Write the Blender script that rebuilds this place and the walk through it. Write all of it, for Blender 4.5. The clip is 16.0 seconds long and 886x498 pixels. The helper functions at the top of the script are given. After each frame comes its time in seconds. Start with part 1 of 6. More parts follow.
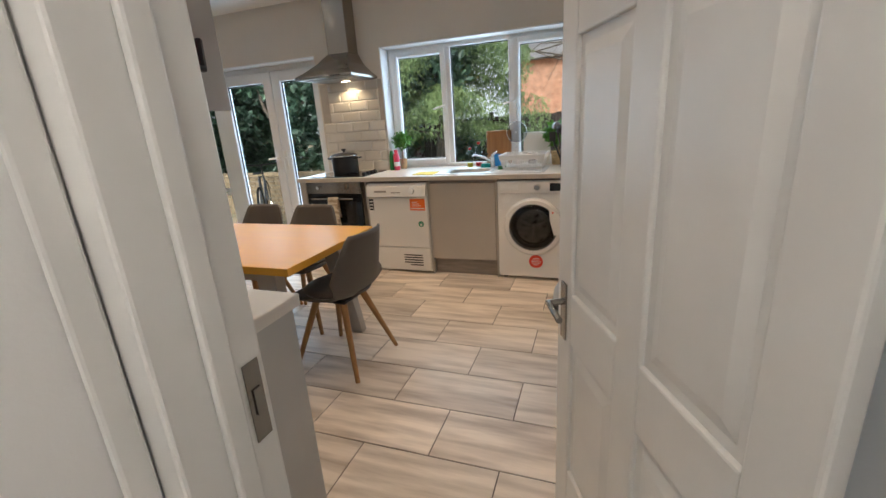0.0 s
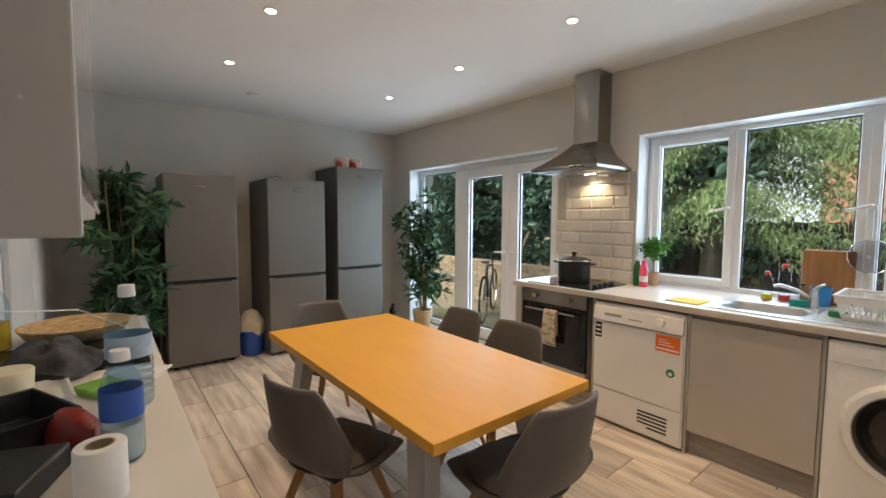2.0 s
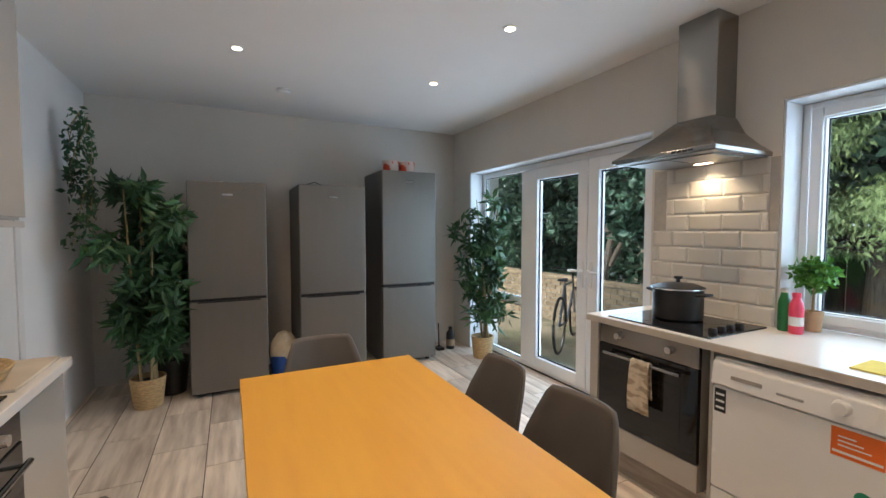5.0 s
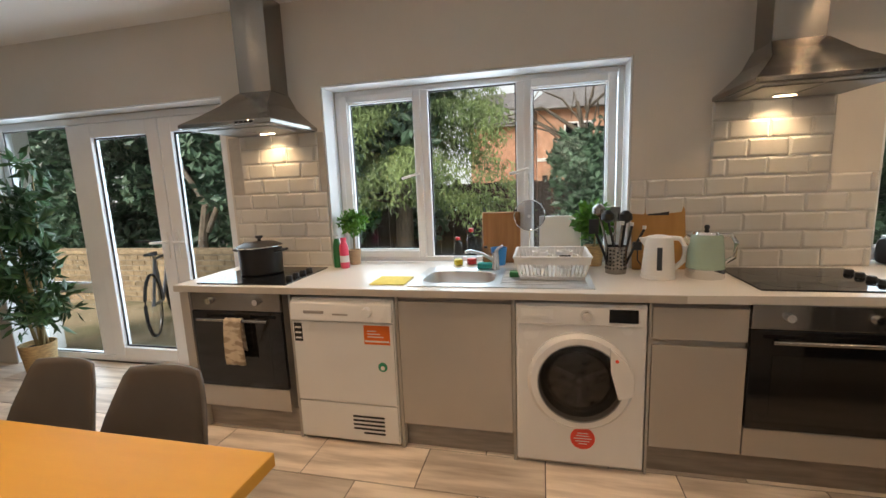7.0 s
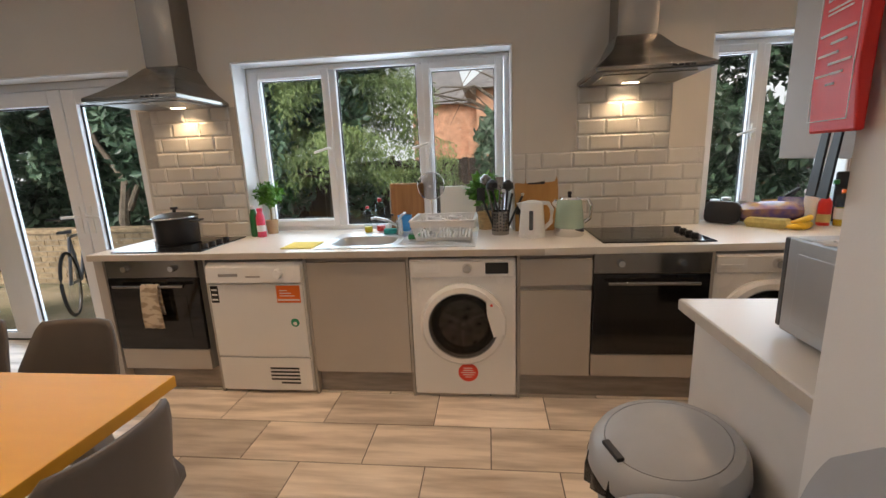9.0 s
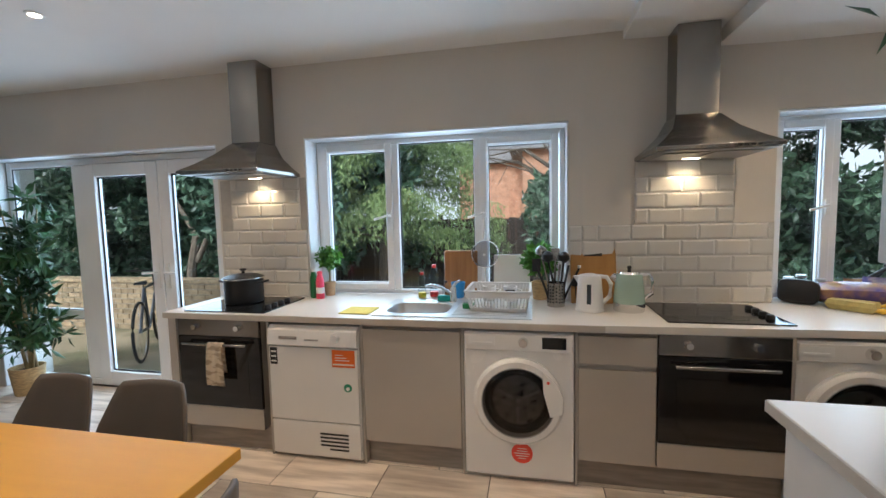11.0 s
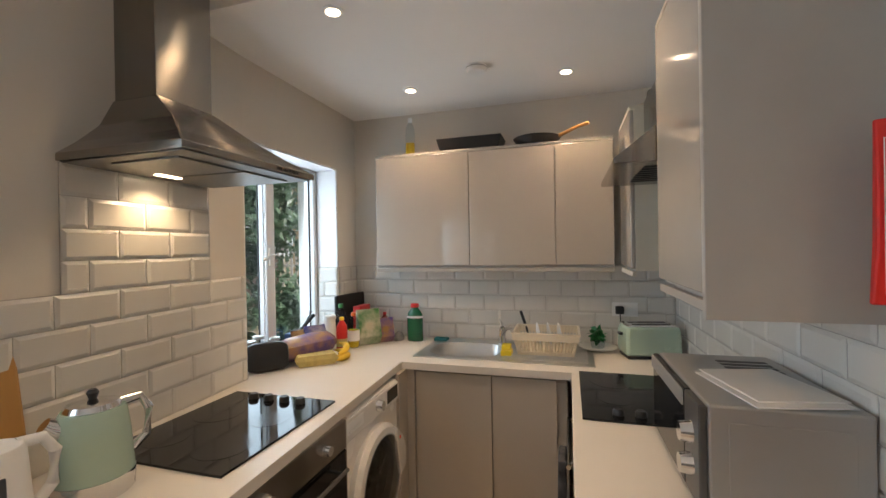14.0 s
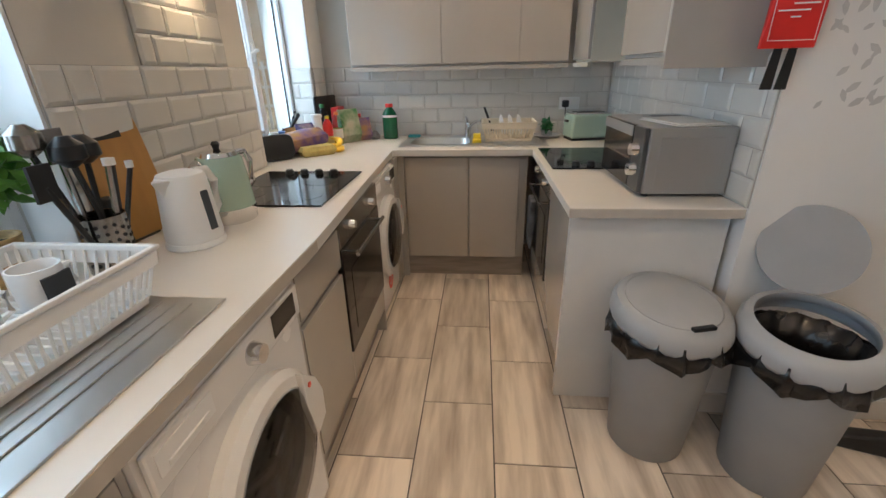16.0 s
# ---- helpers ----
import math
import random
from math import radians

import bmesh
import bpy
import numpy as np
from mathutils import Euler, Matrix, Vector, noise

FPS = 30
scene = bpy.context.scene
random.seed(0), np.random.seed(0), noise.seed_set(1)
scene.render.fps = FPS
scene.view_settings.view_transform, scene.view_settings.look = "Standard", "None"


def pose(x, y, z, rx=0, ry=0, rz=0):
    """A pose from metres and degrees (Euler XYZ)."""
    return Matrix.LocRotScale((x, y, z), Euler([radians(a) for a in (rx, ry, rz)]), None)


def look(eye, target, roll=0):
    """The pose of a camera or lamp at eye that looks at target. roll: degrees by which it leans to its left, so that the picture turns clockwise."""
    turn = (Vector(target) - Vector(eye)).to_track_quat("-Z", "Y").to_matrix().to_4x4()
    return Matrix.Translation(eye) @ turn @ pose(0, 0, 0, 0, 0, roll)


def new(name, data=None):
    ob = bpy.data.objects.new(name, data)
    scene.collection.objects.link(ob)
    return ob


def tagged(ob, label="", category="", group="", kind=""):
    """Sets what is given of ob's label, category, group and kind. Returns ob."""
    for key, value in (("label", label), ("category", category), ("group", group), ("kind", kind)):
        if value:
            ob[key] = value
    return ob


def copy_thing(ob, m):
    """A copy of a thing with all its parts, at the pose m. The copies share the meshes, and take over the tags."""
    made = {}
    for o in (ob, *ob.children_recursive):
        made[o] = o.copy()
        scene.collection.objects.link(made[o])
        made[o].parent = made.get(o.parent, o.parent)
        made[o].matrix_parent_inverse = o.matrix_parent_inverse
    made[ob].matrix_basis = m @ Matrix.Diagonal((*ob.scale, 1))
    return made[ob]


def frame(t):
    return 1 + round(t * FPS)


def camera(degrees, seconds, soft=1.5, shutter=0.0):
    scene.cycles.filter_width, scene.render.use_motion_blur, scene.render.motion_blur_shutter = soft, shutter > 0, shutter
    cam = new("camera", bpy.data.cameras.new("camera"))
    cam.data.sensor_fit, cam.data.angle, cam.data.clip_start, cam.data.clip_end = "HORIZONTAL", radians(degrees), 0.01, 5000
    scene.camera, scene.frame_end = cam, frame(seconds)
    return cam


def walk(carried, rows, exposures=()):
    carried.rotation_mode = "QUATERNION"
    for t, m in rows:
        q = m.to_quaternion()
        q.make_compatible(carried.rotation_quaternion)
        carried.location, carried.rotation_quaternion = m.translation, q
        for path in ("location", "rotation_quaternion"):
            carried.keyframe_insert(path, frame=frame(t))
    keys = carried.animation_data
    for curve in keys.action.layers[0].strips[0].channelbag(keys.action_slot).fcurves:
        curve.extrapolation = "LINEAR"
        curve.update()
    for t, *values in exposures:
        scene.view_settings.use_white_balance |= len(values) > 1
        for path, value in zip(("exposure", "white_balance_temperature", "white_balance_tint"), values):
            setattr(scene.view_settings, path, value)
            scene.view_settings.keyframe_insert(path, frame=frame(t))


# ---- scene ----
cam = camera(92.9, 16.0)
PATH = [
    (0, (1.012, 0.788, 1.339), (0.347, 2.585, 0.765), -3.8),
    (0.5, (0.916, 0.961, 1.388), (0.055, 2.747, 1.126), -1.8),
    (1, (0.822, 1.132, 1.406), (-0.171, 2.858, 1.225), -0.8),
    (1.5, (0.715, 1.341, 1.401), (-0.565, 2.87, 1.243), -0.4),
    (2, (0.641, 1.546, 1.405), (-0.914, 2.796, 1.267), 0.3),
    (2.5, (0.552, 1.725, 1.393), (-1.128, 2.8, 1.239), 0.5),
    (3, (0.361, 1.842, 1.39), (-1.409, 2.76, 1.219), 1.1),
    (3.2, (0.311, 1.901, 1.379), (-1.511, 2.708, 1.215), 1.3),
    (5.3, (0.158, 2.318, 1.418), (-1.598, 3.274, 1.363), -0.8),
    (5.5, (0.177, 2.341, 1.417), (-1.457, 3.491, 1.332), -0.9),
    (6, (0.214, 2.337, 1.426), (-1.011, 3.908, 1.248), -1.5),
    (6.5, (0.283, 2.31, 1.415), (-0.532, 4.118, 1.162), -2.0),
    (7, (0.379, 2.221, 1.433), (-0.077, 4.144, 1.123), -2.3),
    (7.5, (0.549, 2.217, 1.393), (0.271, 4.16, 1.01), -2.7),
    (8, (0.664, 2.132, 1.367), (0.458, 4.054, 0.855), -2.6),
    (10.3, (0.722, 1.858, 1.474), (0.319, 3.809, 1.298), -0.3),
    (10.5, (0.723, 1.852, 1.487), (0.265, 3.793, 1.334), -0.5),
    (11, (0.635, 1.943, 1.493), (0.219, 3.893, 1.332), -1.3),
    (11.5, (0.538, 2.167, 1.439), (0.58, 4.157, 1.25), -1.2),
    (12, (0.496, 2.468, 1.44), (0.922, 4.411, 1.237), -0.4),
    (12.5, (0.418, 2.758, 1.433), (1.264, 4.556, 1.21), -1.3),
    (13, (0.388, 2.958, 1.43), (1.76, 4.398, 1.226), -1.7),
    (13.5, (0.421, 3.178, 1.444), (2.176, 4.133, 1.347), -1.4),
    (14, (0.403, 3.382, 1.523), (2.319, 3.954, 1.519), -1.0),
    (14.5, (0.309, 3.543, 1.558), (2.291, 3.783, 1.45), -2.2),
    (15, (0.163, 3.635, 1.481), (2.118, 3.806, 1.099), -3.0),
    (15.5, (-0.006, 3.68, 1.399), (1.881, 3.832, 0.755), -1.9),
    (16, (-0.155, 3.703, 1.371), (1.678, 3.875, 0.59), -1.3),
]
walk(cam, [(t, look(eye, target, roll)) for t, eye, target, roll in PATH], [
    (0, 0.61, 6210, 10), (1, 0.71, 6560, 10), (1.5, 0.76, 6360, 10), (2.5, 0.71, 6410, 10), (3, 0.71, 6360, 10), (5.5, 0.64, 5900, 10), (6.5, 0.57, 6360, 11), (7, 0.57, 6960, 14), (8, 0.42, 7260, 18),
    (10.5, 0.60, 5830, 10), (11, 0.57, 5800, 9), (12, 0.57, 6710, 12), (13, 0.57, 7160, 16), (13.5, 0.57, 8310, 18), (14, 0.58, 6760, 13), (14.5, 0.58, 6460, 10), (15.5, 0.60, 5710, 8), (16, 0.64, 6110, 10)])


# ---- light ----
world = bpy.data.worlds.new("sky")
scene.world = world
world.use_nodes = True
wn = world.node_tree.nodes
sky = wn.new("ShaderNodeTexSky")
sky.sky_type, sky.sun_disc = "NISHITA", False
sky.sun_elevation, sky.sun_rotation = radians(40), radians(200)
sky.air_density, sky.dust_density = 1.0, 10.0
pale = wn.new("ShaderNodeHueSaturation")
pale.inputs["Saturation"].default_value = 0.35
world.node_tree.links.new(sky.outputs[0], pale.inputs["Color"])
world.node_tree.links.new(pale.outputs[0], wn["Background"].inputs[0])
wn["Background"].inputs[1].default_value = 0.115
sun = new("sun", bpy.data.lights.new("sun", "SUN"))
sun.data.energy, sun.data.angle, sun.data.color = 0.55, radians(20), (1.0, 0.96, 0.9)
sun.matrix_world = look((0, -10, 12), (2, 6, 0))
DOWN, HOODW, WINW = 18.5, 3.6, 19.5


def window_lamp(x, y, z, w, h, power):
    lamp = new("window_light", bpy.data.lights.new("window_light", "AREA"))
    lamp.data.shape, lamp.data.size, lamp.data.size_y = "RECTANGLE", w, h
    lamp.data.energy, lamp.data.color = power, (0.68, 0.84, 1.0)
    lamp.matrix_world = look((x, y, z), (x, y - 1, z - 0.15))


window_lamp(-2.94, 5.14, 1.05, 2.2, 1.9, WINW * 2.0)
window_lamp(-0.07, 5.14, 1.5, 1.8, 1.05, WINW)
window_lamp(2.50, 5.22, 1.5, 0.8, 1.05, WINW * 0.5)


# ---- materials ----
def mat(name, color, rough=0.5, metal=0.0, var=0.08, scale=6.0, bump=0.0, bscale=80.0, stretch=(1, 1, 1), color2=None,
        coat=0.0, trans=0.0, emit=0.0, rnd=0.0, spec=0.5, lo=0.35, hi=0.65):
    m = bpy.data.materials.new(name)
    m.use_nodes = True
    nt = m.node_tree
    b = nt.nodes["Principled BSDF"]
    b.inputs["Roughness"].default_value, b.inputs["Metallic"].default_value = rough, metal
    b.inputs["Coat Weight"].default_value, b.inputs["Transmission Weight"].default_value = coat, trans
    b.inputs["Specular IOR Level"].default_value = spec
    tc = nt.nodes.new("ShaderNodeTexCoord")
    mp = nt.nodes.new("ShaderNodeMapping")
    mp.inputs["Scale"].default_value = stretch
    nt.links.new(tc.outputs["Object"], mp.inputs[0])
    src = mp.outputs[0]
    if rnd:
        oi = nt.nodes.new("ShaderNodeObjectInfo")
        ml = nt.nodes.new("ShaderNodeMath")
        ml.operation = "MULTIPLY"
        ml.inputs[1].default_value = 37.0
        ad = nt.nodes.new("ShaderNodeVectorMath")
        nt.links.new(oi.outputs["Random"], ml.inputs[0])
        nt.links.new(src, ad.inputs[0])
        nt.links.new(ml.outputs[0], ad.inputs[1])
        src = ad.outputs[0]
    n1 = nt.nodes.new("ShaderNodeTexNoise")
    n1.inputs["Scale"].default_value, n1.inputs["Detail"].default_value = scale, 6.0
    nt.links.new(src, n1.inputs["Vector"])
    ramp = nt.nodes.new("ShaderNodeValToRGB")
    c1 = color2 or tuple(c * (1 - var) for c in color)
    c0 = color if color2 else tuple(min(1, c * (1 + var)) for c in color)
    ramp.color_ramp.elements[0].position, ramp.color_ramp.elements[1].position = lo, hi
    ramp.color_ramp.elements[0].color, ramp.color_ramp.elements[1].color = (*c1, 1), (*c0, 1)
    nt.links.new(n1.outputs[0], ramp.inputs[0])
    out = ramp.outputs[0]
    if rnd:
        hs = nt.nodes.new("ShaderNodeHueSaturation")
        mr = nt.nodes.new("ShaderNodeMapRange")
        mr.inputs[3].default_value, mr.inputs[4].default_value = 1 - rnd, 1 + rnd
        nt.links.new(oi.outputs["Random"], mr.inputs[0])
        nt.links.new(mr.outputs[0], hs.inputs["Value"])
        nt.links.new(out, hs.inputs["Color"])
        out = hs.outputs[0]
    nt.links.new(out, b.inputs["Base Color"])
    if emit:
        nt.links.new(out, b.inputs["Emission Color"])
        b.inputs["Emission Strength"].default_value = emit
    n2 = nt.nodes.new("ShaderNodeTexNoise")
    n2.inputs["Scale"].default_value, n2.inputs["Detail"].default_value = bscale, 3.0
    nt.links.new(src, n2.inputs["Vector"])
    rr = nt.nodes.new("ShaderNodeMapRange")
    rr.inputs[3].default_value, rr.inputs[4].default_value = max(0, rough - 0.05), min(1, rough + 0.07)
    nt.links.new(n1.outputs[0], rr.inputs[0])
    nt.links.new(rr.outputs[0], b.inputs["Roughness"])
    if bump:
        bp = nt.nodes.new("ShaderNodeBump")
        bp.inputs["Strength"].default_value, bp.inputs["Distance"].default_value = bump, 0.004
        nt.links.new(n2.outputs[0], bp.inputs["Height"])
        nt.links.new(bp.outputs[0], b.inputs["Normal"])
    return m


WALL = mat("greige_wall_paint", (0.66, 0.622, 0.565), 0.75, var=0.03, scale=1.5, bump=0.06, bscale=180)
WHITEWALL = mat("white_wall_paint", (0.80, 0.79, 0.77), 0.7, var=0.03, scale=2, bump=0.06, bscale=180)
CEIL = mat("ceiling_paint", (0.84, 0.83, 0.81), 0.85, var=0.02, scale=1.2, bump=0.05, bscale=150)
GLOSSW = mat("white_gloss_paint", (0.72, 0.71, 0.68), 0.35, var=0.03, scale=5, bump=0.05, bscale=60)
UPVC = mat("white_upvc", (0.82, 0.83, 0.84), 0.3, var=0.02, scale=4)
FLOORT = mat("wood_look_floor_tile", (0.80, 0.705, 0.60), 0.33, scale=2.2, color2=(0.43, 0.35, 0.28), stretch=(0.9, 7, 1), bump=0.12,
             bscale=30, rnd=0.2, lo=0.3, hi=0.62)
GROUT = mat("grey_grout", (0.11, 0.10, 0.088), 0.9, var=0.2, scale=20)
WTILE = mat("white_glazed_tile", (0.66, 0.64, 0.60), 0.14, var=0.03, scale=4, bump=0.04, bscale=14, rnd=0.03)
WGROUT = mat("white_grout", (0.42, 0.40, 0.37), 0.9, var=0.06, scale=20)
UNIT = mat("gloss_cashmere_unit", (0.45, 0.41, 0.36), 0.10, var=0.02, scale=3, coat=0.5)
UNITM = mat("cashmere_carcass", (0.42, 0.39, 0.35), 0.4, var=0.04, scale=5)
PLINTH = mat("grey_oak_plinth", (0.36, 0.31, 0.27), 0.5, scale=4, color2=(0.25, 0.22, 0.19), stretch=(1, 1, 8))
WORKTOP = mat("pale_worktop", (0.70, 0.665, 0.61), 0.30, var=0.015, scale=5)
EDGE = mat("worktop_edge_band", (0.50, 0.455, 0.395), 0.45, var=0.06, scale=12)
STEEL = mat("brushed_steel", (0.33, 0.31, 0.285), 0.2, 1.0, var=0.03, scale=6, stretch=(8, 8, 0.8), bump=0.015, bscale=30)
tn = STEEL.node_tree.nodes.new("ShaderNodeTangent")
tn.direction_type, tn.axis = "RADIAL", "Z"
STEEL.node_tree.links.new(tn.outputs[0], STEEL.node_tree.nodes["Principled BSDF"].inputs["Tangent"])
STEEL.node_tree.nodes["Principled BSDF"].inputs["Anisotropic"].default_value = 0.85
STEEL.node_tree.nodes["Principled BSDF"].inputs["Anisotropic Rotation"].default_value = 0.25
SINKM = mat("sink_steel", (0.60, 0.60, 0.59), 0.34, 1.0, var=0.03, scale=8)
FRIDGE = mat("brushed_grey_steel", (0.21, 0.20, 0.183), 0.38, 0.75, var=0.025, scale=3, stretch=(5, 5, 0.6))
FRSIDE = mat("dark_grey_fridge_side", (0.12, 0.115, 0.11), 0.5, var=0.06, scale=5)
CHROME = mat("chrome", (0.78, 0.78, 0.78), 0.1, 1.0, var=0.03)
BLACKG = mat("black_glass", (0.008, 0.008, 0.009), 0.05, var=0.1)
BLACKP = mat("black_plastic", (0.012, 0.012, 0.013), 0.38, var=0.15, scale=20)
WHITEG = mat("white_appliance", (0.80, 0.79, 0.77), 0.25, var=0.015, scale=3, coat=0.2)
GREYP = mat("grey_plastic", (0.28, 0.285, 0.29), 0.4, var=0.04, scale=10, bump=0.03, bscale=200)
LGREYP = mat("light_grey_lid", (0.36, 0.37, 0.38), 0.35, var=0.03, scale=10)
TABLE = mat("golden_oak_top", (0.74, 0.385, 0.045), 0.38, scale=2.0, color2=(0.69, 0.345, 0.036), stretch=(1.0, 7, 1), bump=0.03, bscale=60)
TLEG = mat("grey_painted_wood", (0.40, 0.39, 0.37), 0.5, var=0.05, scale=6)
SHELL = mat("taupe_chair_shell", (0.115, 0.10, 0.088), 0.5, var=0.05, scale=8, bump=0.05, bscale=120)
PAD = mat("taupe_leatherette", (0.075, 0.062, 0.053), 0.45, var=0.08, scale=12, bump=0.1, bscale=160)
BEECH = mat("beech_leg", (0.44, 0.235, 0.09), 0.42, scale=5, color2=(0.33, 0.165, 0.06), stretch=(10, 10, 1))
RED = mat("red_sticker", (0.75, 0.06, 0.03), 0.4, var=0.03)
ORANGE = mat("orange_label", (0.80, 0.16, 0.02), 0.45, var=0.03)
WHITEP = mat("white_plastic", (0.80, 0.80, 0.79), 0.35, var=0.02)
PAPER = mat("white_paper", (0.78, 0.77, 0.75), 0.8, var=0.03)
GREENST = mat("green_sticker", (0.02, 0.25, 0.14), 0.5)
LAMPW = mat("lamp_face", (1.0, 0.80, 0.55), 0.4, var=0.0, emit=9.0)
BRICKY = mat("yellow_stock_brick", (0.36, 0.27, 0.17), 0.9, var=0.25, scale=12, bump=0.4, bscale=50, rnd=0.18)
BRICKO = mat("orange_brick", (0.52, 0.29, 0.19), 0.9, var=0.2, scale=3, bump=0.3, bscale=30)
ROOF = mat("slate_roof", (0.20, 0.19, 0.19), 0.8, var=0.2, scale=3)
MORTAR = mat("mortar", (0.36, 0.31, 0.25), 0.95, var=0.1)
GROUND = mat("leaf_strewn_ground", (0.42, 0.33, 0.22), 0.95, scale=1.6, color2=(0.16, 0.15, 0.08), bump=0.5, bscale=25)
FENCE = mat("dark_fence", (0.065, 0.05, 0.042), 0.85, var=0.25, scale=6, stretch=(6, 6, 0.6))
BARK = mat("bark", (0.16, 0.13, 0.10), 0.9, var=0.3, scale=14, stretch=(3, 3, 0.6), bump=0.5, bscale=40)
LAUREL = mat("laurel_leaf", (0.14, 0.25, 0.16), 0.3, color2=(0.03, 0.065, 0.04), scale=1.6)
IVY = mat("ivy_leaf", (0.12, 0.21, 0.13), 0.34, color2=(0.03, 0.06, 0.035), scale=2.0)
CONIFER = mat("conifer_spray", (0.33, 0.44, 0.17), 0.7, color2=(0.13, 0.20, 0.08), scale=1.4)


def glass(name, tint=(1, 1, 1), ior=1.45, rough=0.0):
    m = bpy.data.materials.new(name)
    m.use_nodes = True
    nt = m.node_tree
    nt.nodes.remove(nt.nodes["Principled BSDF"])
    tr, gl, mx, lw = (nt.nodes.new("ShaderNode" + k) for k in ("BsdfTransparent", "BsdfGlossy", "MixShader", "LayerWeight"))
    tr.inputs[0].default_value = (*tint, 1)
    gl.inputs["Roughness"].default_value = rough
    pw = nt.nodes.new("ShaderNodeMath")
    pw.operation = "POWER"
    pw.inputs[1].default_value = 4.0
    mr = nt.nodes.new("ShaderNodeMapRange")
    mr.inputs[3].default_value, mr.inputs[4].default_value = 0.025, ior - 1.0
    nt.links.new(lw.outputs["Facing"], pw.inputs[0])
    nt.links.new(pw.outputs[0], mr.inputs[0])
    nt.links.new(mr.outputs[0], mx.inputs[0])
    nt.links.new(tr.outputs[0], mx.inputs[1])
    nt.links.new(gl.outputs[0], mx.inputs[2])
    nt.links.new(mx.outputs[0], nt.nodes["Material Output"].inputs[0])
    return m


PANE = glass("window_glass", (0.93, 0.96, 0.96), 1.35)
DOORGLASS = glass("tinted_door_glass", (0.55, 0.54, 0.53), 1.6)
DRUM = mat("stainless_drum", (0.42, 0.41, 0.40), 0.28, 1.0, var=0.35, scale=26, bump=0.3, bscale=60)
CLEAR = glass("clear_plastic", (0.86, 0.90, 0.92), 1.4, 0.05)


# ---- shapes ----
def box(x0, y0, z0, x1, y1, z1):
    def f(bm):
        vs = [bm.verts.new((x, y, z)) for z in (z0, z1) for x, y in ((x0, y0), (x1, y0), (x1, y1), (x0, y1))]
        for q in ((3, 2, 1, 0), (4, 5, 6, 7), (0, 1, 5, 4), (1, 2, 6, 5), (2, 3, 7, 6), (3, 0, 4, 7)):
            bm.faces.new([vs[i] for i in q])
    return f


def prism(poly, z0, z1):
    """poly anticlockwise from above"""
    def f(bm):
        lo = [bm.verts.new((x, y, z0)) for x, y in poly]
        hi = [bm.verts.new((x, y, z1)) for x, y in poly]
        n = len(poly)
        bm.faces.new(lo[::-1])
        bm.faces.new(hi)
        for i in range(n):
            bm.faces.new((lo[i], lo[(i + 1) % n], hi[(i + 1) % n], hi[i]))
    return f


def loft(rings, cap=True, closed=True):
    def f(bm):
        vs = [[bm.verts.new(p) for p in r] for r in rings]
        n = len(vs[0])
        for a, b in zip(vs, vs[1:]):
            for i in range(n if closed else n - 1):
                bm.faces.new((a[i], a[(i + 1) % n], b[(i + 1) % n], b[i]))
        if cap:
            bm.faces.new(vs[0][::-1])
            bm.faces.new(vs[-1])
    return f


def lathe(prof, x=0, y=0, z=0, n=20, sx=1.0, sy=1.0, cap=True):
    return loft([[(x + r * sx * math.cos(2 * math.pi * i / n), y + r * sy * math.sin(2 * math.pi * i / n), z + h) for i in range(n)]
                 for r, h in prof], cap)


def tube(pts, r, n=8, r1=None):
    pts = [Vector(p) for p in pts]
    rings = []
    for i, p in enumerate(pts):
        d = (pts[min(i + 1, len(pts) - 1)] - pts[max(i - 1, 0)]).normalized()
        a = d.orthogonal().normalized() if abs(d.z) > 0.95 else d.cross(Vector((0, 0, 1))).normalized()
        b = d.cross(a)
        rr = r + ((r1 if r1 is not None else r) - r) * i / (len(pts) - 1)
        rings.append([tuple(p + a * rr * math.cos(2 * math.pi * k / n) + b * rr * math.sin(2 * math.pi * k / n)) for k in range(n)])
    return loft(rings)


def beam(p, q, w0, d0, w1=None, d1=None):
    """square bar from p to q, its section laid along x and y"""
    w1, d1 = w1 or w0, d1 or d0
    rings = []
    for c, w, d in ((p, w0, d0), (q, w1, d1)):
        rings.append([(c[0] - w / 2, c[1] - d / 2, c[2]), (c[0] + w / 2, c[1] - d / 2, c[2]), (c[0] + w / 2, c[1] + d / 2, c[2]), (c[0] - w / 2, c[1] + d / 2, c[2])])
    return loft(rings)


def disc_y(x, y0, y1, z, r, n=24, r1=None):
    """a short cylinder whose axis runs along y"""
    r1 = r1 or r
    return loft([[(x + rr * math.cos(2 * math.pi * i / n), y, z - rr * math.sin(2 * math.pi * i / n)) for i in range(n)] for y, rr in ((y0, r), (y1, r1))])


def mesh_of(name, shapes):
    bm = bmesh.new()
    for s in shapes:
        s(bm)
    bmesh.ops.recalc_face_normals(bm, faces=bm.faces)
    me = bpy.data.meshes.new(name)
    bm.to_mesh(me)
    bm.free()
    return me


def part(name, m, shapes, parent=None, bevel=0.0, smooth=False, label="", thick=0.0, kind=""):
    me = mesh_of(name, shapes)
    me.materials.append(m)
    o = new(name, me)
    if smooth:
        for p in me.polygons:
            p.use_smooth = True
        me.set_sharp_from_angle(angle=radians(40))
    if thick:
        s = o.modifiers.new("thick", "SOLIDIFY")
        s.thickness, s.offset = thick, 0
    if bevel:
        b = o.modifiers.new("bevel", "BEVEL")
        b.width, b.segments, b.limit_method = bevel, 2, "ANGLE"
    if parent:
        o.parent = parent
    if label or kind:
        tagged(o, label, kind=kind)
    return o


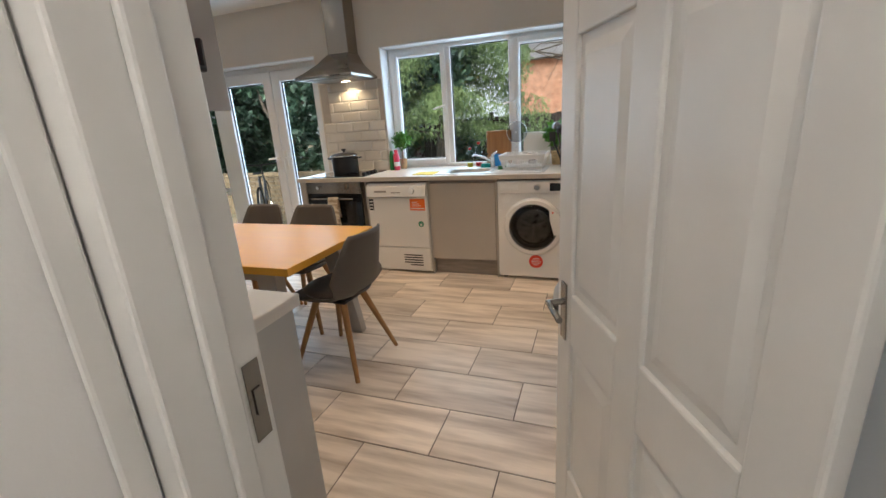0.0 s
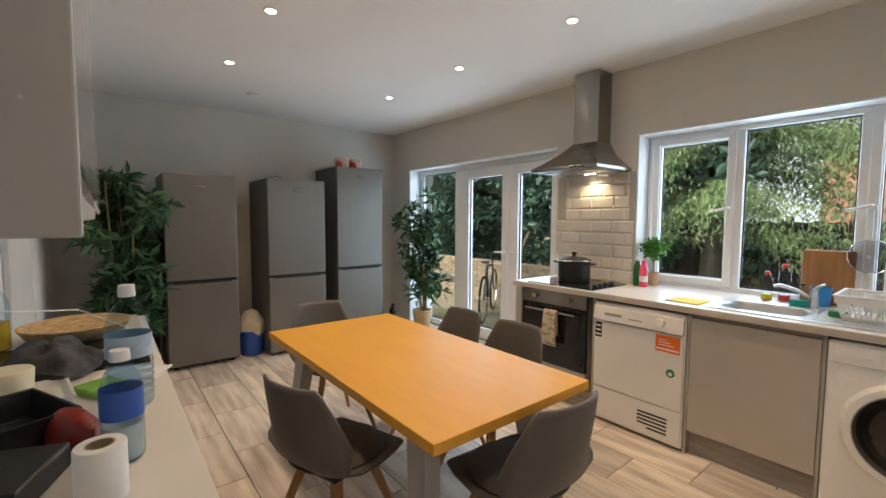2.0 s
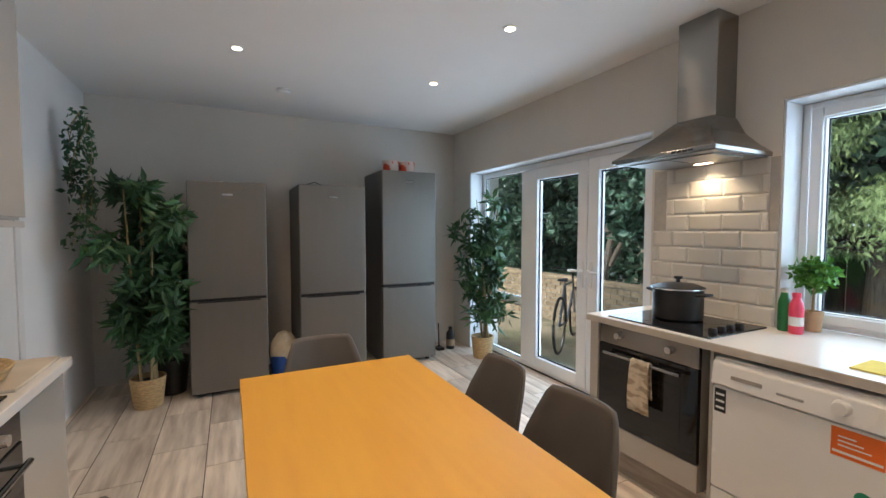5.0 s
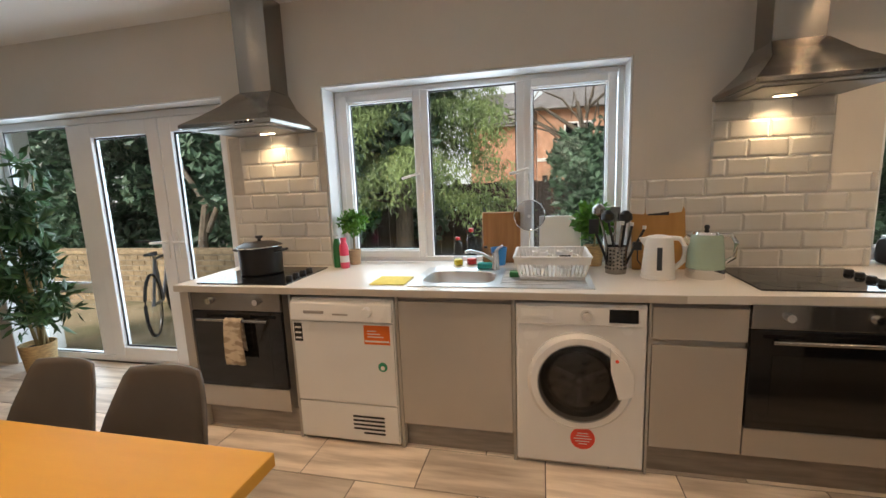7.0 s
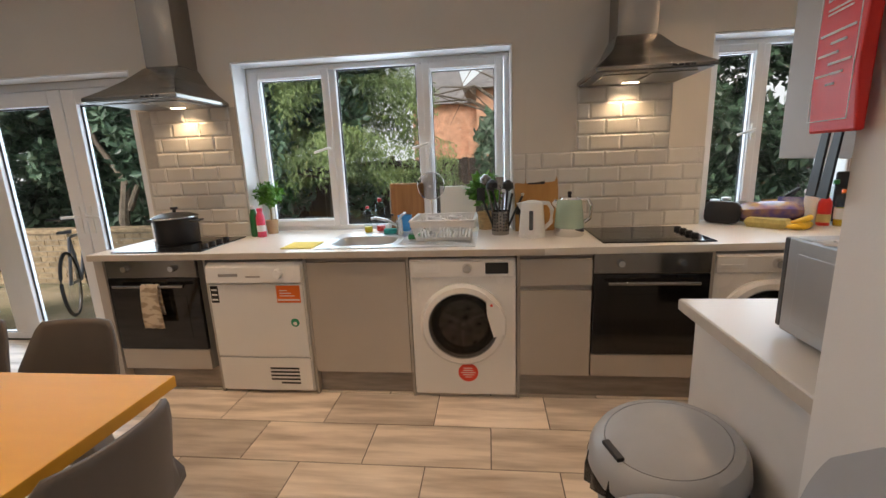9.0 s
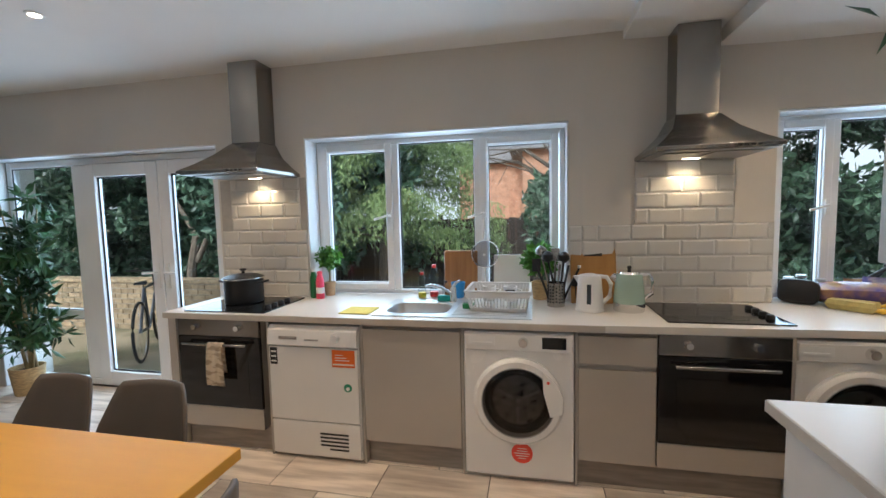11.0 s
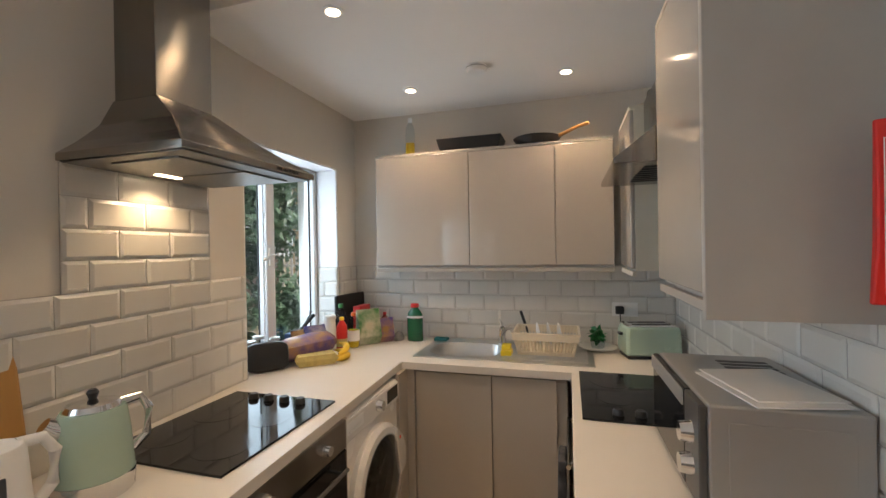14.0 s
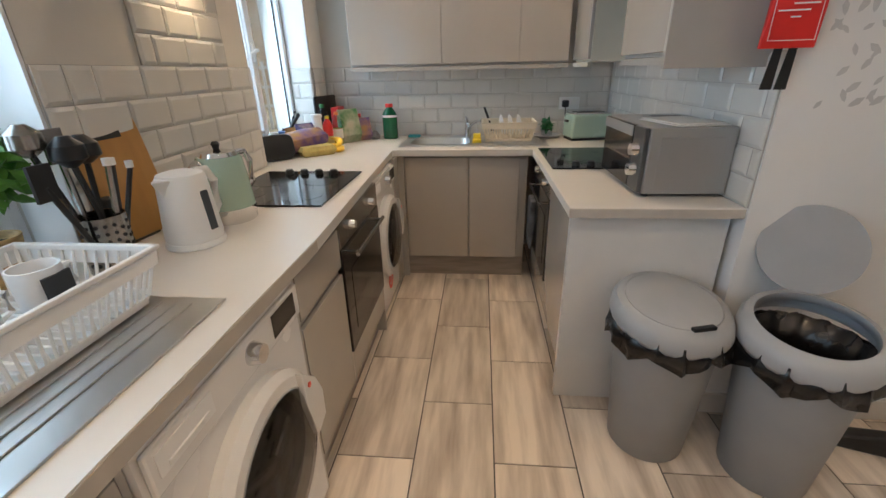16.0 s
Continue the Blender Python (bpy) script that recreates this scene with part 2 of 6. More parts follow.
def thing(name, label, category, x=0, y=0, z=0, rz=0, group=""):
    e = new(name)
    e.matrix_basis = pose(x, y, z, 0, 0, rz)
    return tagged(e, label, category, group)


def solid(name, m, shapes, label, category="", bevel=0.0, smooth=False, group="", kind="", thick=0.0):
    o = part(name, m, shapes, None, bevel, smooth, thick=thick)
    return tagged(o, label, category, group, kind)


def structure(name, m, shapes, label, bevel=0.0):
    return solid(name, m, shapes, label, kind="structure", bevel=bevel)


# ---- setting ----
XW, XE, YS, ZC, ZE = -4.55, 3.20, 1.16, 2.595, 2.47
XP, YP = 1.33, 2.77


def ywall(x):
    return 4.80 if x < 0.95 else 4.80 + 0.085 * (x - 0.95) / 1.13 if x < 2.08 else 4.885


def north(x0, x1, z0, z1):
    cuts = [x0] + [c for c in (0.95, 2.08) if x0 < c < x1] + [x1]
    return [prism([(a, ywall(a)), (b, ywall(b)), (b, 5.2), (a, 5.2)], z0, z1) for a, b in zip(cuts, cuts[1:])]


FD0, FD1, W0, W1, V0, V1, WT, SILL = -4.14, -1.74, -1.0, 0.866, 2.08, 2.95, 2.076, 0.915
structure("wall_north", WALL, north(XW - 0.2, FD0, 0, 2.7) + north(FD0, FD1, WT, 2.7) + north(FD1, W0, 0, 2.7) + north(W0, W1, WT, 2.7)
          + north(W0, W1, 0, SILL - 0.03) + north(W1, V0, 0, 2.7) + north(V0, V1, WT, 2.7) + north(V0, V1, 0, SILL - 0.03) + north(V1, XE + 0.2, 0, 2.7),
          "greige painted wall with window and door openings")
structure("wall_west", WALL, [box(XW - 0.2, YS - 0.2, 0, XW, 4.80, 2.7)], "greige painted wall behind the fridges")
structure("wall_south", WHITEWALL, [box(XW, YS - 0.12, 0, 0.54, YS, 2.7), box(0.54, YS - 0.12, 2.06, 1.36, YS, 2.7)], "white painted wall above the worktop")
structure("wall_partition", WHITEWALL, [box(XP, -0.4, 0, XP + 0.12, YP - 0.12, 2.7), box(XP, YP - 0.12, 0, XE, YP, 2.7)], "white painted partition wall beside the bins")
structure("wall_east", WALL, [box(XE, YP - 0.12, 0, XE + 0.2, 4.885, 2.7)], "greige painted wall above wall cabinets")
structure("wall_hall", WHITEWALL, [box(0.40, -0.5, 0, 0.54, YS - 0.12, 2.7), box(0.40, -0.62, 0, XP + 0.12, -0.5, 2.7)], "white painted hallway wall")
structure("ceiling", CEIL, [box(XW, -0.5, ZC, 1.19, 4.80, 2.7), box(1.19, -0.5, 2.55, 1.73, 4.86, 2.7), box(1.73, YP, ZE, XE, 4.885, 2.7)], "white painted ceiling with a dropped section")
floor = structure("floor", GROUT, [box(XW, -0.5, -0.1, XE, 5.0, -0.004)], "grey grout bed under floor tiles")
structure("window_reveal", UPVC, [box(W0 + 0.003, 4.802, WT - 0.012, W1 - 0.003, 4.96, WT - 0.002), box(W0 + 0.002, 4.802, SILL, W0 + 0.012, 4.96, WT - 0.013), box(W1 - 0.012, 4.802, SILL, W1 - 0.002, 4.96, WT - 0.013)], "white painted window reveal")
structure("door_reveal", UPVC, [box(FD0 + 0.003, 4.802, WT - 0.012, FD1 - 0.003, 4.96, WT - 0.002), box(FD0 + 0.002, 4.802, 0.01, FD0 + 0.012, 4.96, WT - 0.013), box(FD1 - 0.012, 4.802, 0.01, FD1 - 0.002, 4.96, WT - 0.013)], "white painted door reveal")
structure("window_reveal_east", UPVC, [box(V0 + 0.003, 4.89, WT - 0.012, V1 - 0.003, 5.04, WT - 0.002), box(V0 + 0.002, 4.89, SILL, V0 + 0.012, 5.04, WT - 0.013), box(V1 - 0.012, 4.89, SILL, V1 - 0.002, 5.04, WT - 0.013)], "white painted small window reveal")


def bars(x0, x1, z0, z1, y0, y1, w):
    """a rectangular frame of width w"""
    return [box(x0, y0, z0, x0 + w, y1, z1), box(x1 - w, y0, z0, x1, y1, z1), box(x0 + w, y0, z0, x1 - w, y1, z0 + w), box(x0 + w, y0, z1 - w, x1 - w, y1, z1)]


def window(name, x0, x1, z0, z1, y, splits, opening, label):
    e = tagged(new(name), label, kind="structure")
    e.location = (0, 0, 0)
    fr = bars(x0, x1, z0, z1, y, y + 0.07, 0.036)
    for s in splits:
        fr.append(box(s - 0.035, y + 0.001, z0 + 0.036, s + 0.035, y + 0.069, z1 - 0.036))
    part("frame", UPVC, fr, e, bevel=0.006)
    edges = [x0] + list(splits) + [x1]
    last = len(edges) - 2
    for i, (a, b) in enumerate(zip(edges, edges[1:])):
        w = 0.0
        if i in opening:
            a, b = a + (0.042 if i == 0 else 0.01), b - (0.042 if i == last else 0.01)
            w = 0.05
            part("sash", UPVC, bars(a, b, z0 + 0.03, z1 - 0.03, y - 0.018, y - 0.0005, w), e, bevel=0.006)
            part("bead", UPVC, bars(a + w - 0.004, b - w + 0.004, z0 + 0.026 + w, z1 - 0.026 - w, y - 0.0003, y + 0.03, 0.012), e, bevel=0.003)
            hx = b - 0.025 if i == 0 else a + 0.025
            part("handle", WHITEP, [box(hx - 0.012, y - 0.03, 1.44, hx + 0.012, y - 0.0182, 1.54), tube([(hx, y - 0.03, 1.5), (hx, y - 0.05, 1.5), (hx - 0.11, y - 0.055, 1.47)], 0.009)], e, bevel=0.002)
        else:
            a, b = a + (0.036 if i == 0 else 0.035), b - (0.036 if i == last else 0.035)
        zz = 0.036 if not w else 0.03
        part("gasket", BLACKP, bars(a + w, b - w, z0 + zz + 0.001 + w, z1 - zz - 0.001 - w, y + 0.031, y + 0.036, 0.013 if w else 0.009), e)
        pane = part("pane", PANE, [box(a + w, y + 0.04, z0 + zz + w, b - w, y + 0.046, z1 - zz - w)], e)
        pane.visible_shadow = False
    return e


window("window_1", W0 + 0.013, W1 - 0.013, 0.9045, WT - 0.013, 4.965, (-0.372, 0.262), (0, 2), "white framed three pane kitchen window over the sink")
window("window_2", V0 + 0.013, V1 - 0.013, 0.9045, WT - 0.013, 5.045, (2.47,), (0,), "white framed two pane window beside the hob")


def french_doors():
    e = tagged(new("door_1"), "white glazed french doors with a side light, closed", kind="structure")
    y = 4.965
    part("frame", UPVC, bars(FD0 + 0.013, FD1 - 0.013, 0.01, WT - 0.013, y, y + 0.07, 0.055) + [box(-3.375, y + 0.001, 0.065, -3.23, y + 0.069, 2.0), box(FD0 + 0.068, y + 0.002, 0.62, -3.375, y + 0.068, 0.70)], e, bevel=0.006)
    for a, b, hx in ((-3.215, -2.455, -2.50), (-2.445, -1.80, -2.40)):
        part("leaf", UPVC, bars(a, b, 0.04, 2.003, y - 0.02, y + 0.05, 0.11), e, bevel=0.006)
        part("gasket", BLACKP, bars(a + 0.11, b - 0.11, 0.151, 1.892, y + 0.01, y + 0.016, 0.014), e)
        p = part("pane", PANE, [box(a + 0.11, y + 0.02, 0.15, b - 0.11, y + 0.026, 1.893)], e)
        p.visible_shadow = False
        sgn = -1 if hx < -2.45 else 1
        part("handle", WHITEP, [box(hx - 0.014, y - 0.032, 0.92, hx + 0.014, y - 0.02, 1.14), tube([(hx, y - 0.03, 1.06), (hx, y - 0.065, 1.06), (hx + sgn * 0.12, y - 0.07, 1.055)], 0.011)], e, bevel=0.002)
    for z0, z1 in ((0.065, 0.62), (0.70, 2.0)):
        p = part("pane", PANE, [box(FD0 + 0.068, y + 0.02, z0, -3.375, y + 0.026, z1)], e)
        p.visible_shadow = False
        part("gasket", BLACKP, bars(FD0 + 0.068, -3.375, z0, z1, y + 0.01, y + 0.016, 0.008), e)


french_doors()


# ---- hall door and its frame ----
def panel_door():
    hx, hy, lx, ly = 1.275, 1.27, 0.935, 2.05
    L, ang = math.hypot(lx - hx, ly - hy), math.degrees(math.atan2(ly - hy, lx - hx))
    e = thing("hall_door", "white six panel interior door standing open", "door", hx, hy, 0.008, ang)
    d, H = 0.0175, 1.99
    xs = [0.105, L / 2 - 0.05, L / 2 + 0.05, L - 0.105]
    zs = [0.22, 0.68, 0.84, 1.51, 1.62, 1.87]
    st = [box(0, -d, 0, xs[0], d, H), box(xs[3], -d, 0, L, d, H), box(xs[1], -d, 0, xs[2], d, H)]
    pan = []
    for a, b in ((xs[0], xs[1]), (xs[2], xs[3])):
        for z0, z1 in ((0, zs[0]), (zs[1], zs[2]), (zs[3], zs[4]), (zs[5], H)):
            st.append(box(a, -d, z0, b, d, z1))
        for z0, z1 in ((zs[0], zs[1]), (zs[2], zs[3]), (zs[4], zs[5])):
            pan.append(box(a, -0.006, z0, b, 0.006, z1))
            for s in (-1, 1):
                w = b - a
                rings = [[(a + i, s * yy, z0 + i), (b - i, s * yy, z0 + i), (b - i, s * yy, z1 - i), (a + i, s * yy, z1 - i)] for i, yy in ((0.022, 0.0062), (0.05, 0.014), (w / 2 - 0.01, 0.0142))]
                pan.append(loft(rings, cap=False))
                pan.append(box(a + w / 2 - 0.011, min(s * 0.006, s * 0.0139), z0 + 0.05, b - w / 2 + 0.011, max(s * 0.006, s * 0.0139), z1 - 0.05))
    part("leaf", GLOSSW, st, e, bevel=0.006)
    part("panel", GLOSSW, pan, e)
    for s in (-1, 1):
        y0 = s * d
        part("handle", STEEL, [box(L - 0.08, min(y0, y0 + s * 0.006), 0.68, L - 0.04, max(y0, y0 + s * 0.006), 0.86), tube([(L - 0.06, y0, 0.80), (L - 0.06, y0 + s * 0.05, 0.80), (L - 0.17, y0 + s * 0.055, 0.795)], 0.010, 10)], e, bevel=0.003, smooth=True, label="brushed steel lever handle")
    part("latch", STEEL, [box(L, -0.012, 0.72, L + 0.002, 0.012, 0.84)], e)


panel_door()
structure("door_frame", GLOSSW, [box(0.542, YS - 0.117, 0, 0.585, YS + 0.03, 2.03), box(0.5855, YS - 0.06, 0, 0.598, YS - 0.025, 2.0), box(0.48, YS + 0.002, 0, 0.541, YS + 0.018, 2.09), box(0.543, YS - 0.155, 0, 0.552, YS - 0.1205, 2.06), box(1.29, YS - 0.12, 0, 1.328, YS + 0.03, 2.03), box(0.585, YS - 0.12, 2.03, 1.29, YS + 0.03, 2.07)], "white gloss painted door lining and architrave", bevel=0.006)
solid("strike_plate", STEEL, [box(0.5855, YS - 0.01, 0.93, 0.588, YS + 0.018, 1.05), box(0.588, YS - 0.002, 0.97, 0.591, YS + 0.012, 1.01)], "steel strike plate on the white door lining", "strike plate", bevel=0.001)


# ---- fitted kitchen ----
def oven(x, y, rz=0, towel=False, label="built-in single oven with black glass door"):
    """front centre at (x, y), facing -y before the turn"""
    e = thing("oven", label, "oven", x, y, 0, rz, "built-in ovens")
    part("body", UNITM, [box(-0.295, 0.02, 0.15, 0.295, 0.54, 0.868)], e)
    part("fascia", STEEL, [box(-0.297, -0.004, 0.755, 0.297, 0.0195, 0.865)], e, bevel=0.003)
    part("door", BLACKG, [box(-0.297, -0.006, 0.29, 0.297, 0.0195, 0.752)], e, bevel=0.004)
    part("window", mat("oven_window", (0.012, 0.011, 0.010), 0.08), [box(-0.21, -0.0075, 0.36, 0.21, -0.0062, 0.64)], e)
    part("handle", STEEL, [tube([(-0.23, -0.045, 0.71), (0.23, -0.045, 0.71)], 0.009, 10), tube([(-0.2, -0.045, 0.71), (-0.2, -0.004, 0.71)], 0.007), tube([(0.2, -0.045, 0.71), (0.2, -0.004, 0.71)], 0.007)], e, smooth=True)
    for kx in (-0.16, 0.15):
        part("knob", CHROME, [disc_y(kx, -0.028, -0.004, 0.812, 0.017, 16, 0.021)], e, smooth=True)
    part("drawer", UNIT, [box(-0.297, 0.0, 0.152, 0.297, 0.0195, 0.286)], e, bevel=0.002)
    return e


def hob(x, y, rz=0, side=1):
    e = thing("hob", "black glass ceramic hob with four knobs set in the worktop", "hob", x, y, 0.9035, rz, "hobs")
    part("glass", BLACKG, [box(-0.295, -0.245, 0, 0.295, 0.245, 0.008)], e, bevel=0.003)
    part("zone", mat("hob_zone", (0.012, 0.012, 0.013), 0.12), [lathe([(r, 0.0082), (r, 0.0085)], cx, cy, n=32) for cx, cy, r in ((-0.15, -0.11, 0.09), (-0.15, 0.12, 0.07), (0.07, -0.11, 0.07), (0.07, 0.12, 0.09))], e)
    for i in range(4):
        part("knob", BLACKP, [lathe([(0.020, 0.0086), (0.020, 0.022), (0.015, 0.03)], 0.235, -0.12 + i * 0.075, n=16)], e, smooth=True)
    return e


def washer(x, y, w=0.596, rz=0):
    e = thing("washing_machine", "white front-loading washing machine with round dark glass door", "washing machine", x, y, 0, rz, "washing machines")
    h = w / 2
    part("body", WHITEG, [box(-h, 0, 0.02, h, 0.54, 0.848)], e, bevel=0.012)
    for a in (-0.25, 0.25):
        part("foot", BLACKP, [lathe([(0.02, 0), (0.02, 0.03)], a, 0.06)], e)
    part("panel", WHITEG, [box(-h + 0.01, -0.012, 0.745, h - 0.01, 0.001, 0.84)], e, bevel=0.008)
    part("display", BLACKG, [box(0.13, -0.014, 0.765, 0.255, -0.0125, 0.828)], e)
    part("dial", CHROME, [disc_y(0.03, -0.04, -0.012, 0.797, 0.022, 20, 0.028)], e, smooth=True)
    part("drawer", WHITEP, [box(-0.27, -0.0145, 0.775, -0.12, -0.0122, 0.825), box(-0.25, -0.019, 0.782, -0.14, -0.0146, 0.794)], e, bevel=0.002)
    rings = [(0.240, 0.001), (0.243, -0.026), (0.225, -0.046), (0.192, -0.048), (0.182, -0.02)]
    n = 40
    part("door", WHITEG, [loft([[(r * math.cos(2 * math.pi * i / n), yy, 0.47 + r * math.sin(2 * math.pi * i / n)) for i in range(n)] for r, yy in rings], cap=False)], e, smooth=True, label="white round door ring")
    rnd_y = lambda prof: loft([[(r * math.cos(2 * math.pi * i / n), yy, 0.47 + r * math.sin(2 * math.pi * i / n)) for i in range(n)] for r, yy in prof], cap=False)
    part("seal", BLACKP, [rnd_y(((0.184, -0.020), (0.165, -0.008), (0.150, -0.016), (0.140, -0.004)))], e, smooth=True, label="black rubber door seal")
    part("drum", DRUM, [rnd_y(((0.142, -0.0035), (0.10, -0.010), (0.06, -0.014), (0.012, -0.012)))], e, smooth=True, label="steel drum back")
    part("paddle", SINKM, [loft([[(0.03 * math.cos(a) - w * math.sin(a), yy, 0.47 + 0.03 * math.sin(a) + w * math.cos(a)) for w in (-0.012, 0.012)] + [(0.13 * math.cos(a) + w * math.sin(a), yy, 0.47 + 0.13 * math.sin(a) - w * math.cos(a)) for w in (-0.006, 0.006)] for yy in (-0.012, -0.022)]) for a in (0.5, 2.6, 4.7)], e, bevel=0.003)
    part("glass", DOORGLASS, [loft([[(r * math.cos(2 * math.pi * i / n), yy, 0.47 + r * math.sin(2 * math.pi * i / n)) for i in range(n)] for r, yy in ((0.193, -0.046), (0.175, -0.058), (0.12, -0.068), (0.03, -0.071))], cap=True)], e, smooth=True, label="dark bulging glass")
    part("trim", GREYP, [rnd_y(((0.197, -0.0485), (0.195, -0.0515), (0.191, -0.0495)))], e, smooth=True)
    part("catch", WHITEG, [loft([[(0.17, yy, 0.41), (0.235, yy, 0.43), (0.238, yy, 0.52), (0.205, yy, 0.59), (0.13, yy, 0.66), (0.135, yy, 0.54)] for yy in (-0.044, -0.064)])], e, bevel=0.004)
    part("dots", RED, [disc_y(0.16, -0.067, -0.0641, 0.60, 0.008, 12)], e)
    part("sticker", RED, [disc_y(0.02, -0.0015, -0.0002, 0.165, 0.058, 32)], e, label="round red sticker")
    part("sticker_bars", PAPER, [box(0.02 - v, -0.0022, 0.19 - i * 0.014, 0.02 + v, -0.0016, 0.194 - i * 0.014) for i, v in enumerate((0.025, 0.03, 0.042, 0.034, 0.02))], e)
    return e


def dryer(x, y):
    e = thing("tumble_dryer", "white tumble dryer with orange label and vent slots", "tumble dryer", x, y, 0)
    h = 0.297
    part("body", WHITEG, [box(-h, 0.005, 0.015, h, 0.54, 0.845)], e, bevel=0.01)
    part("door", WHITEG, [box(-h + 0.004, -0.012, 0.252, h - 0.004, 0.004, 0.715)], e, bevel=0.006)
    part("base_panel", WHITEG, [box(-h + 0.004, -0.010, 0.03, h - 0.004, 0.004, 0.246)], e, bevel=0.006)
    part("panel", WHITEG, [loft([[(-h + 0.004, yy, z) for yy, z in ((0.004, 0.72), (-0.03, 0.725), (-0.018, 0.82), (0.004, 0.84))], [(h - 0.004, yy, z) for yy, z in ((0.004, 0.72), (-0.03, 0.725), (-0.018, 0.82), (0.004, 0.84))]])], e, bevel=0.006)
    # darker strips paint the shade of the grip recesses on the panel
    part("grip", mat("grip_shade", (0.34, 0.32, 0.30), 0.5), [box(-0.21, -0.029, 0.765, -0.09, -0.0235, 0.782), box(-0.04, -0.0285, 0.758, 0.05, -0.0245, 0.768)], e, bevel=0.002)
    part("dial", WHITEP, [disc_y(0.16, -0.045, -0.022, 0.78, 0.023, 20, 0.03)], e, smooth=True)
    part("slot", BLACKP, [box(0.03 + (0.06 if i in (0,) else 0), -0.0118, 0.075 + i * 0.024, 0.215, -0.0102, 0.086 + i * 0.024) for i in range(5)], e)
    part("label", ORANGE, [box(0.13, -0.0135, 0.60, 0.275, -0.0121, 0.705)], e, label="orange label")
    part("label_bars", PAPER, [box(0.135, -0.0142, 0.613, 0.27, -0.0136, 0.622)] + [box(0.15, -0.0142, 0.64 + i * 0.016, 0.24 - 0.02 * i, -0.0136, 0.645 + i * 0.016) for i in range(3)], e)
    part("badge", BLACKP, [box(-0.283, -0.0135, 0.60, -0.235, -0.0121, 0.705)], e, label="dark rating label")
    for i in range(3):
        part("badge_bar", PAPER, [box(-0.277, -0.0142, 0.615 + i * 0.03, -0.241, -0.0136, 0.625 + i * 0.03)], e)
    part("round_sticker", GREENST, [disc_y(0.225, -0.0133, -0.0121, 0.475, 0.026, 24)], e)
    part("round_mark", PAPER, [disc_y(0.225, -0.0141, -0.0134, 0.47, 0.012, 16)], e)


def unit(name, x0, x1, y, doors, label, rz=0, at=(0, 0)):
    e = thing(name, label, "cabinet", at[0], at[1], 0, rz, "base cabinets")
    part("body", UNITM, [box(x0, y + 0.02, 0.15, x1, y + 0.54, 0.866)] if "sink" not in label else [box(x0, y + 0.037, 0.15, x1, y + 0.54, 0.70), box(x0, y + 0.02, 0.15, x1, y + 0.0365, 0.866)], e)
    part("rail", PLINTH, [box(x0, y + 0.018, 0.835, x1, y + 0.0195, 0.866)], e)
    for a, b, z0, z1 in doors:
        part("door", UNIT, [box(a + 0.0015, y, z0, b - 0.0015, y + 0.0175, z1)], e, bevel=0.002)
    return e


YF = 4.225
oven(-1.335, YF)
washer(0.552, YF - 0.006)
dryer(-0.672, YF - 0.006)
oven(1.56, YF)
washer(2.16, YF + 0.03, 0.56)
unit("sink_unit", -0.352, 0.235, YF, [(-0.352, 0.235, 0.152, 0.835)], "gloss cashmere base cabinet under the sink")
unit("drawer_unit", 0.87, 1.258, YF, [(0.87, 1.258, 0.152, 0.66), (0.87, 1.258, 0.69, 0.84)], "gloss cashmere drawer over cupboard unit")
structure("end_panel_left", UNITM, [box(-1.70, YF - 0.01, 0, -1.64, 4.79, 0.866)], "cashmere worktop end panel", bevel=0.002)
for i, (a, b) in enumerate(((-0.992, -0.977), (-0.368, -0.354), (0.237, 0.250), (0.856, 0.868), (1.86, 1.875))):
    structure("filler_panel_%d" % i, UNITM, [box(a, YF + 0.004, 0, b, 4.79, 0.866)], "narrow cashmere panel between appliances")
for i, (a, b) in enumerate(((-1.638, -0.993), (-0.352, 0.236), (0.869, 1.858))):
    structure("plinth_%d" % i, PLINTH, [box(a, YF + 0.05, 0, b, YF + 0.066, 0.148)], "grey oak effect plinth")
# east run and peninsula
XF = 2.575
unit("corner_unit", -4.27, -3.40, 0, [(-4.20, -3.78, 0.152, 0.85), (-3.777, -3.45, 0.152, 0.85)], "gloss cashmere base cabinet under the east sink", -90, (XF, 0)).matrix_basis = pose(XF, 0, 0, 0, 0, -90)
structure("corner_post", UNITM, [box(XF - 0.012, 4.205, 0, XF + 0.01, 4.285, 0.866), box(2.445, YF + 0.02, 0, XF - 0.013, YF + 0.04, 0.866)], "cashmere corner post", bevel=0.002)
structure("plinth_east", PLINTH, [box(XF + 0.03, 3.40, 0, XF + 0.046, 4.24, 0.148)], "grey oak effect plinth")
oven(2.24, 3.35, 180)
unit("peninsula_unit", -1.94, -1.42, 0, [(-1.94, -1.42, 0.152, 0.84)], "gloss cashmere base cabinet in the peninsula").matrix_basis = pose(0, 3.35, 0, 0, 0, 180)
structure("plinth_peninsula", PLINTH, [box(1.42, 3.28, 0, XF, 3.296, 0.148)], "grey oak effect plinth")
structure("peninsula_panel", mat("peninsula_grey_panel", (0.66, 0.645, 0.62), 0.4, var=0.03), [box(1.385, 2.79, 0, 1.418, 3.36, 0.866)], "pale grey peninsula end panel", bevel=0.002)
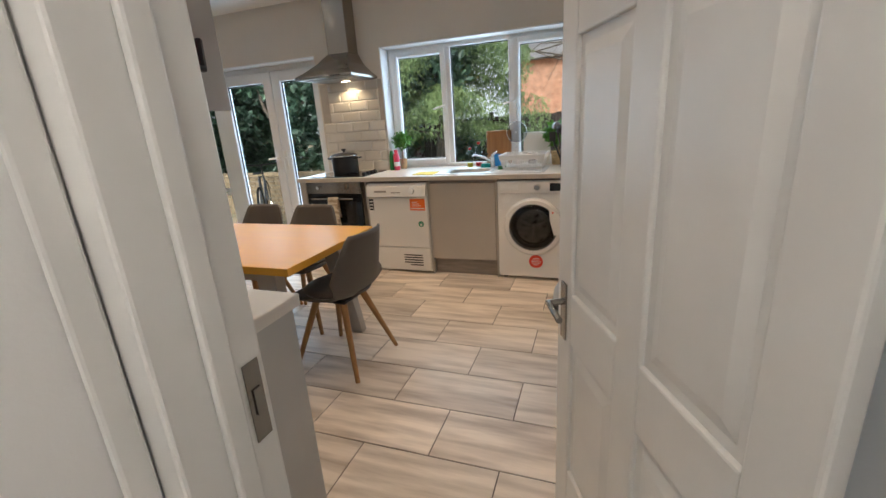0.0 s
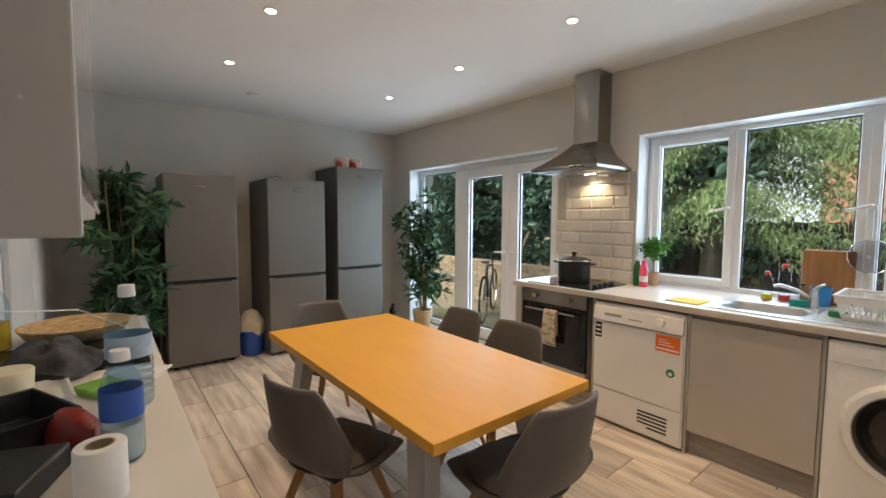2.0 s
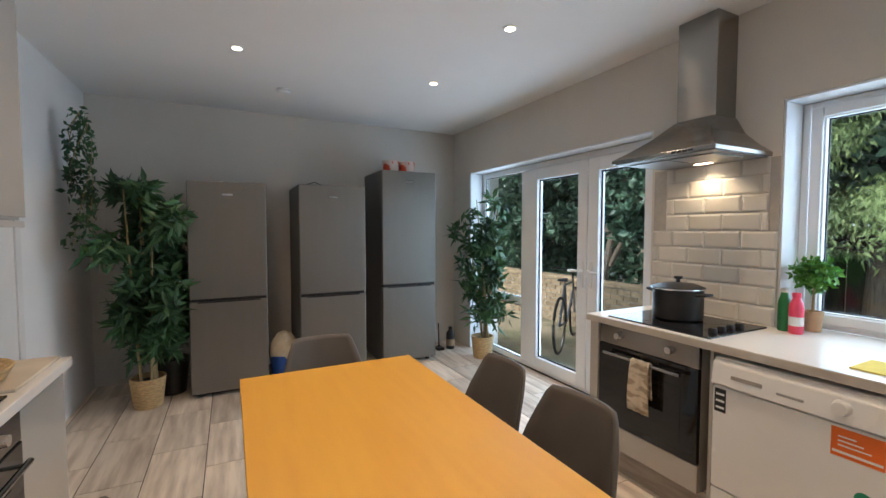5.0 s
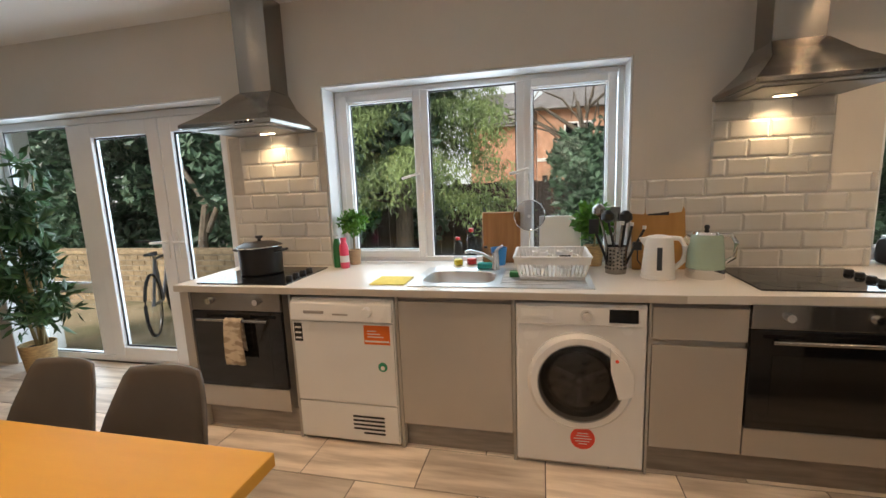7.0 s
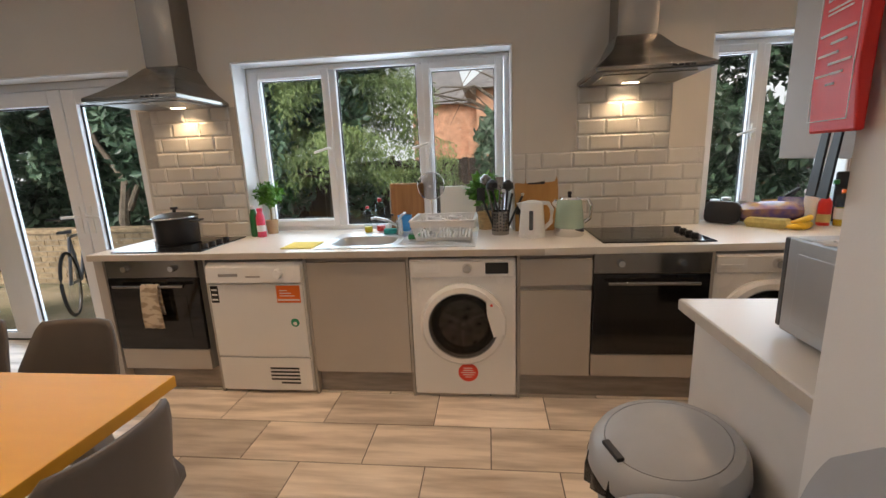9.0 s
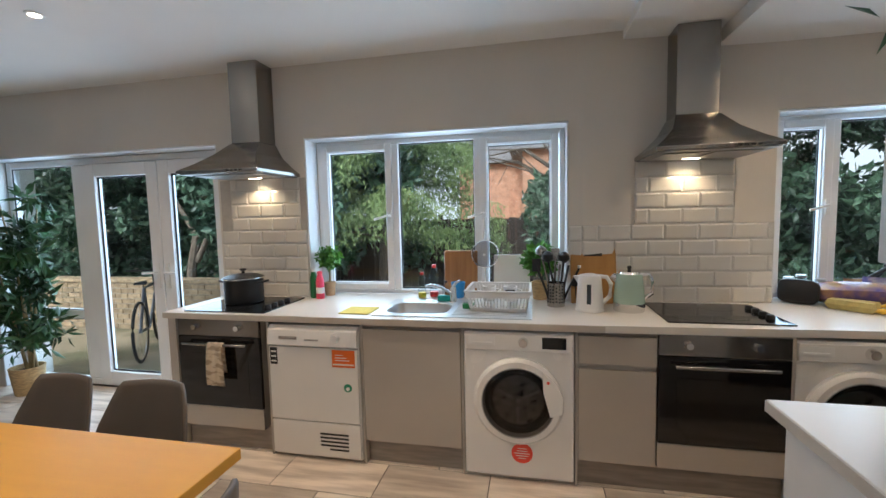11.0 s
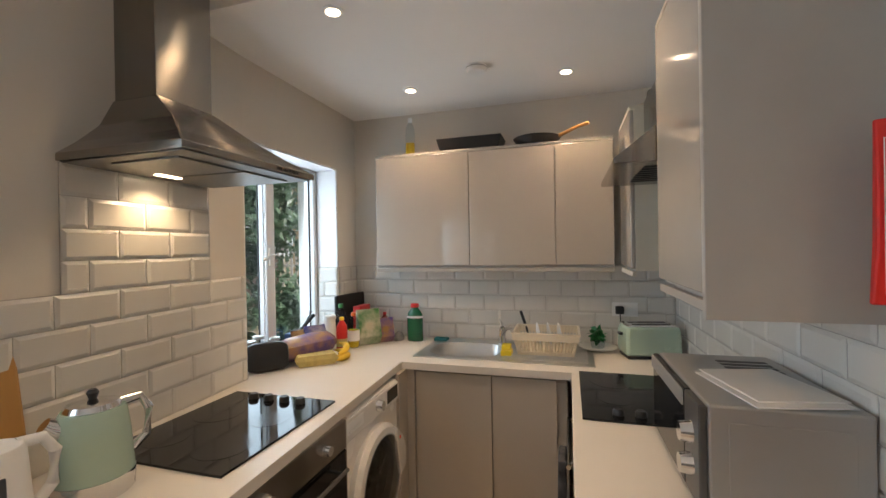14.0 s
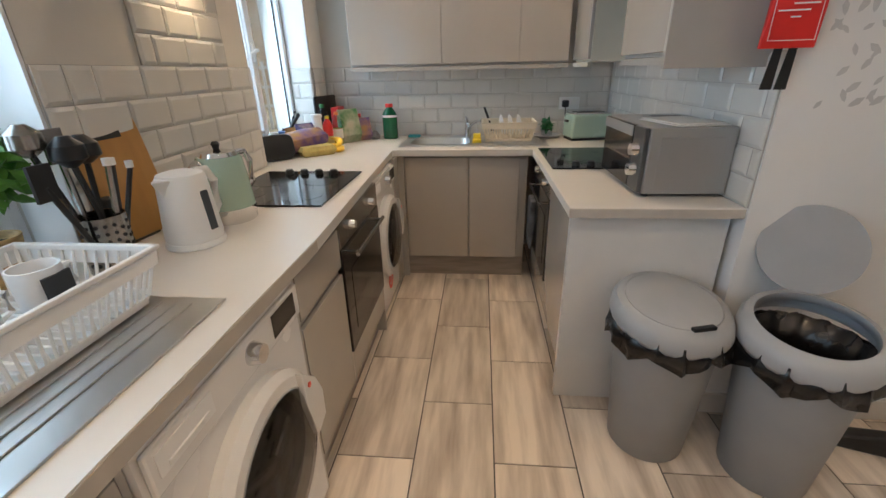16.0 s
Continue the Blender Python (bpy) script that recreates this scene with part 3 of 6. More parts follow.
structure("worktop_north", WORKTOP, [box(-1.72, 4.20, 0.866, -0.272, 4.799, 0.904), box(-0.272, 4.20, 0.866, 0.142, 4.332, 0.904), box(-0.272, 4.643, 0.866, 0.142, 4.799, 0.904), prism([(0.142, 4.20), (1.0, 4.20), (XF - 0.03, 4.27), (XF - 0.03, 4.884), (2.08, 4.884), (0.95, 4.799), (0.142, 4.799)], 0.866, 0.904), box(W0 + 0.013, 4.80, 0.89, W1 - 0.013, 4.962, 0.9035), box(V0 + 0.013, 4.886, 0.89, V1 - 0.013, 5.04, 0.9035)], "pale laminate worktop")
structure("worktop_east", WORKTOP, [box(XF - 0.0295, 2.772, 0.866, XE, 3.768, 0.904), box(XF - 0.0295, 4.202, 0.866, XE, 4.884, 0.904), box(XF - 0.0295, 3.768, 0.866, XF + 0.143, 4.202, 0.904), box(XF + 0.482, 3.768, 0.866, XE, 4.202, 0.904)], "pale laminate worktop")
structure("worktop_peninsula", WORKTOP, [box(1.338, 2.772, 0.866, XF - 0.030, 3.379, 0.904)], "pale laminate peninsula worktop", bevel=0.004)
structure("worktop_edging", EDGE, [box(-1.72, 4.1975, 0.867, 1.0, 4.1995, 0.900), box(1.3355, 2.775, 0.867, 1.3375, 3.379, 0.900)], "taupe worktop edge band")
hob(-1.30, 4.485)
hob(1.62, 4.545)
hob(2.27, 3.10, 180)


def hood(x, y, z=1.80, w=0.6, label="brushed steel chimney cooker hood with lit lamp"):
    e = thing("cooker_hood", label, "cooker hood", x, y, z, 0, "cooker hoods")
    h = w / 2
    rim = lambda a, d0, d1, zz: [(-a, -d0, zz), (a, -d0, zz), (a, -d1, zz), (-a, -d1, zz)]
    part("canopy", STEEL, [loft([rim(h, 0.50, 0.002, 0), rim(h, 0.50, 0.002, 0.022), rim(h * 0.80, 0.42, 0.002, 0.07), rim(h * 0.56, 0.32, 0.002, 0.14), rim(0.118, 0.195, 0.002, 0.235)])], e, bevel=0.003)
    part("chimney", STEEL, [box(-0.112, -0.188, 0.236, 0.112, -0.002, (ZC if x < 1 else 2.55) - z - 0.004)], e, bevel=0.003)
    part("filter", mat("mesh_filter", (0.24, 0.235, 0.225), 0.5, 0.8, var=0.1, scale=90), [box(-h + 0.012, -0.488, -0.004, h - 0.012, -0.012, -0.0005), box(-h + 0.06, -0.42, -0.010, -0.01, -0.16, -0.0045), box(0.01, -0.42, -0.010, h - 0.06, -0.16, -0.0045)], e, bevel=0.002)
    part("lamp", LAMPW, [box(-0.045, -0.115, -0.0075, 0.045, -0.09, -0.0045)], e)
    part("buttons", BLACKP, [box(0.08 + i * 0.03, -0.503, 0.006, 0.10 + i * 0.03, -0.5005, 0.016) for i in range(4)], e)
    l = new("hood_light", bpy.data.lights.new("hood_light", "SPOT"))
    l.data.energy, l.data.color, l.data.spot_size, l.data.spot_blend, l.data.shadow_soft_size = HOODW, (1.0, 0.72, 0.42), radians(140), 0.6, 0.03
    l.matrix_world = look((x, y - 0.105, z - 0.02), (x, y - 0.075, z - 1))
    return e


hood(-1.34, 4.80, 1.795)
hood(1.562, 4.845, 1.80, 0.595)


def downlight(x, y, z):
    e = thing("downlight", "recessed round ceiling spotlight switched on", "downlight", x, y, z, 0, "ceiling downlights")
    part("bezel", WHITEP, [lathe([(0.030, -0.0005), (0.043, -0.0005), (0.042, -0.006), (0.032, -0.008)], n=24)], e, smooth=True)
    part("lamp", LAMPW, [lathe([(0.029, -0.009), (0.02, -0.0095)], n=20)], e)
    l = new("downlight_beam", bpy.data.lights.new("downlight_beam", "SPOT"))
    l.data.energy, l.data.color, l.data.spot_size, l.data.spot_blend, l.data.shadow_soft_size = DOWN if x < 1 else DOWN * 0.68, (1.0, 0.70, 0.42), radians(138), 0.85, 0.03
    l.matrix_world = look((x, y, z - 0.015), (x, y + 0.001, z - 1))


for x, y, z in ((-0.90, 3.76, ZC), (-1.92, 3.76, ZC), (-2.96, 3.76, ZC), (-0.90, 2.335, ZC), (0.13, 3.76, ZC), (0.13, 2.335, ZC), (-1.92, 2.335, ZC), (-2.94, 2.335, ZC), (2.76, 4.27, ZE), (2.78, 3.38, ZE), (1.88, 4.26, ZE), (1.90, 3.38, ZE)):
    downlight(x, y, z)
# added unseen lamp in the hall, brightens the door lining and entrance
dl = new("hall_fill", bpy.data.lights.new("hall_fill", "POINT"))
dl.data.energy, dl.data.color, dl.data.shadow_soft_size = 10.5, (1.0, 0.92, 0.84), 0.1
dl.location = (0.9, 0.1, 2.4)


# ---- wall cabinets ----
def wall_cabinet(x0, x1, depth, z0, z1, splits, label, m, body=UNITM):
    """back on local y=0, facing -y"""
    e = thing("wall_cabinet", label, "wall cabinet", 0, 0, 0, 0, "wall cabinets")
    e.matrix_basis = m
    part("body", body, [box(x0, -depth, z0, x1, -0.002, z1), box(x0, -depth - 0.016, z0 - 0.028, x1, -depth + 0.002, z0 - 0.004), box(x0, -depth - 0.02, z1 + 0.0005, x1, -0.002, z1 + 0.018)], e, bevel=0.002)
    ed = [x0] + list(splits) + [x1]
    for a, b in zip(ed, ed[1:]):
        part("door", UNIT, [box(a + 0.002, -depth - 0.02, z0 + 0.012, b - 0.002, -depth - 0.0015, z1 - 0.002)], e, bevel=0.003)
    return e


EASTM = pose(XE, 0, 0, 0, 0, -90)
wall_cabinet(-4.61, -3.13, 0.21, 1.40, 2.125, (-3.975, -3.455), "gloss cashmere wall cabinets above the sink", EASTM)
SOUTHM = pose(0, YP, 0, 0, 0, 180)
wall_cabinet(-1.93, -1.445, 0.31, 1.40, 2.22, (), "gloss cashmere wall cabinet beside fire blanket", SOUTHM)
structure("cabinet_end_panel", UNITM, [box(1.42, YP + 0.002, 1.36, 1.443, YP + 0.335, 2.24)], "pale cashmere wall cabinet end panel", bevel=0.002)
wall_cabinet(-2.98, -2.56, 0.31, 1.40, 2.16, (), "gloss cashmere wall cabinet beside the small hood", SOUTHM, mat("cream_side_panel", (0.66, 0.62, 0.52), 0.4, var=0.03))
SWM = pose(0, YS, 0, 0, 0, 180)
wall_cabinet(-0.26, 0.60, 0.355, 1.43, 2.30, (0.17,), "gloss cashmere wall cabinets above the south worktop", SWM)
wall_cabinet(0.63, 2.12, 0.355, 1.45, 2.30, (1.01, 1.60), "gloss cashmere wall cabinets above the south hob", SWM)
structure("south_cabinet_panel", UNITM, [box(0.2605, YS + 0.002, 1.392, 0.276, 1.535, 2.33)], "cashmere end panel of the wall cabinets", bevel=0.002)
structure("worktop_south", WORKTOP, [box(-2.01, YS + 0.002, 0.866, 0.235, 1.69, 0.904)], "pale laminate worktop", bevel=0.004)
unit("south_unit", -0.20, 2.0, 0, [(-0.20, 0.40, 0.152, 0.85), (0.40, 1.0, 0.152, 0.85), (1.6, 2.0, 0.152, 0.85)], "gloss cashmere base cabinets under the south worktop").matrix_basis = pose(0, 1.665, 0, 0, 0, 180)
oven(-1.30, 1.665, 180)
structure("south_end_panel", mat("south_grey_panel", (0.50, 0.485, 0.46), 0.4, var=0.03), [box(0.201, YS + 0.002, 0, 0.222, 1.67, 0.866)], "pale grey unit end panel", bevel=0.002)
structure("plinth_south", PLINTH, [box(-2.0, 1.60, 0, 0.2, 1.616, 0.148)], "grey oak effect plinth")


# ---- fridges ----
def fridge(x, y, h, label, side=0.6, split=0.46, w=0.595):
    e = thing("fridge_freezer", label, "fridge", x, y, 0, 90, "tall fridge freezers")
    k = w / 2
    part("body", FRSIDE, [box(-k, 0.055, 0.025, k, side, h)], e, bevel=0.006)
    zs = h * split
    part("door", FRIDGE, [box(-k, 0, zs + 0.004, k, 0.052, h)], e, bevel=0.008, label="upper brushed grey door")
    part("door", FRIDGE, [box(-k, 0, 0.045, k, 0.052, zs - 0.022)], e, bevel=0.008, label="lower brushed grey door")
    part("grip", BLACKP, [box(-k + 0.01, 0.012, zs - 0.021, k - 0.01, 0.05, zs + 0.003), box(-0.24, 0.0, zs - 0.034, 0.24, 0.012, zs - 0.02)], e, bevel=0.003)
    for a in (-0.24, 0.24):
        part("foot", BLACKP, [lathe([(0.025, 0), (0.022, 0.03)], a, 0.1)], e)
    part("badge", CHROME, [box(-0.04, -0.0012, h - 0.115, 0.04, -0.0002, h - 0.10)], e)
    return e


fridge(-3.81, 2.256, 1.81, "tall brushed grey fridge freezer against the wall")
fridge(-3.71, 3.11, 1.81, "tall brushed grey fridge freezer in the middle", 0.66)
fridge(-3.90, 3.935, 2.01, "tallest brushed grey fridge freezer by the corner", 0.62, 0.42)


# ---- table and chairs ----
def dining_table():
    e = thing("dining_table", "golden oak dining table with splayed grey legs", "table", -1.145, 2.712, 0)
    part("top", TABLE, [box(-0.815, -0.418, 0.688, 0.815, 0.418, 0.728)], e, bevel=0.003, label="golden oak table top")
    for sx in (-1, 1):
        for sy in (-1, 1):
            part("leg", TLEG, [beam((sx * 0.66, sy * 0.40 - sy * 0.055, 0), (sx * 0.575, sy * 0.28, 0.655), 0.085, 0.06, 0.125, 0.07)], e, bevel=0.004)
    part("apron", TLEG, [box(-0.62, sy * 0.28 - 0.012, 0.60, 0.62, sy * 0.28 + 0.012, 0.687) for sy in (-1, 1)] + [box(sx * 0.60 - 0.012, -0.266, 0.60, sx * 0.60 + 0.012, 0.266, 0.687) for sx in (-1, 1)], e, bevel=0.002)


dining_table()


def chair():
    """faces +y, origin on the floor under the seat"""
    e = thing("dining_chair", "taupe moulded shell dining chair with beech legs", "chair", 0, 0, 0, 0, "chairs round the table")
    prof = [(0.225, 0.445, 0.15, 0.0), (0.20, 0.455, 0.19, 0.004), (0.12, 0.452, 0.215, 0.014), (0.0, 0.445, 0.228, 0.026), (-0.10, 0.445, 0.232, 0.04), (-0.165, 0.462, 0.233, 0.055), (-0.205, 0.505, 0.232, 0.066),
            (-0.225, 0.57, 0.224, 0.066), (-0.238, 0.65, 0.208, 0.055), (-0.25, 0.73, 0.185, 0.04), (-0.258, 0.79, 0.163, 0.03), (-0.262, 0.815, 0.145, 0.024)]
    rows = []
    for y, z, hw, cup in prof:
        r = []
        for i in range(13):
            u = -1 + i / 6
            lift = cup * abs(u) ** 2.4
            up = min(1.0, max(0.0, (z - 0.445) / 0.11))
            r.append((hw * u, y + lift * up * 1.5, z + lift * (1 - up) * 0.9))
        rows.append(r)
    part("shell", SHELL, [loft(rows, cap=False, closed=False)], e, smooth=True, thick=0.012)
    part("seat_pad", PAD, [loft([[(0.19 * s * math.cos(a), -0.0 + 0.20 * s * math.sin(a), z) for a in [2 * math.pi * i / 24 for i in range(24)]] for s, z in ((0.96, 0.462), (1.0, 0.474), (0.93, 0.486), (0.6, 0.49))])], e, smooth=True)
    part("bracket", BLACKP, [box(-0.13, -0.13, 0.415, 0.13, 0.13, 0.437)], e, bevel=0.01)
    for sx in (-1, 1):
        for sy in (-1, 1):
            part("leg", BEECH, [tube([(sx * 0.215, sy * 0.215, 0), (sx * 0.09, sy * 0.09, 0.42)], 0.0125, 10, 0.021)], e, smooth=True)
    return e


first = chair()
spots = [(-1.41, 3.15, 178), (-0.93, 3.15, 182), (-0.37, 2.73, 86), (-0.94, 2.26, 18), (-2.0, 2.71, -92)]
first.matrix_basis = pose(spots[0][0], spots[0][1], 0, 0, 0, spots[0][2])
for x, y, a in spots[1:]:
    copy_thing(first, pose(x, y, 0, 0, 0, a))

# ---- garden ----
structure("ground", GROUND, [box(-120, 5.2, -0.5, 120, 160, -0.10), box(-120, -60, -0.5, XW - 0.2, 5.2, -0.10), box(XE + 0.2, -60, -0.5, 120, 5.2, -0.10)], "sandy ground strewn with leaves")
rng = np.random.default_rng(5)


def leaf_mesh(name, pts, size, m, droop=0.0, long=1.6, parent=None):
    n = len(pts)
    d = rng.normal(size=(n, 3))
    d[:, 2] -= droop * 2.0
    d /= np.linalg.norm(d, axis=1)[:, None]
    s = np.cross(d, rng.normal(size=(n, 3)))
    s /= np.linalg.norm(s, axis=1)[:, None] + 1e-9
    k = np.cross(d, s)
    L = size * rng.uniform(0.7, 1.3, n)[:, None]
    a, b = pts, pts + d * L * long
    mid = pts + d * L * long * 0.45 + k * L * 0.12
    v = np.concatenate([a, mid + s * L * 0.42, b, mid - s * L * 0.42], axis=1).reshape(-1, 3)
    idx = np.arange(n)[:, None] * 4
    f = np.concatenate([idx + np.array([0, 1, 2]), idx + np.array([0, 2, 3])], axis=0)
    me = bpy.data.meshes.new(name)
    me.from_pydata(v.tolist(), [], f.tolist())
    me.materials.append(m)
    o = new(name, me)
    if parent:
        o.parent = parent
    return o


def cloud(clumps, per, spread):
    """points in shells round clump centres (x, y, z, r)"""
    out = []
    for x, y, z, r in clumps:
        d = rng.normal(size=(per, 3))
        d /= np.linalg.norm(d, axis=1)[:, None]
        rr = r * (1 - spread * rng.random((per, 1)) ** 1.5)
        out.append(np.array([x, y, z]) + d * rr * np.array([1, 0.8, 0.9]))
    return np.concatenate(out)


def bush(name, label, x0, x1, y0, y1, z0, z1, count, r, per, size, m, trunk=(), droop=0.0):
    e = tagged(new(name), label, "bush" if "bush" in name or "ivy" in name else "tree")
    e.location = (0, 0, 0)
    cl = [(rng.uniform(x0, x1), rng.uniform(y0, y1), z0 + (z1 - z0) * rng.random() ** 0.8, r * rng.uniform(0.6, 1.25)) for _ in range(count)]
    leaf_mesh("leaves", cloud(cl, per, 0.6), size, m, droop, parent=e)
    for k, (p, q, a, b) in enumerate(trunk):
        mid = [(p[i] + q[i]) / 2 + (0.08 if i == 0 else 0.05) * (1 if k % 2 else -1) for i in range(3)]
        part("trunk" if k == 0 else "limb", BARK, [tube([p, mid, q], a, 8, b)], e, smooth=True)
    return e


bush("laurel_tree", "evergreen laurel tree with pale bare trunk", -6.6, -3.2, 7.6, 9.0, 1.3, 4.2, 46, 0.5, 420, 0.10, LAUREL,
     [((-5.0, 8.0, -0.1), (-4.9, 8.1, 1.5), 0.09, 0.06), ((-4.95, 8.05, 0.8), (-4.2, 8.0, 2.3), 0.05, 0.02), ((-4.9, 8.05, 1.2), (-5.6, 8.2, 2.6), 0.05, 0.02), ((-4.9, 8.1, 1.4), (-4.8, 8.2, 3.2), 0.05, 0.02)])
bush("shrub_bush", "dense dark evergreen bushes behind brick wall", -12.0, -1.6, 8.6, 10.2, 0.2, 3.6, 110, 0.65, 300, 0.12, LAUREL)
bush("near_bush", "evergreen bush growing beside the french doors", -9.0, -6.6, 7.2, 8.6, 0.8, 3.6, 34, 0.5, 320, 0.10, LAUREL)
bush("laurel_bush", "leafy evergreen bush beside the french doors", -3.4, -2.4, 7.4, 8.4, 1.0, 3.2, 18, 0.45, 320, 0.10, LAUREL, [((-3.0, 7.9, -0.1), (-2.8, 7.9, 1.6), 0.05, 0.03)])
ivy = [(1.7, 4.8, 7.8, 9.4, 0.0, 5.0), (4.4, 6.3, 7.0, 9.2, 0.0, 5.2), (0.7, 2.2, 8.8, 9.6, 0.2, 1.9)]
for a, b, c, d, z0, z1 in ivy:
    bush("ivy_bush", "tall mass of dark ivy over the fence", a, b, c, d, z0, z1, int(62 * (b - a) * (z1 - z0) / 10) + 8, 0.5, 420, 0.085, IVY)


def conifer():
    e = tagged(new("conifer_tree"), "drooping light green conifer tree in the garden", "tree")
    x, y = -1.9, 9.0
    part("trunk", BARK, [tube([(x, y, -0.1), (x + 0.05, y, 1.6), (x, y + 0.05, 3.6), (x, y, 5.5)], 0.17, 10, 0.03)], e, smooth=True)
    pts = []
    for k in range(104):
        z = 1.1 + 4.2 * rng.random()
        a = rng.uniform(0, 2 * math.pi)
        L = (2.25 - 0.30 * z) * rng.uniform(0.75, 1.3) + 0.2
        n = 700
        u = rng.random(n) ** 0.7
        hang = rng.random(n) ** 1.4 * 0.55 * u
        side = rng.normal(size=n) * 0.13 * (1.1 - 0.4 * u)
        px = x + np.cos(a) * L * u - np.sin(a) * side
        py = y + np.sin(a) * L * u * 0.8 + np.cos(a) * side
        pz = z + 0.25 * np.sin(u * 2.2) - 0.35 * u * u - hang
        pts.append(np.stack([px, py, pz], 1))
        if k % 6 == 0:
            part("limb", BARK, [tube([(x, y, z), (x + math.cos(a) * L * 0.5, y + math.sin(a) * L * 0.4, z + 0.2), (x + math.cos(a) * L * 0.9, y + math.sin(a) * L * 0.72, z - 0.05)], 0.03, 6, 0.008)], e)
    leaf_mesh("leaves", np.concatenate(pts), 0.028, CONIFER, 0.9, 3.0, parent=e)


conifer()
fence = tagged(new("fence"), "dark weathered timber fence", kind="structure")
part("post", FENCE, [box(-5 + i * 1.8, 11.02, -0.1, -4.9 + i * 1.8, 11.12, 1.5) for i in range(9)], fence)
slat = mesh_of("slat", [box(-0.07, -0.01, 0, 0.07, 0.01, 1.5)])
slat.materials.append(FENCE)
for i in range(105):
    o = new("slat", slat)
    o.parent = fence
    o.matrix_basis = pose(-5.0 + i * 0.145, 11.0 + 0.012 * (i % 2), -0.1 + 0.015 * math.sin(i * 2.3))


def brick_wall():
    e = tagged(new("garden_wall"), "low yellow brick garden wall", kind="structure")
    part("core", MORTAR, [box(-8.6, 7.012, -0.1, -3.0, 7.2, 0.60)], e)
    part("coping", BRICKY, [box(-8.65, 6.98, 0.602, -2.95, 7.22, 0.66)], e, bevel=0.01)
    bk = mesh_of("brick", [box(-0.105, -0.012, 0, 0.105, 0.0, 0.064)])
    bk.materials.append(BRICKY)
    for r in range(9):
        for c in range(25):
            o = new("brick", bk)
            o.parent = e
            o.matrix_basis = pose(-8.45 + c * 0.222 + 0.11 * (r % 2), 7.011, -0.09 + r * 0.0765)


brick_wall()


def house():
    e = tagged(new("neighbour_house"), "orange brick house with slate roof beyond the fence", "house")
    part("wall", BRICKO, [box(0.2, 22, -0.1, 8.6, 29, 4.4), box(-3.6, 27, -0.1, 0.1, 32, 4.4)], e)
    part("roof", ROOF, [loft([[(-0.4, 21.5, 4.4), (9.2, 21.5, 4.4), (9.2, 29.5, 4.4), (-0.4, 29.5, 4.4)], [(2.6, 25.2, 7.4), (6.4, 25.2, 7.4), (6.4, 25.6, 7.4), (2.6, 25.6, 7.4)]]), loft([[(-4, 26.5, 4.4), (-0.41, 26.5, 4.4), (-0.41, 32, 4.4), (-4, 32, 4.4)], [(-3, 29, 6.6), (-1, 29, 6.6), (-1, 29.4, 6.6), (-3, 29.4, 6.6)]])], e)
    for wx, wz in ((1.4, 2.7), (3.6, 2.7)):
        w = part("window", BLACKG, [box(wx, 21.97, wz, wx + 1.1, 21.999, wz + 1.1)], e)
        part("frame", UPVC, bars(wx - 0.05, wx + 1.15, wz - 0.05, wz + 1.15, 21.94, 21.998, 0.08) + [box(wx + 0.52, 21.945, wz, wx + 0.58, 21.996, wz + 1.1)], e)
    part("render_band", GLOSSW, [box(0.19, 21.96, 2.2, 8.61, 21.999, 2.35)], e)


house()

side_fence = tagged(new("side_fence"), "grey timber trellis fence beside the lawn", kind="structure")
part("rail", TLEG, [box(12.0, 7.4, z, 12.06, 15.0, z + 0.08) for z in (0.5, 1.0, 1.5)], side_fence)
lath = mesh_of("slat", [box(0, -0.04, -0.1, 0.03, 0.04, 1.7)])
lath.materials.append(TLEG)
for i in range(44):
    o = new("slat", lath)
    o.parent = side_fence
    o.matrix_basis = pose(11.965, 7.5 + i * 0.17, 0)


def far_house():
    e = tagged(new("far_house"), "pale brick house with white windows beyond trellis", "house")
    part("wall", BRICKY, [box(19, 7.5, -0.1, 26, 17, 5.2)], e)
    part("roof", ROOF, [loft([[(18.6, 7.1, 5.2), (26.4, 7.1, 5.2), (26.4, 17.4, 5.2), (18.6, 17.4, 5.2)], [(22.3, 9.5, 7.6), (22.7, 9.5, 7.6), (22.7, 15, 7.6), (22.3, 15, 7.6)]])], e)
    for wy in (8.6, 11.2, 13.8):
        for wz in (0.9, 3.3):
            part("window", BLACKG, [box(18.97, wy, wz, 18.999, wy + 1.2, wz + 1.2)], e)
            part("frame", UPVC, [box(18.94, wy - 0.06, wz - 0.06, 18.968, wy, wz + 1.26), box(18.94, wy + 1.2, wz - 0.06, 18.968, wy + 1.26, wz + 1.26), box(18.94, wy, wz - 0.06, 18.968, wy + 1.2, wz), box(18.94, wy, wz + 1.2, 18.968, wy + 1.2, wz + 1.26), box(18.945, wy + 0.57, wz, 18.965, wy + 0.63, wz + 1.2)], e)


far_house()

glow = bpy.data.materials.new("overcast_sky_glow")
glow.use_nodes = True
gb = glow.node_tree.nodes["Principled BSDF"]
gb.inputs["Base Color"].default_value = (0, 0, 0, 1)
gb.inputs["Emission Color"].default_value, gb.inputs["Emission Strength"].default_value = (0.93, 0.97, 1.0, 1), 0.75
structure("backdrop", glow, [loft([[(130 * math.sin(radians(-80 + i * 10)), 130 * math.cos(radians(-80 + i * 10)), z) for i in range(17)] for z in (-1, 70)], cap=False, closed=False)], "plain overcast white sky backdrop")


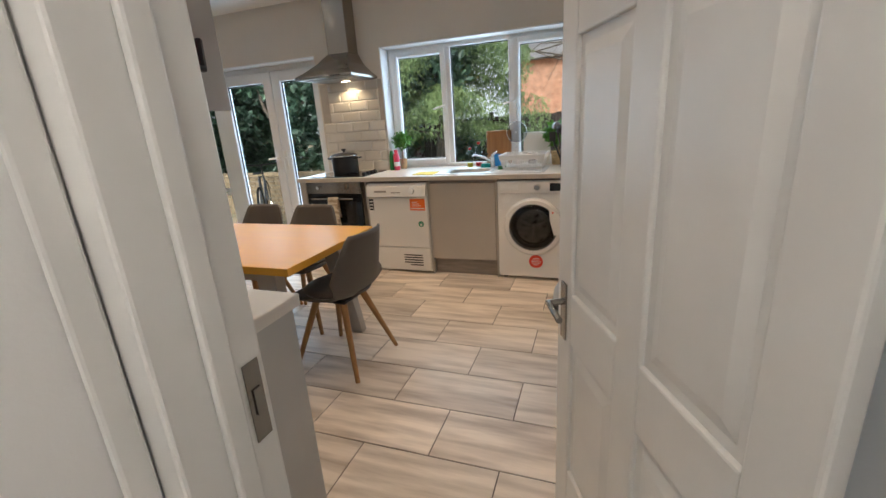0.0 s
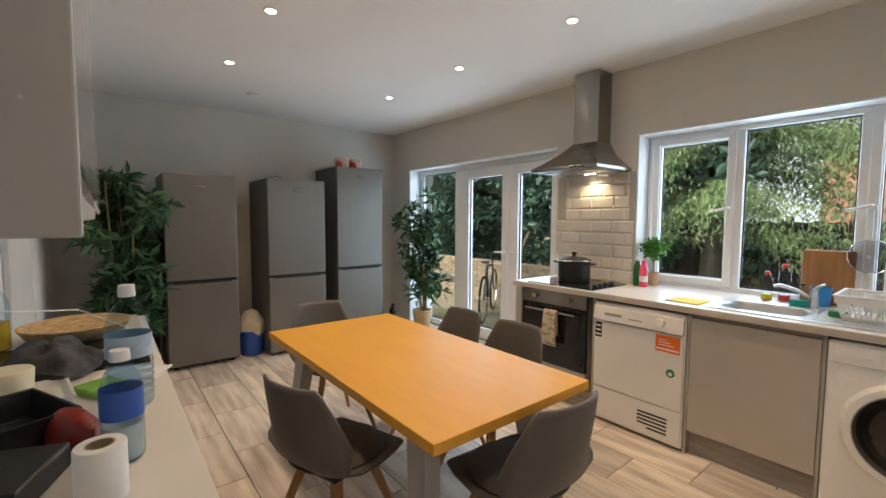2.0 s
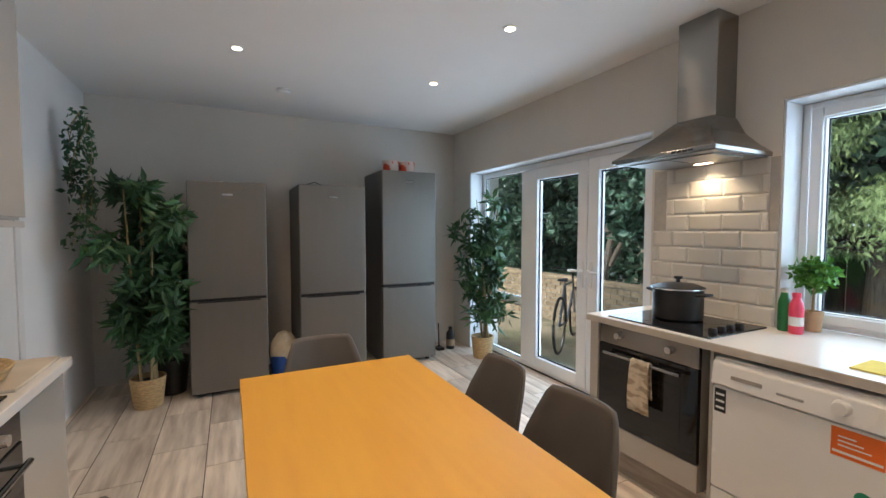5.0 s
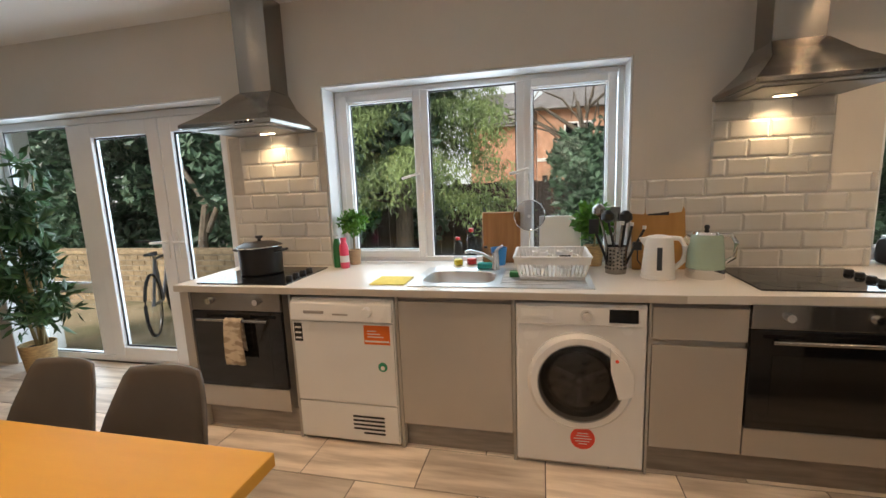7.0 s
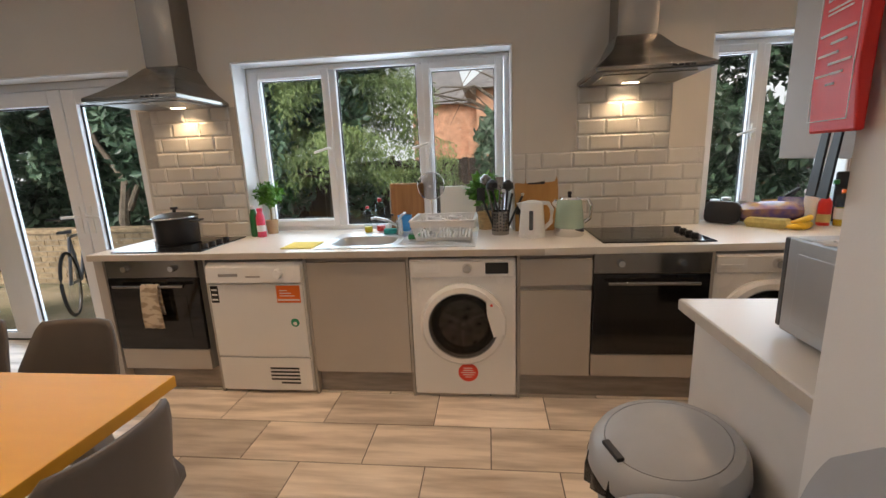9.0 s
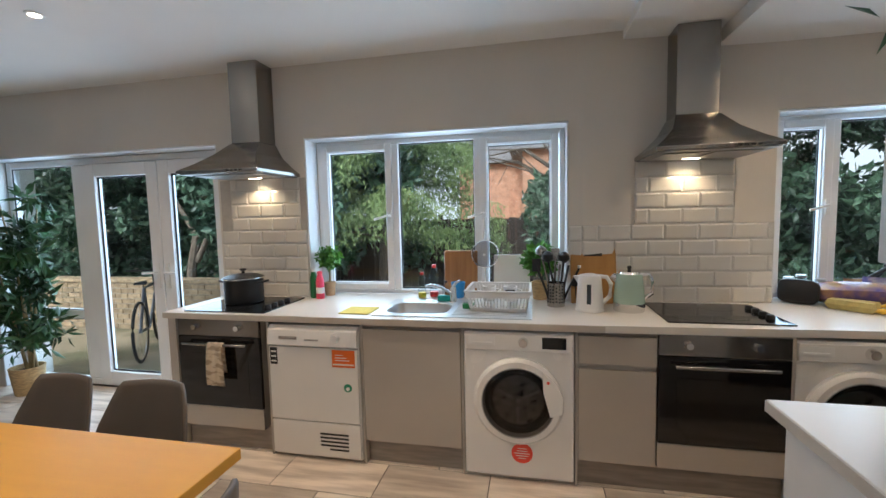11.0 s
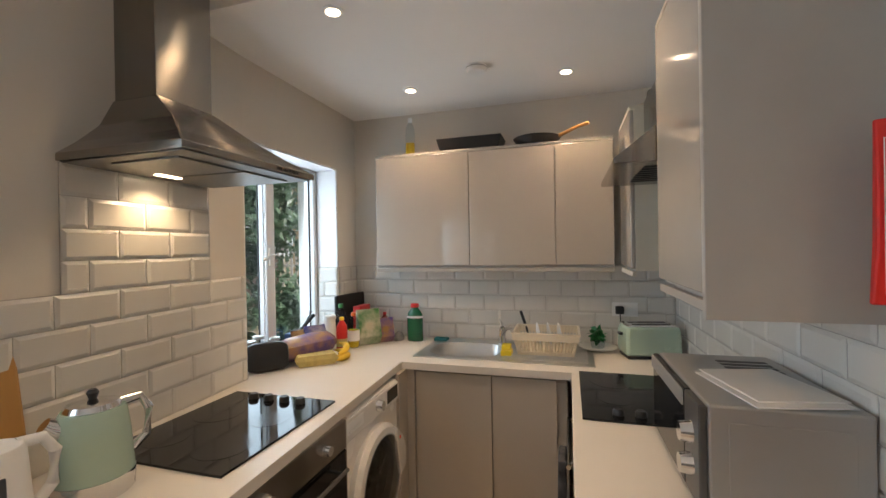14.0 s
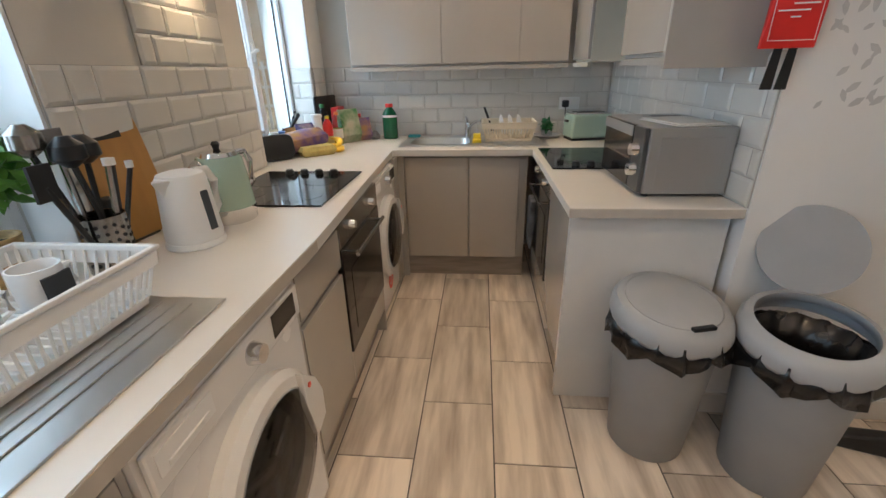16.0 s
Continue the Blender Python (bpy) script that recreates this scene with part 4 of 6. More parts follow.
def bare_tree():
    e = tagged(new("bare_tree"), "bare winter tree with thin curved branches", "tree")
    rg = random.Random(9)
    part("trunk", BARK, [tube([(1.6, 13, -0.1), (1.5, 13, 1.8), (1.2, 13, 3.2)], 0.10, 8, 0.05)], e, smooth=True)
    for k in range(14):
        a = rg.uniform(-2.4, 2.2)
        z = rg.uniform(1.4, 3.2)
        part("limb", BARK, [tube([(1.4, 13, z), (1.4 + a * 0.5, 13 + rg.uniform(-0.4, 0.4), z + 0.7), (1.4 + a, 13, z + rg.uniform(0.5, 1.5)), (1.4 + a * 1.4, 13, z + rg.uniform(0.2, 1.4))], 0.035, 6, 0.008)], e, smooth=True)


bare_tree()

# ---- loose things: materials ----
TERRA = mat("pale_terracotta", (0.50, 0.34, 0.20), 0.8, var=0.1, scale=14)
WICKER = mat("woven_wicker", (0.50, 0.35, 0.17), 0.8, var=0.25, scale=30, stretch=(1, 1, 5), bump=0.5, bscale=90)
SOIL = mat("soil", (0.03, 0.022, 0.016), 0.95, var=0.3, scale=30)
HERB = mat("bright_herb_leaf", (0.13, 0.36, 0.04), 0.5, color2=(0.04, 0.16, 0.02), scale=9)
BAMBOO = mat("artificial_bamboo_leaf", (0.06, 0.15, 0.05), 0.45, color2=(0.015, 0.05, 0.018), scale=5)
CANE = mat("bamboo_cane", (0.34, 0.26, 0.12), 0.5, var=0.15, scale=10)
MINT = mat("mint_enamel", (0.40, 0.53, 0.43), 0.25, var=0.02, coat=0.4)
OAKB = mat("wood_board", (0.40, 0.20, 0.075), 0.5, color2=(0.30, 0.14, 0.05), scale=4, stretch=(9, 9, 0.8))
BAMB = mat("bamboo_board", (0.48, 0.25, 0.075), 0.5, color2=(0.40, 0.20, 0.055), scale=3, stretch=(6, 6, 0.8))
PINK = mat("pink_plastic", (0.80, 0.08, 0.16), 0.35, var=0.03)
GREENB = mat("green_plastic", (0.02, 0.17, 0.05), 0.3, var=0.05)
DGREEN = mat("dark_green_liquid_bottle", (0.01, 0.12, 0.05), 0.2, var=0.05)
YELLOW = mat("yellow_plastic", (0.80, 0.60, 0.03), 0.4, var=0.04)
YCLOTH = mat("yellow_cloth", (0.78, 0.66, 0.15), 0.9, var=0.06, scale=40, bump=0.3, bscale=200)
BLUE = mat("blue_plastic", (0.03, 0.26, 0.62), 0.35, var=0.04)
DBLUE = mat("blue_label", (0.03, 0.10, 0.42), 0.4, var=0.04)
REDL = mat("red_plastic", (0.68, 0.03, 0.025), 0.3, var=0.04)
TOWELM = mat("check_towel", (0.62, 0.53, 0.40), 0.9, color2=(0.36, 0.28, 0.20), scale=14, stretch=(1, 1, 3), bump=0.3, bscale=150, lo=0.45, hi=0.55)
CARTON = mat("egg_carton", (0.50, 0.42, 0.16), 0.9, var=0.12, scale=20, bump=0.3)
BANANA = mat("banana_skin", (0.80, 0.52, 0.04), 0.5, var=0.1, scale=12)
PURPLE = mat("purple_bread_bag", (0.10, 0.07, 0.26), 0.22, color2=(0.40, 0.22, 0.09), scale=11, bump=0.3, bscale=30)
GBAG = mat("green_crisp_bag", (0.02, 0.16, 0.035), 0.28, color2=(0.55, 0.52, 0.40), scale=11, bump=0.3, bscale=25)
ROPE = mat("dark_cloth", (0.016, 0.016, 0.018), 0.9, color2=(0.085, 0.085, 0.09), scale=14, bump=0.4, bscale=60)
BINBAG = mat("black_bin_liner", (0.012, 0.012, 0.013), 0.25, var=0.3, scale=14, bump=0.6, bscale=28)
DECAL = mat("grey_leaf_decal", (0.56, 0.555, 0.545), 0.8, var=0.05)
TUB = mat("red_white_tub", (0.78, 0.10, 0.04), 0.45, color2=(0.78, 0.62, 0.55), scale=7, lo=0.52, hi=0.56)
OIL = mat("yellow_oil", (0.62, 0.45, 0.04), 0.15, var=0.03)
WATER = glass("water_bottle_plastic", (0.78, 0.86, 0.92), 1.5, 0.03)
TYRE = mat("tyre_rubber", (0.02, 0.02, 0.02), 0.7, var=0.1)
ZW = 0.9045


def bottle(name, x, y, z, h, r, m, cap, label, neck=0.35, level=None, band=None, sx=1.0):
    """a round bottle with shoulder, neck and cap; level: (material, height share); band: (material, from, to)"""
    e = thing(name, label, "bottle", x, y, z)
    p = [(r * 0.9, 0), (r, 0.006), (r, h * 0.62), (r * 0.94, h * 0.71), (r * max(neck, 0.72), h * 0.80), (r * neck, h * 0.87), (r * neck, h * 0.92)]
    part("body", m, [lathe(p, n=18, sx=sx)], e, smooth=True)
    part("cap", cap, [lathe([(r * neck * 1.15, h * 0.905), (r * neck * 1.2, h * 0.92), (r * neck * 1.1, h)], n=14)], e, smooth=True)
    if level:
        part("liquid", level[0], [lathe([(r * 0.86, 0.004), (r * 0.93, 0.01), (r * 0.93, h * level[1])], n=18, sx=sx)], e, smooth=True)
    if band:
        part("wrapper", band[0], [lathe([(r * 1.012, h * band[1]), (r * 1.012, h * band[2])], n=18, sx=sx, cap=False)], e, smooth=True)
    return e


def jar(name, x, y, z, h, r0, r1, m, label, cat, open_top=True, n=22):
    e = solid(name, m, [lathe([(r0 * 0.95, 0), (r0, 0.004), (r1, h), (r1 * 0.92, h), (r0 * 0.92, 0.008)] if open_top else [(r0 * 0.95, 0), (r0, 0.004), (r1, h - 0.004), (r1 * 0.95, h)], n=n)], label, cat, smooth=True)
    e.location = (x, y, z)
    return e


def potted(name, x, y, z, label, pot_m, pr, ph, leafm, crown, count, size, stem=None, clumps=None, droop=0.0, long=1.6):
    e = thing(name, label, "plant", x, y, z)
    part("pot", pot_m, [lathe([(pr * 0.78, 0), (pr * 0.80, 0.004), (pr, ph), (pr * 0.9, ph), (pr * 0.86, ph * 0.85)], n=24)], e, smooth=True)
    part("soil", SOIL, [lathe([(pr * 0.85, ph * 0.84), (pr * 0.5, ph * 0.88)], n=20)], e)
    if stem:
        for s in stem:
            part("stem", CANE, [tube(s, 0.007 if ph < 0.15 else 0.013, 7, 0.005)], e, smooth=True)
    pts = cloud(clumps or [crown], count, 0.75)
    leaf_mesh("leaves", pts, size, leafm, droop, long, parent=e)
    return e


# ---- north worktop ----
def stock_pot(x, y):
    e = thing("stock_pot", "large black enamel stock pot with lid on the hob", "pot", x, y, 0.9125)
    part("body", BLACKP, [lathe([(0.12, 0), (0.128, 0.008), (0.13, 0.165), (0.135, 0.17)], n=28)], e, smooth=True)
    part("lid", BLACKP, [lathe([(0.137, 0.1705), (0.135, 0.178), (0.09, 0.196), (0.02, 0.204)], n=28)], e, smooth=True)
    part("rim", CHROME, [lathe([(0.1375, 0.168), (0.139, 0.172), (0.1375, 0.176)], n=28, cap=False)], e, smooth=True)
    part("knob", BLACKP, [lathe([(0.012, 0.204), (0.010, 0.218), (0.024, 0.226), (0.022, 0.238)], n=16)], e, smooth=True)
    for s in (-1, 1):
        part("handle", BLACKP, [tube([(s * 0.128, -0.04, 0.145), (s * 0.172, -0.03, 0.15), (s * 0.172, 0.03, 0.15), (s * 0.128, 0.04, 0.145)], 0.008)], e, smooth=True)


stock_pot(-1.36, 4.53)
bottle("spray_can", -0.945, 4.755, ZW, 0.215, 0.027, GREENB, WHITEP, "green cleaning bottle with white cap on worktop", 0.6)
bottle("cleaner_bottle", -0.885, 4.735, ZW, 0.20, 0.030, PINK, PINK, "pink cleaner bottle on the worktop", 0.55, band=(WHITEP, 0.2, 0.42))
potted("topiary_plant", -0.875, 4.87, ZW, "small green ball topiary in terracotta pot", TERRA, 0.045, 0.10, HERB, (0, 0, 0.285, 0.088), 700, 0.022, [[(0, 0, 0.08), (0.004, 0, 0.25)]])
solid("yellow_cloth", YCLOTH, [box(-0.53, 4.29, ZW, -0.335, 4.48, ZW + 0.006)], "folded yellow cleaning cloth on the worktop", "cloth", bevel=0.002)


def sink(x0, x1, y0, y1, bowl, name_label, m):
    """rectangle of the steel sheet and of the bowl (x0, x1), local, with a drainer on the other side"""
    e = thing("sink", name_label, "sink", 0, 0, ZW, 0, "kitchen sinks")
    e.matrix_basis = m
    bx0, bx1 = bowl
    by0, by1 = y0 + 0.06, y1 - 0.10
    part("rim", SINKM, [box(x0, y0, 0, bx0, y1, 0.005), box(bx1, y0, 0, x1, y1, 0.005), box(bx0, y0, 0, bx1, by0, 0.005), box(bx0, by1, 0, bx1, y1, 0.005)], e, bevel=0.002)
    n = 28
    cx, cy, rx, ry = (bx0 + bx1) / 2, (by0 + by1) / 2, (bx1 - bx0) / 2, (by1 - by0) / 2

    def ring(k, z, p=0.5):
        out = []
        for i in range(n):
            a = 2 * math.pi * i / n
            c, s = math.cos(a), math.sin(a)
            out.append((cx + rx * k * math.copysign(min(1, (abs(c) ** p) * (1.0 if p > 0.1 else 1.06)), c), cy + ry * k * math.copysign(min(1, (abs(s) ** p) * (1.0 if p > 0.1 else 1.06)), s), z))
        return out
    part("bowl", SINKM, [loft([ring(1.0, 0.005, 0.04), ring(0.97, 0.0052), ring(0.94, -0.004), ring(0.90, -0.10), ring(0.80, -0.145), ring(0.5, -0.155), ring(0.06, -0.158)], cap=False)], e, smooth=True)
    lo, hi = (bx1 + 0.03, x1 - 0.03) if x1 - bx1 > bx0 - x0 else (x0 + 0.03, bx0 - 0.03)
    part("drainer", SINKM, [box(lo, by0 + i * (by1 - by0) / 9, 0.005, hi, by0 + i * (by1 - by0) / 9 + 0.012, 0.0085) for i in range(10)], e, bevel=0.002)
    return e


def tap(x, y, rz, spout=0.19):
    e = thing("tap", "chrome single lever mixer tap behind the sink", "tap", x, y, ZW + 0.005, rz, "mixer taps")
    part("body", CHROME, [lathe([(0.026, 0), (0.024, 0.01), (0.021, 0.085), (0.019, 0.10)], n=16)], e, smooth=True)
    part("spout", CHROME, [tube([(0, 0, 0.05), (0, -0.08, 0.10), (0, -0.16, 0.125), (0, -spout, 0.118)], 0.012, 10, 0.009)], e, smooth=True)
    part("lever", CHROME, [tube([(0, 0, 0.10), (0.0, 0.02, 0.125), (0.0, 0.05, 0.14)], 0.012, 8, 0.007)], e, smooth=True)


sink(-0.31, 0.63, 4.27, 4.745, (-0.27, 0.14), "stainless steel sink with drainer set in the worktop", Matrix.Translation((0, 0, ZW)))
tap(0.11, 4.70, -60)
for x, y, h, r, liq, lab, cm in ((-0.14, 4.83, 0.185, 0.030, (YELLOW, 0.22), "clear spray bottle with yellow liquid by window", REDL), (-0.06, 4.87, 0.235, 0.033, (REDL, 0.17), "tall clear bottle with red liquid by window", REDL), (0.04, 4.80, 0.13, 0.026, None, "small clear soap bottle by the window", BLACKP)):
    bottle("soap_bottle", x, y, ZW, h, r, CLEAR, cm, lab, 0.4, liq)
jar("blue_cup", 0.115, 4.87, ZW, 0.11, 0.040, 0.052, BLUE, "bright blue plastic cup by the window", "cup")
solid("sponge", mat("teal_sponge", (0.02, 0.30, 0.28), 0.9, var=0.2, scale=60, bump=0.4), [box(0.0, 4.70, ZW + 0.0055, 0.09, 4.745, ZW + 0.04)], "teal washing up sponge beside the tap", "sponge", bevel=0.004)
solid("scourer", GREENB, [box(0.21, 4.47, ZW + 0.009, 0.28, 4.52, ZW + 0.04)], "dark green scourer on the sink drainer", "sponge", bevel=0.004)


CREAM = mat("cream_rack_plastic", (0.74, 0.66, 0.52), 0.4, var=0.03)


def dish_rack(m, w=0.38, d=0.33, label="white plastic dish rack holding mugs", stuff=WHITEP):
    e = thing("dish_rack", label, "dish rack", 0, 0, 0, 0, "dish racks")
    e.matrix_basis = m
    a, b, f, g2 = w / 2, d / 2, w / 2 * 0.86, d / 2 * 0.86
    rim = lambda k, z: [(-a * k, -b * k, z), (a * k, -b * k, z), (a * k, b * k, z), (-a * k, b * k, z)]
    part("rim", stuff, [loft([rim(1.0, 0.115), rim(1.04, 0.118), rim(1.04, 0.128), rim(0.97, 0.128), rim(0.97, 0.115)], cap=False)], e, bevel=0.003)
    sl = []
    for i in range(19):
        u = -1 + i / 9
        for s in (-1, 1):
            sl.append(tube([(f * u, s * g2, 0.02), (a * u * 0.98, s * b * 0.985, 0.116)], 0.0035, 5))
    for i in range(13):
        u = -1 + i / 6
        for s in (-1, 1):
            sl.append(tube([(s * f, g2 * u, 0.02), (s * a * 0.985, b * u * 0.97, 0.116)], 0.0035, 5))
    o = part("slats", stuff, sl, e, kind="stuff")
    part("upper_band", stuff, [loft([rim(0.985, 0.085), rim(1.0, 0.115)], cap=False)], e, thick=0.004)
    part("base", stuff, [box(-f, -g2, 0.012, f, g2, 0.02)] + [box(-f + i * f / 7, -g2, 0.0201, -f + i * f / 7 + 0.006, g2, 0.035) for i in range(15)], e, bevel=0.002)
    for s in (-1, 1):
        part("runner", stuff, [box(-f, s * g2 * 0.9 - 0.008, 0, f, s * g2 * 0.9 + 0.008, 0.0119)], e)
    return e


dish_rack(pose(0.43, 4.56, ZW + 0.009, 0, 0, 0))


def mug(x, y, z, tilt, m, label, band=False):
    e = thing("mug", label, "mug", 0, 0, 0, 0, "mugs in the rack")
    e.matrix_basis = pose(x, y, z, tilt, 0, 0)
    part("body", m, [lathe([(0.037, 0), (0.04, 0.004), (0.042, 0.09), (0.038, 0.09), (0.036, 0.008)], n=20)], e, smooth=True)
    part("handle", m, [tube([(0.04, 0, 0.072), (0.066, 0, 0.068), (0.068, 0, 0.03), (0.04, 0, 0.02)], 0.006)], e, smooth=True)
    if band:
        part("print", BLACKP, [box(-0.028, -0.0445, 0.025, 0.028, -0.0385, 0.075)], e)


mug(0.37, 4.55, ZW + 0.05, 0, WHITEP, "white china mug in dish rack")
mug(0.50, 4.55, ZW + 0.05, 0, WHITEP, "white mug with black print in dish rack", True)


def board(name, w, h, d, m, at, lean, rz, label, hole=False):
    e = solid(name, m, [box(-w / 2, 0, 0, w / 2, d, h)], label, "chopping board", bevel=0.01)
    e.matrix_basis = pose(*at, -lean, 0, rz)
    if hole:
        part("grip", BLACKP, [box(-0.055, -0.002, h - 0.055, 0.055, -0.0003, h - 0.032)], e, bevel=0.001)
    return e


board("wooden_board", 0.245, 0.33, 0.018, OAKB, (0.055 + 0.07, 4.925, ZW), 3, 0, "brown wooden chopping board leaning on window")
board("white_board", 0.25, 0.30, 0.012, mat("stained_white_board", (0.78, 0.78, 0.74), 0.4, color2=(0.72, 0.60, 0.36), scale=3.2, lo=0.3, hi=0.45), (0.49, 4.91, ZW), 5, 0, "stained white plastic chopping board against window")
board("bamboo_board", 0.285, 0.36, 0.018, BAMB, (1.02, 4.745, ZW), 9, 3, "tan bamboo chopping board leaning on tiles", True)


def sieve():
    e = thing("sieve", "wire mesh sieve hanging at the window", "sieve", 0.305, 4.915, 1.21)
    n = 28
    part("rim", CHROME, [tube([(0.095 * math.cos(2 * math.pi * i / n), 0, 0.095 * math.sin(2 * math.pi * i / n)) for i in range(n + 1)], 0.004, 6)], e, smooth=True)
    part("mesh", glass("wire_mesh", (0.62, 0.62, 0.64), 1.3, 0.3), [loft([[(r * math.cos(2 * math.pi * i / n), y, r * math.sin(2 * math.pi * i / n)) for i in range(n)] for r, y in ((0.094, 0), (0.08, -0.03), (0.05, -0.05), (0.01, -0.055))], cap=False)], e, smooth=True)
    part("handle", CHROME, [tube([(0, 0, 0.095), (0, 0.01, 0.27)], 0.004, 6), tube([(0, 0, -0.095), (0, 0.005, -0.30)], 0.003, 6)], e, smooth=True)
    part("hook", WHITEP, [box(-0.012, 0.005, 0.26, 0.012, 0.03, 0.29)], e, bevel=0.003)


sieve()
potted("herb_plant", 0.685, 4.872, ZW, "leafy green herb plant in woven pot", WICKER, 0.06, 0.12, HERB, (0, 0, 0.27, 0.105), 620, 0.034, [[(0, 0, 0.08), (0.01, 0, 0.2)]])


def utensil_holder():
    e = thing("utensil_holder", "perforated steel holder full of black utensils", "utensil holder", 0.778, 4.66, ZW)
    part("pot", STEEL, [lathe([(0.054, 0), (0.055, 0.003), (0.056, 0.15), (0.053, 0.15), (0.052, 0.006)], n=28)], e, smooth=True)
    part("holes", BLACKP, [disc_y(0.0, -0.0572, -0.0555, 0.035 + j * 0.021, 0.005, 8) for j in range(5)] + [loft([[(0.0567 * math.sin(a) + 0.005 * math.cos(t) * math.cos(a), -0.0567 * math.cos(a) + 0.005 * math.cos(t) * math.sin(a), 0.03 + j * 0.02 + 0.005 * math.sin(t)) for t in [2 * math.pi * q / 7 for q in range(7)]], [(0.0555 * math.sin(a) + 0.005 * math.cos(t) * math.cos(a), -0.0555 * math.cos(a) + 0.005 * math.cos(t) * math.sin(a), 0.03 + j * 0.02 + 0.005 * math.sin(t)) for t in [2 * math.pi * q / 7 for q in range(7)]]]) for a in [0.35 * k for k in range(-5, 6) if k] for j in range(6)], e, kind="stuff")
    tools = [(-0.02, 0.0, -0.09, 0.02, 0.33, "ladle"), (0.01, -0.02, -0.05, -0.03, 0.30, "spoon"), (0.02, 0.02, 0.05, 0.03, 0.29, "spoon"), (-0.01, 0.02, 0.0, 0.05, 0.31, "turner"), (0.03, -0.01, 0.075, -0.01, 0.26, "knife"), (-0.03, -0.02, -0.12, -0.02, 0.25, "turner"), (0.0, -0.03, 0.02, -0.05, 0.27, "knife"), (0.035, 0.0, 0.14, 0.0, 0.24, "knife")]
    for i, (x, y, tx, ty, h, k) in enumerate(tools):
        part("utensil", BLACKP if i % 3 else STEEL, [tube([(x, y, 0.01), (x + (tx - x) * 0.5, y + (ty - y) * 0.5, h * 0.55), (tx, ty, h)], 0.007, 7)] +
             ([lathe([(0.01, h - 0.02), (0.036, h), (0.034, h + 0.03), (0.012, h + 0.05)], tx, ty, n=14)] if k in ("ladle", "spoon") else [box(tx - 0.026, ty - 0.004, h - 0.03, tx + 0.026, ty + 0.004, h + 0.05)] if k == "turner" else []), e, smooth=True)
        if k == "knife":
            part("handle_end", WHITEP, [lathe([(0.010, h), (0.010, h + 0.018)], tx, ty, n=10)], e, smooth=True)


utensil_holder()


def white_kettle(x, y, rz):
    e = thing("white_kettle", "white plastic jug kettle on its base", "kettle", x, y, ZW, rz)
    part("base", WHITEP, [lathe([(0.082, 0), (0.084, 0.004), (0.08, 0.018)], n=26)], e, smooth=True)
    part("body", WHITEP, [lathe([(0.078, 0.0185), (0.08, 0.03), (0.072, 0.12), (0.066, 0.20), (0.06, 0.212), (0.03, 0.22)], n=26)], e, smooth=True)
    part("spout", WHITEP, [loft([[(-0.05, -0.03, 0.15), (-0.05, 0.03, 0.15), (-0.058, 0.0, 0.14)], [(-0.06, -0.028, 0.208), (-0.06, 0.028, 0.208), (-0.098, 0.0, 0.206)]])], e, bevel=0.003)
    part("handle", WHITEP, [tube([(0.05, 0, 0.206), (0.095, 0, 0.203), (0.118, 0, 0.165), (0.112, 0, 0.09), (0.075, 0, 0.05)], 0.013, 10)], e, smooth=True)
    part("gauge", mat("smoked_gauge", (0.06, 0.07, 0.08), 0.2), [loft([[(-0.012, -0.0815, 0.05), (0.012, -0.0815, 0.05), (0.012, -0.0725, 0.165), (-0.012, -0.0725, 0.165)], [(-0.012, -0.07, 0.05), (0.012, -0.07, 0.05), (0.012, -0.062, 0.165), (-0.012, -0.062, 0.165)]])], e, bevel=0.002)


white_kettle(0.968, 4.56, -10)


def mint_kettle(x, y, rz):
    e = thing("mint_kettle", "mint green dome kettle with chrome base", "kettle", x, y, ZW, rz)
    e.scale = (1.1, 1.1, 1.1)
    part("base", CHROME, [lathe([(0.078, 0), (0.08, 0.004), (0.079, 0.018), (0.081, 0.022), (0.081, 0.045)], n=26)], e, smooth=True)
    part("body", MINT, [lathe([(0.080, 0.0455), (0.079, 0.06), (0.073, 0.14), (0.066, 0.19), (0.061, 0.20)], n=26)], e, smooth=True)
    part("lid", CHROME, [lathe([(0.056, 0.2005), (0.05, 0.212), (0.02, 0.22)], n=22)], e, smooth=True)
    part("knob", BLACKP, [lathe([(0.008, 0.22), (0.013, 0.235), (0.008, 0.243)], n=12)], e, smooth=True)
    part("spout", CHROME, [tube([(-0.05, 0, 0.160), (-0.075, 0, 0.175), (-0.088, 0, 0.186)], 0.026, 12, 0.018)], e, smooth=True)
    part("handle", CHROME, [tube([(0.05, 0, 0.197), (0.095, 0, 0.20), (0.115, 0, 0.165), (0.11, 0, 0.10), (0.078, 0, 0.075)], 0.011, 10)], e, smooth=True)


mint_kettle(1.192, 4.578, -18)


def socket(m, plug=True):
    e = thing("wall_socket", "white double wall socket with black plug", "socket", 0, 0, 0)
    e.matrix_basis = m
    part("plate", WHITEP, [box(-0.073, -0.009, -0.043, 0.073, 0, 0.043)], e, bevel=0.003)
    if plug:
        part("plug", BLACKP, [box(-0.055, -0.05, -0.025, -0.008, -0.0092, 0.022)], e, bevel=0.006)
        part("cable", BLACKP, [tube([(-0.03, -0.04, -0.02), (-0.03, -0.045, -0.08), (0.0, -0.05, -0.125), (0.1, -0.06, -0.125)], 0.0035, 6)], e, smooth=True)


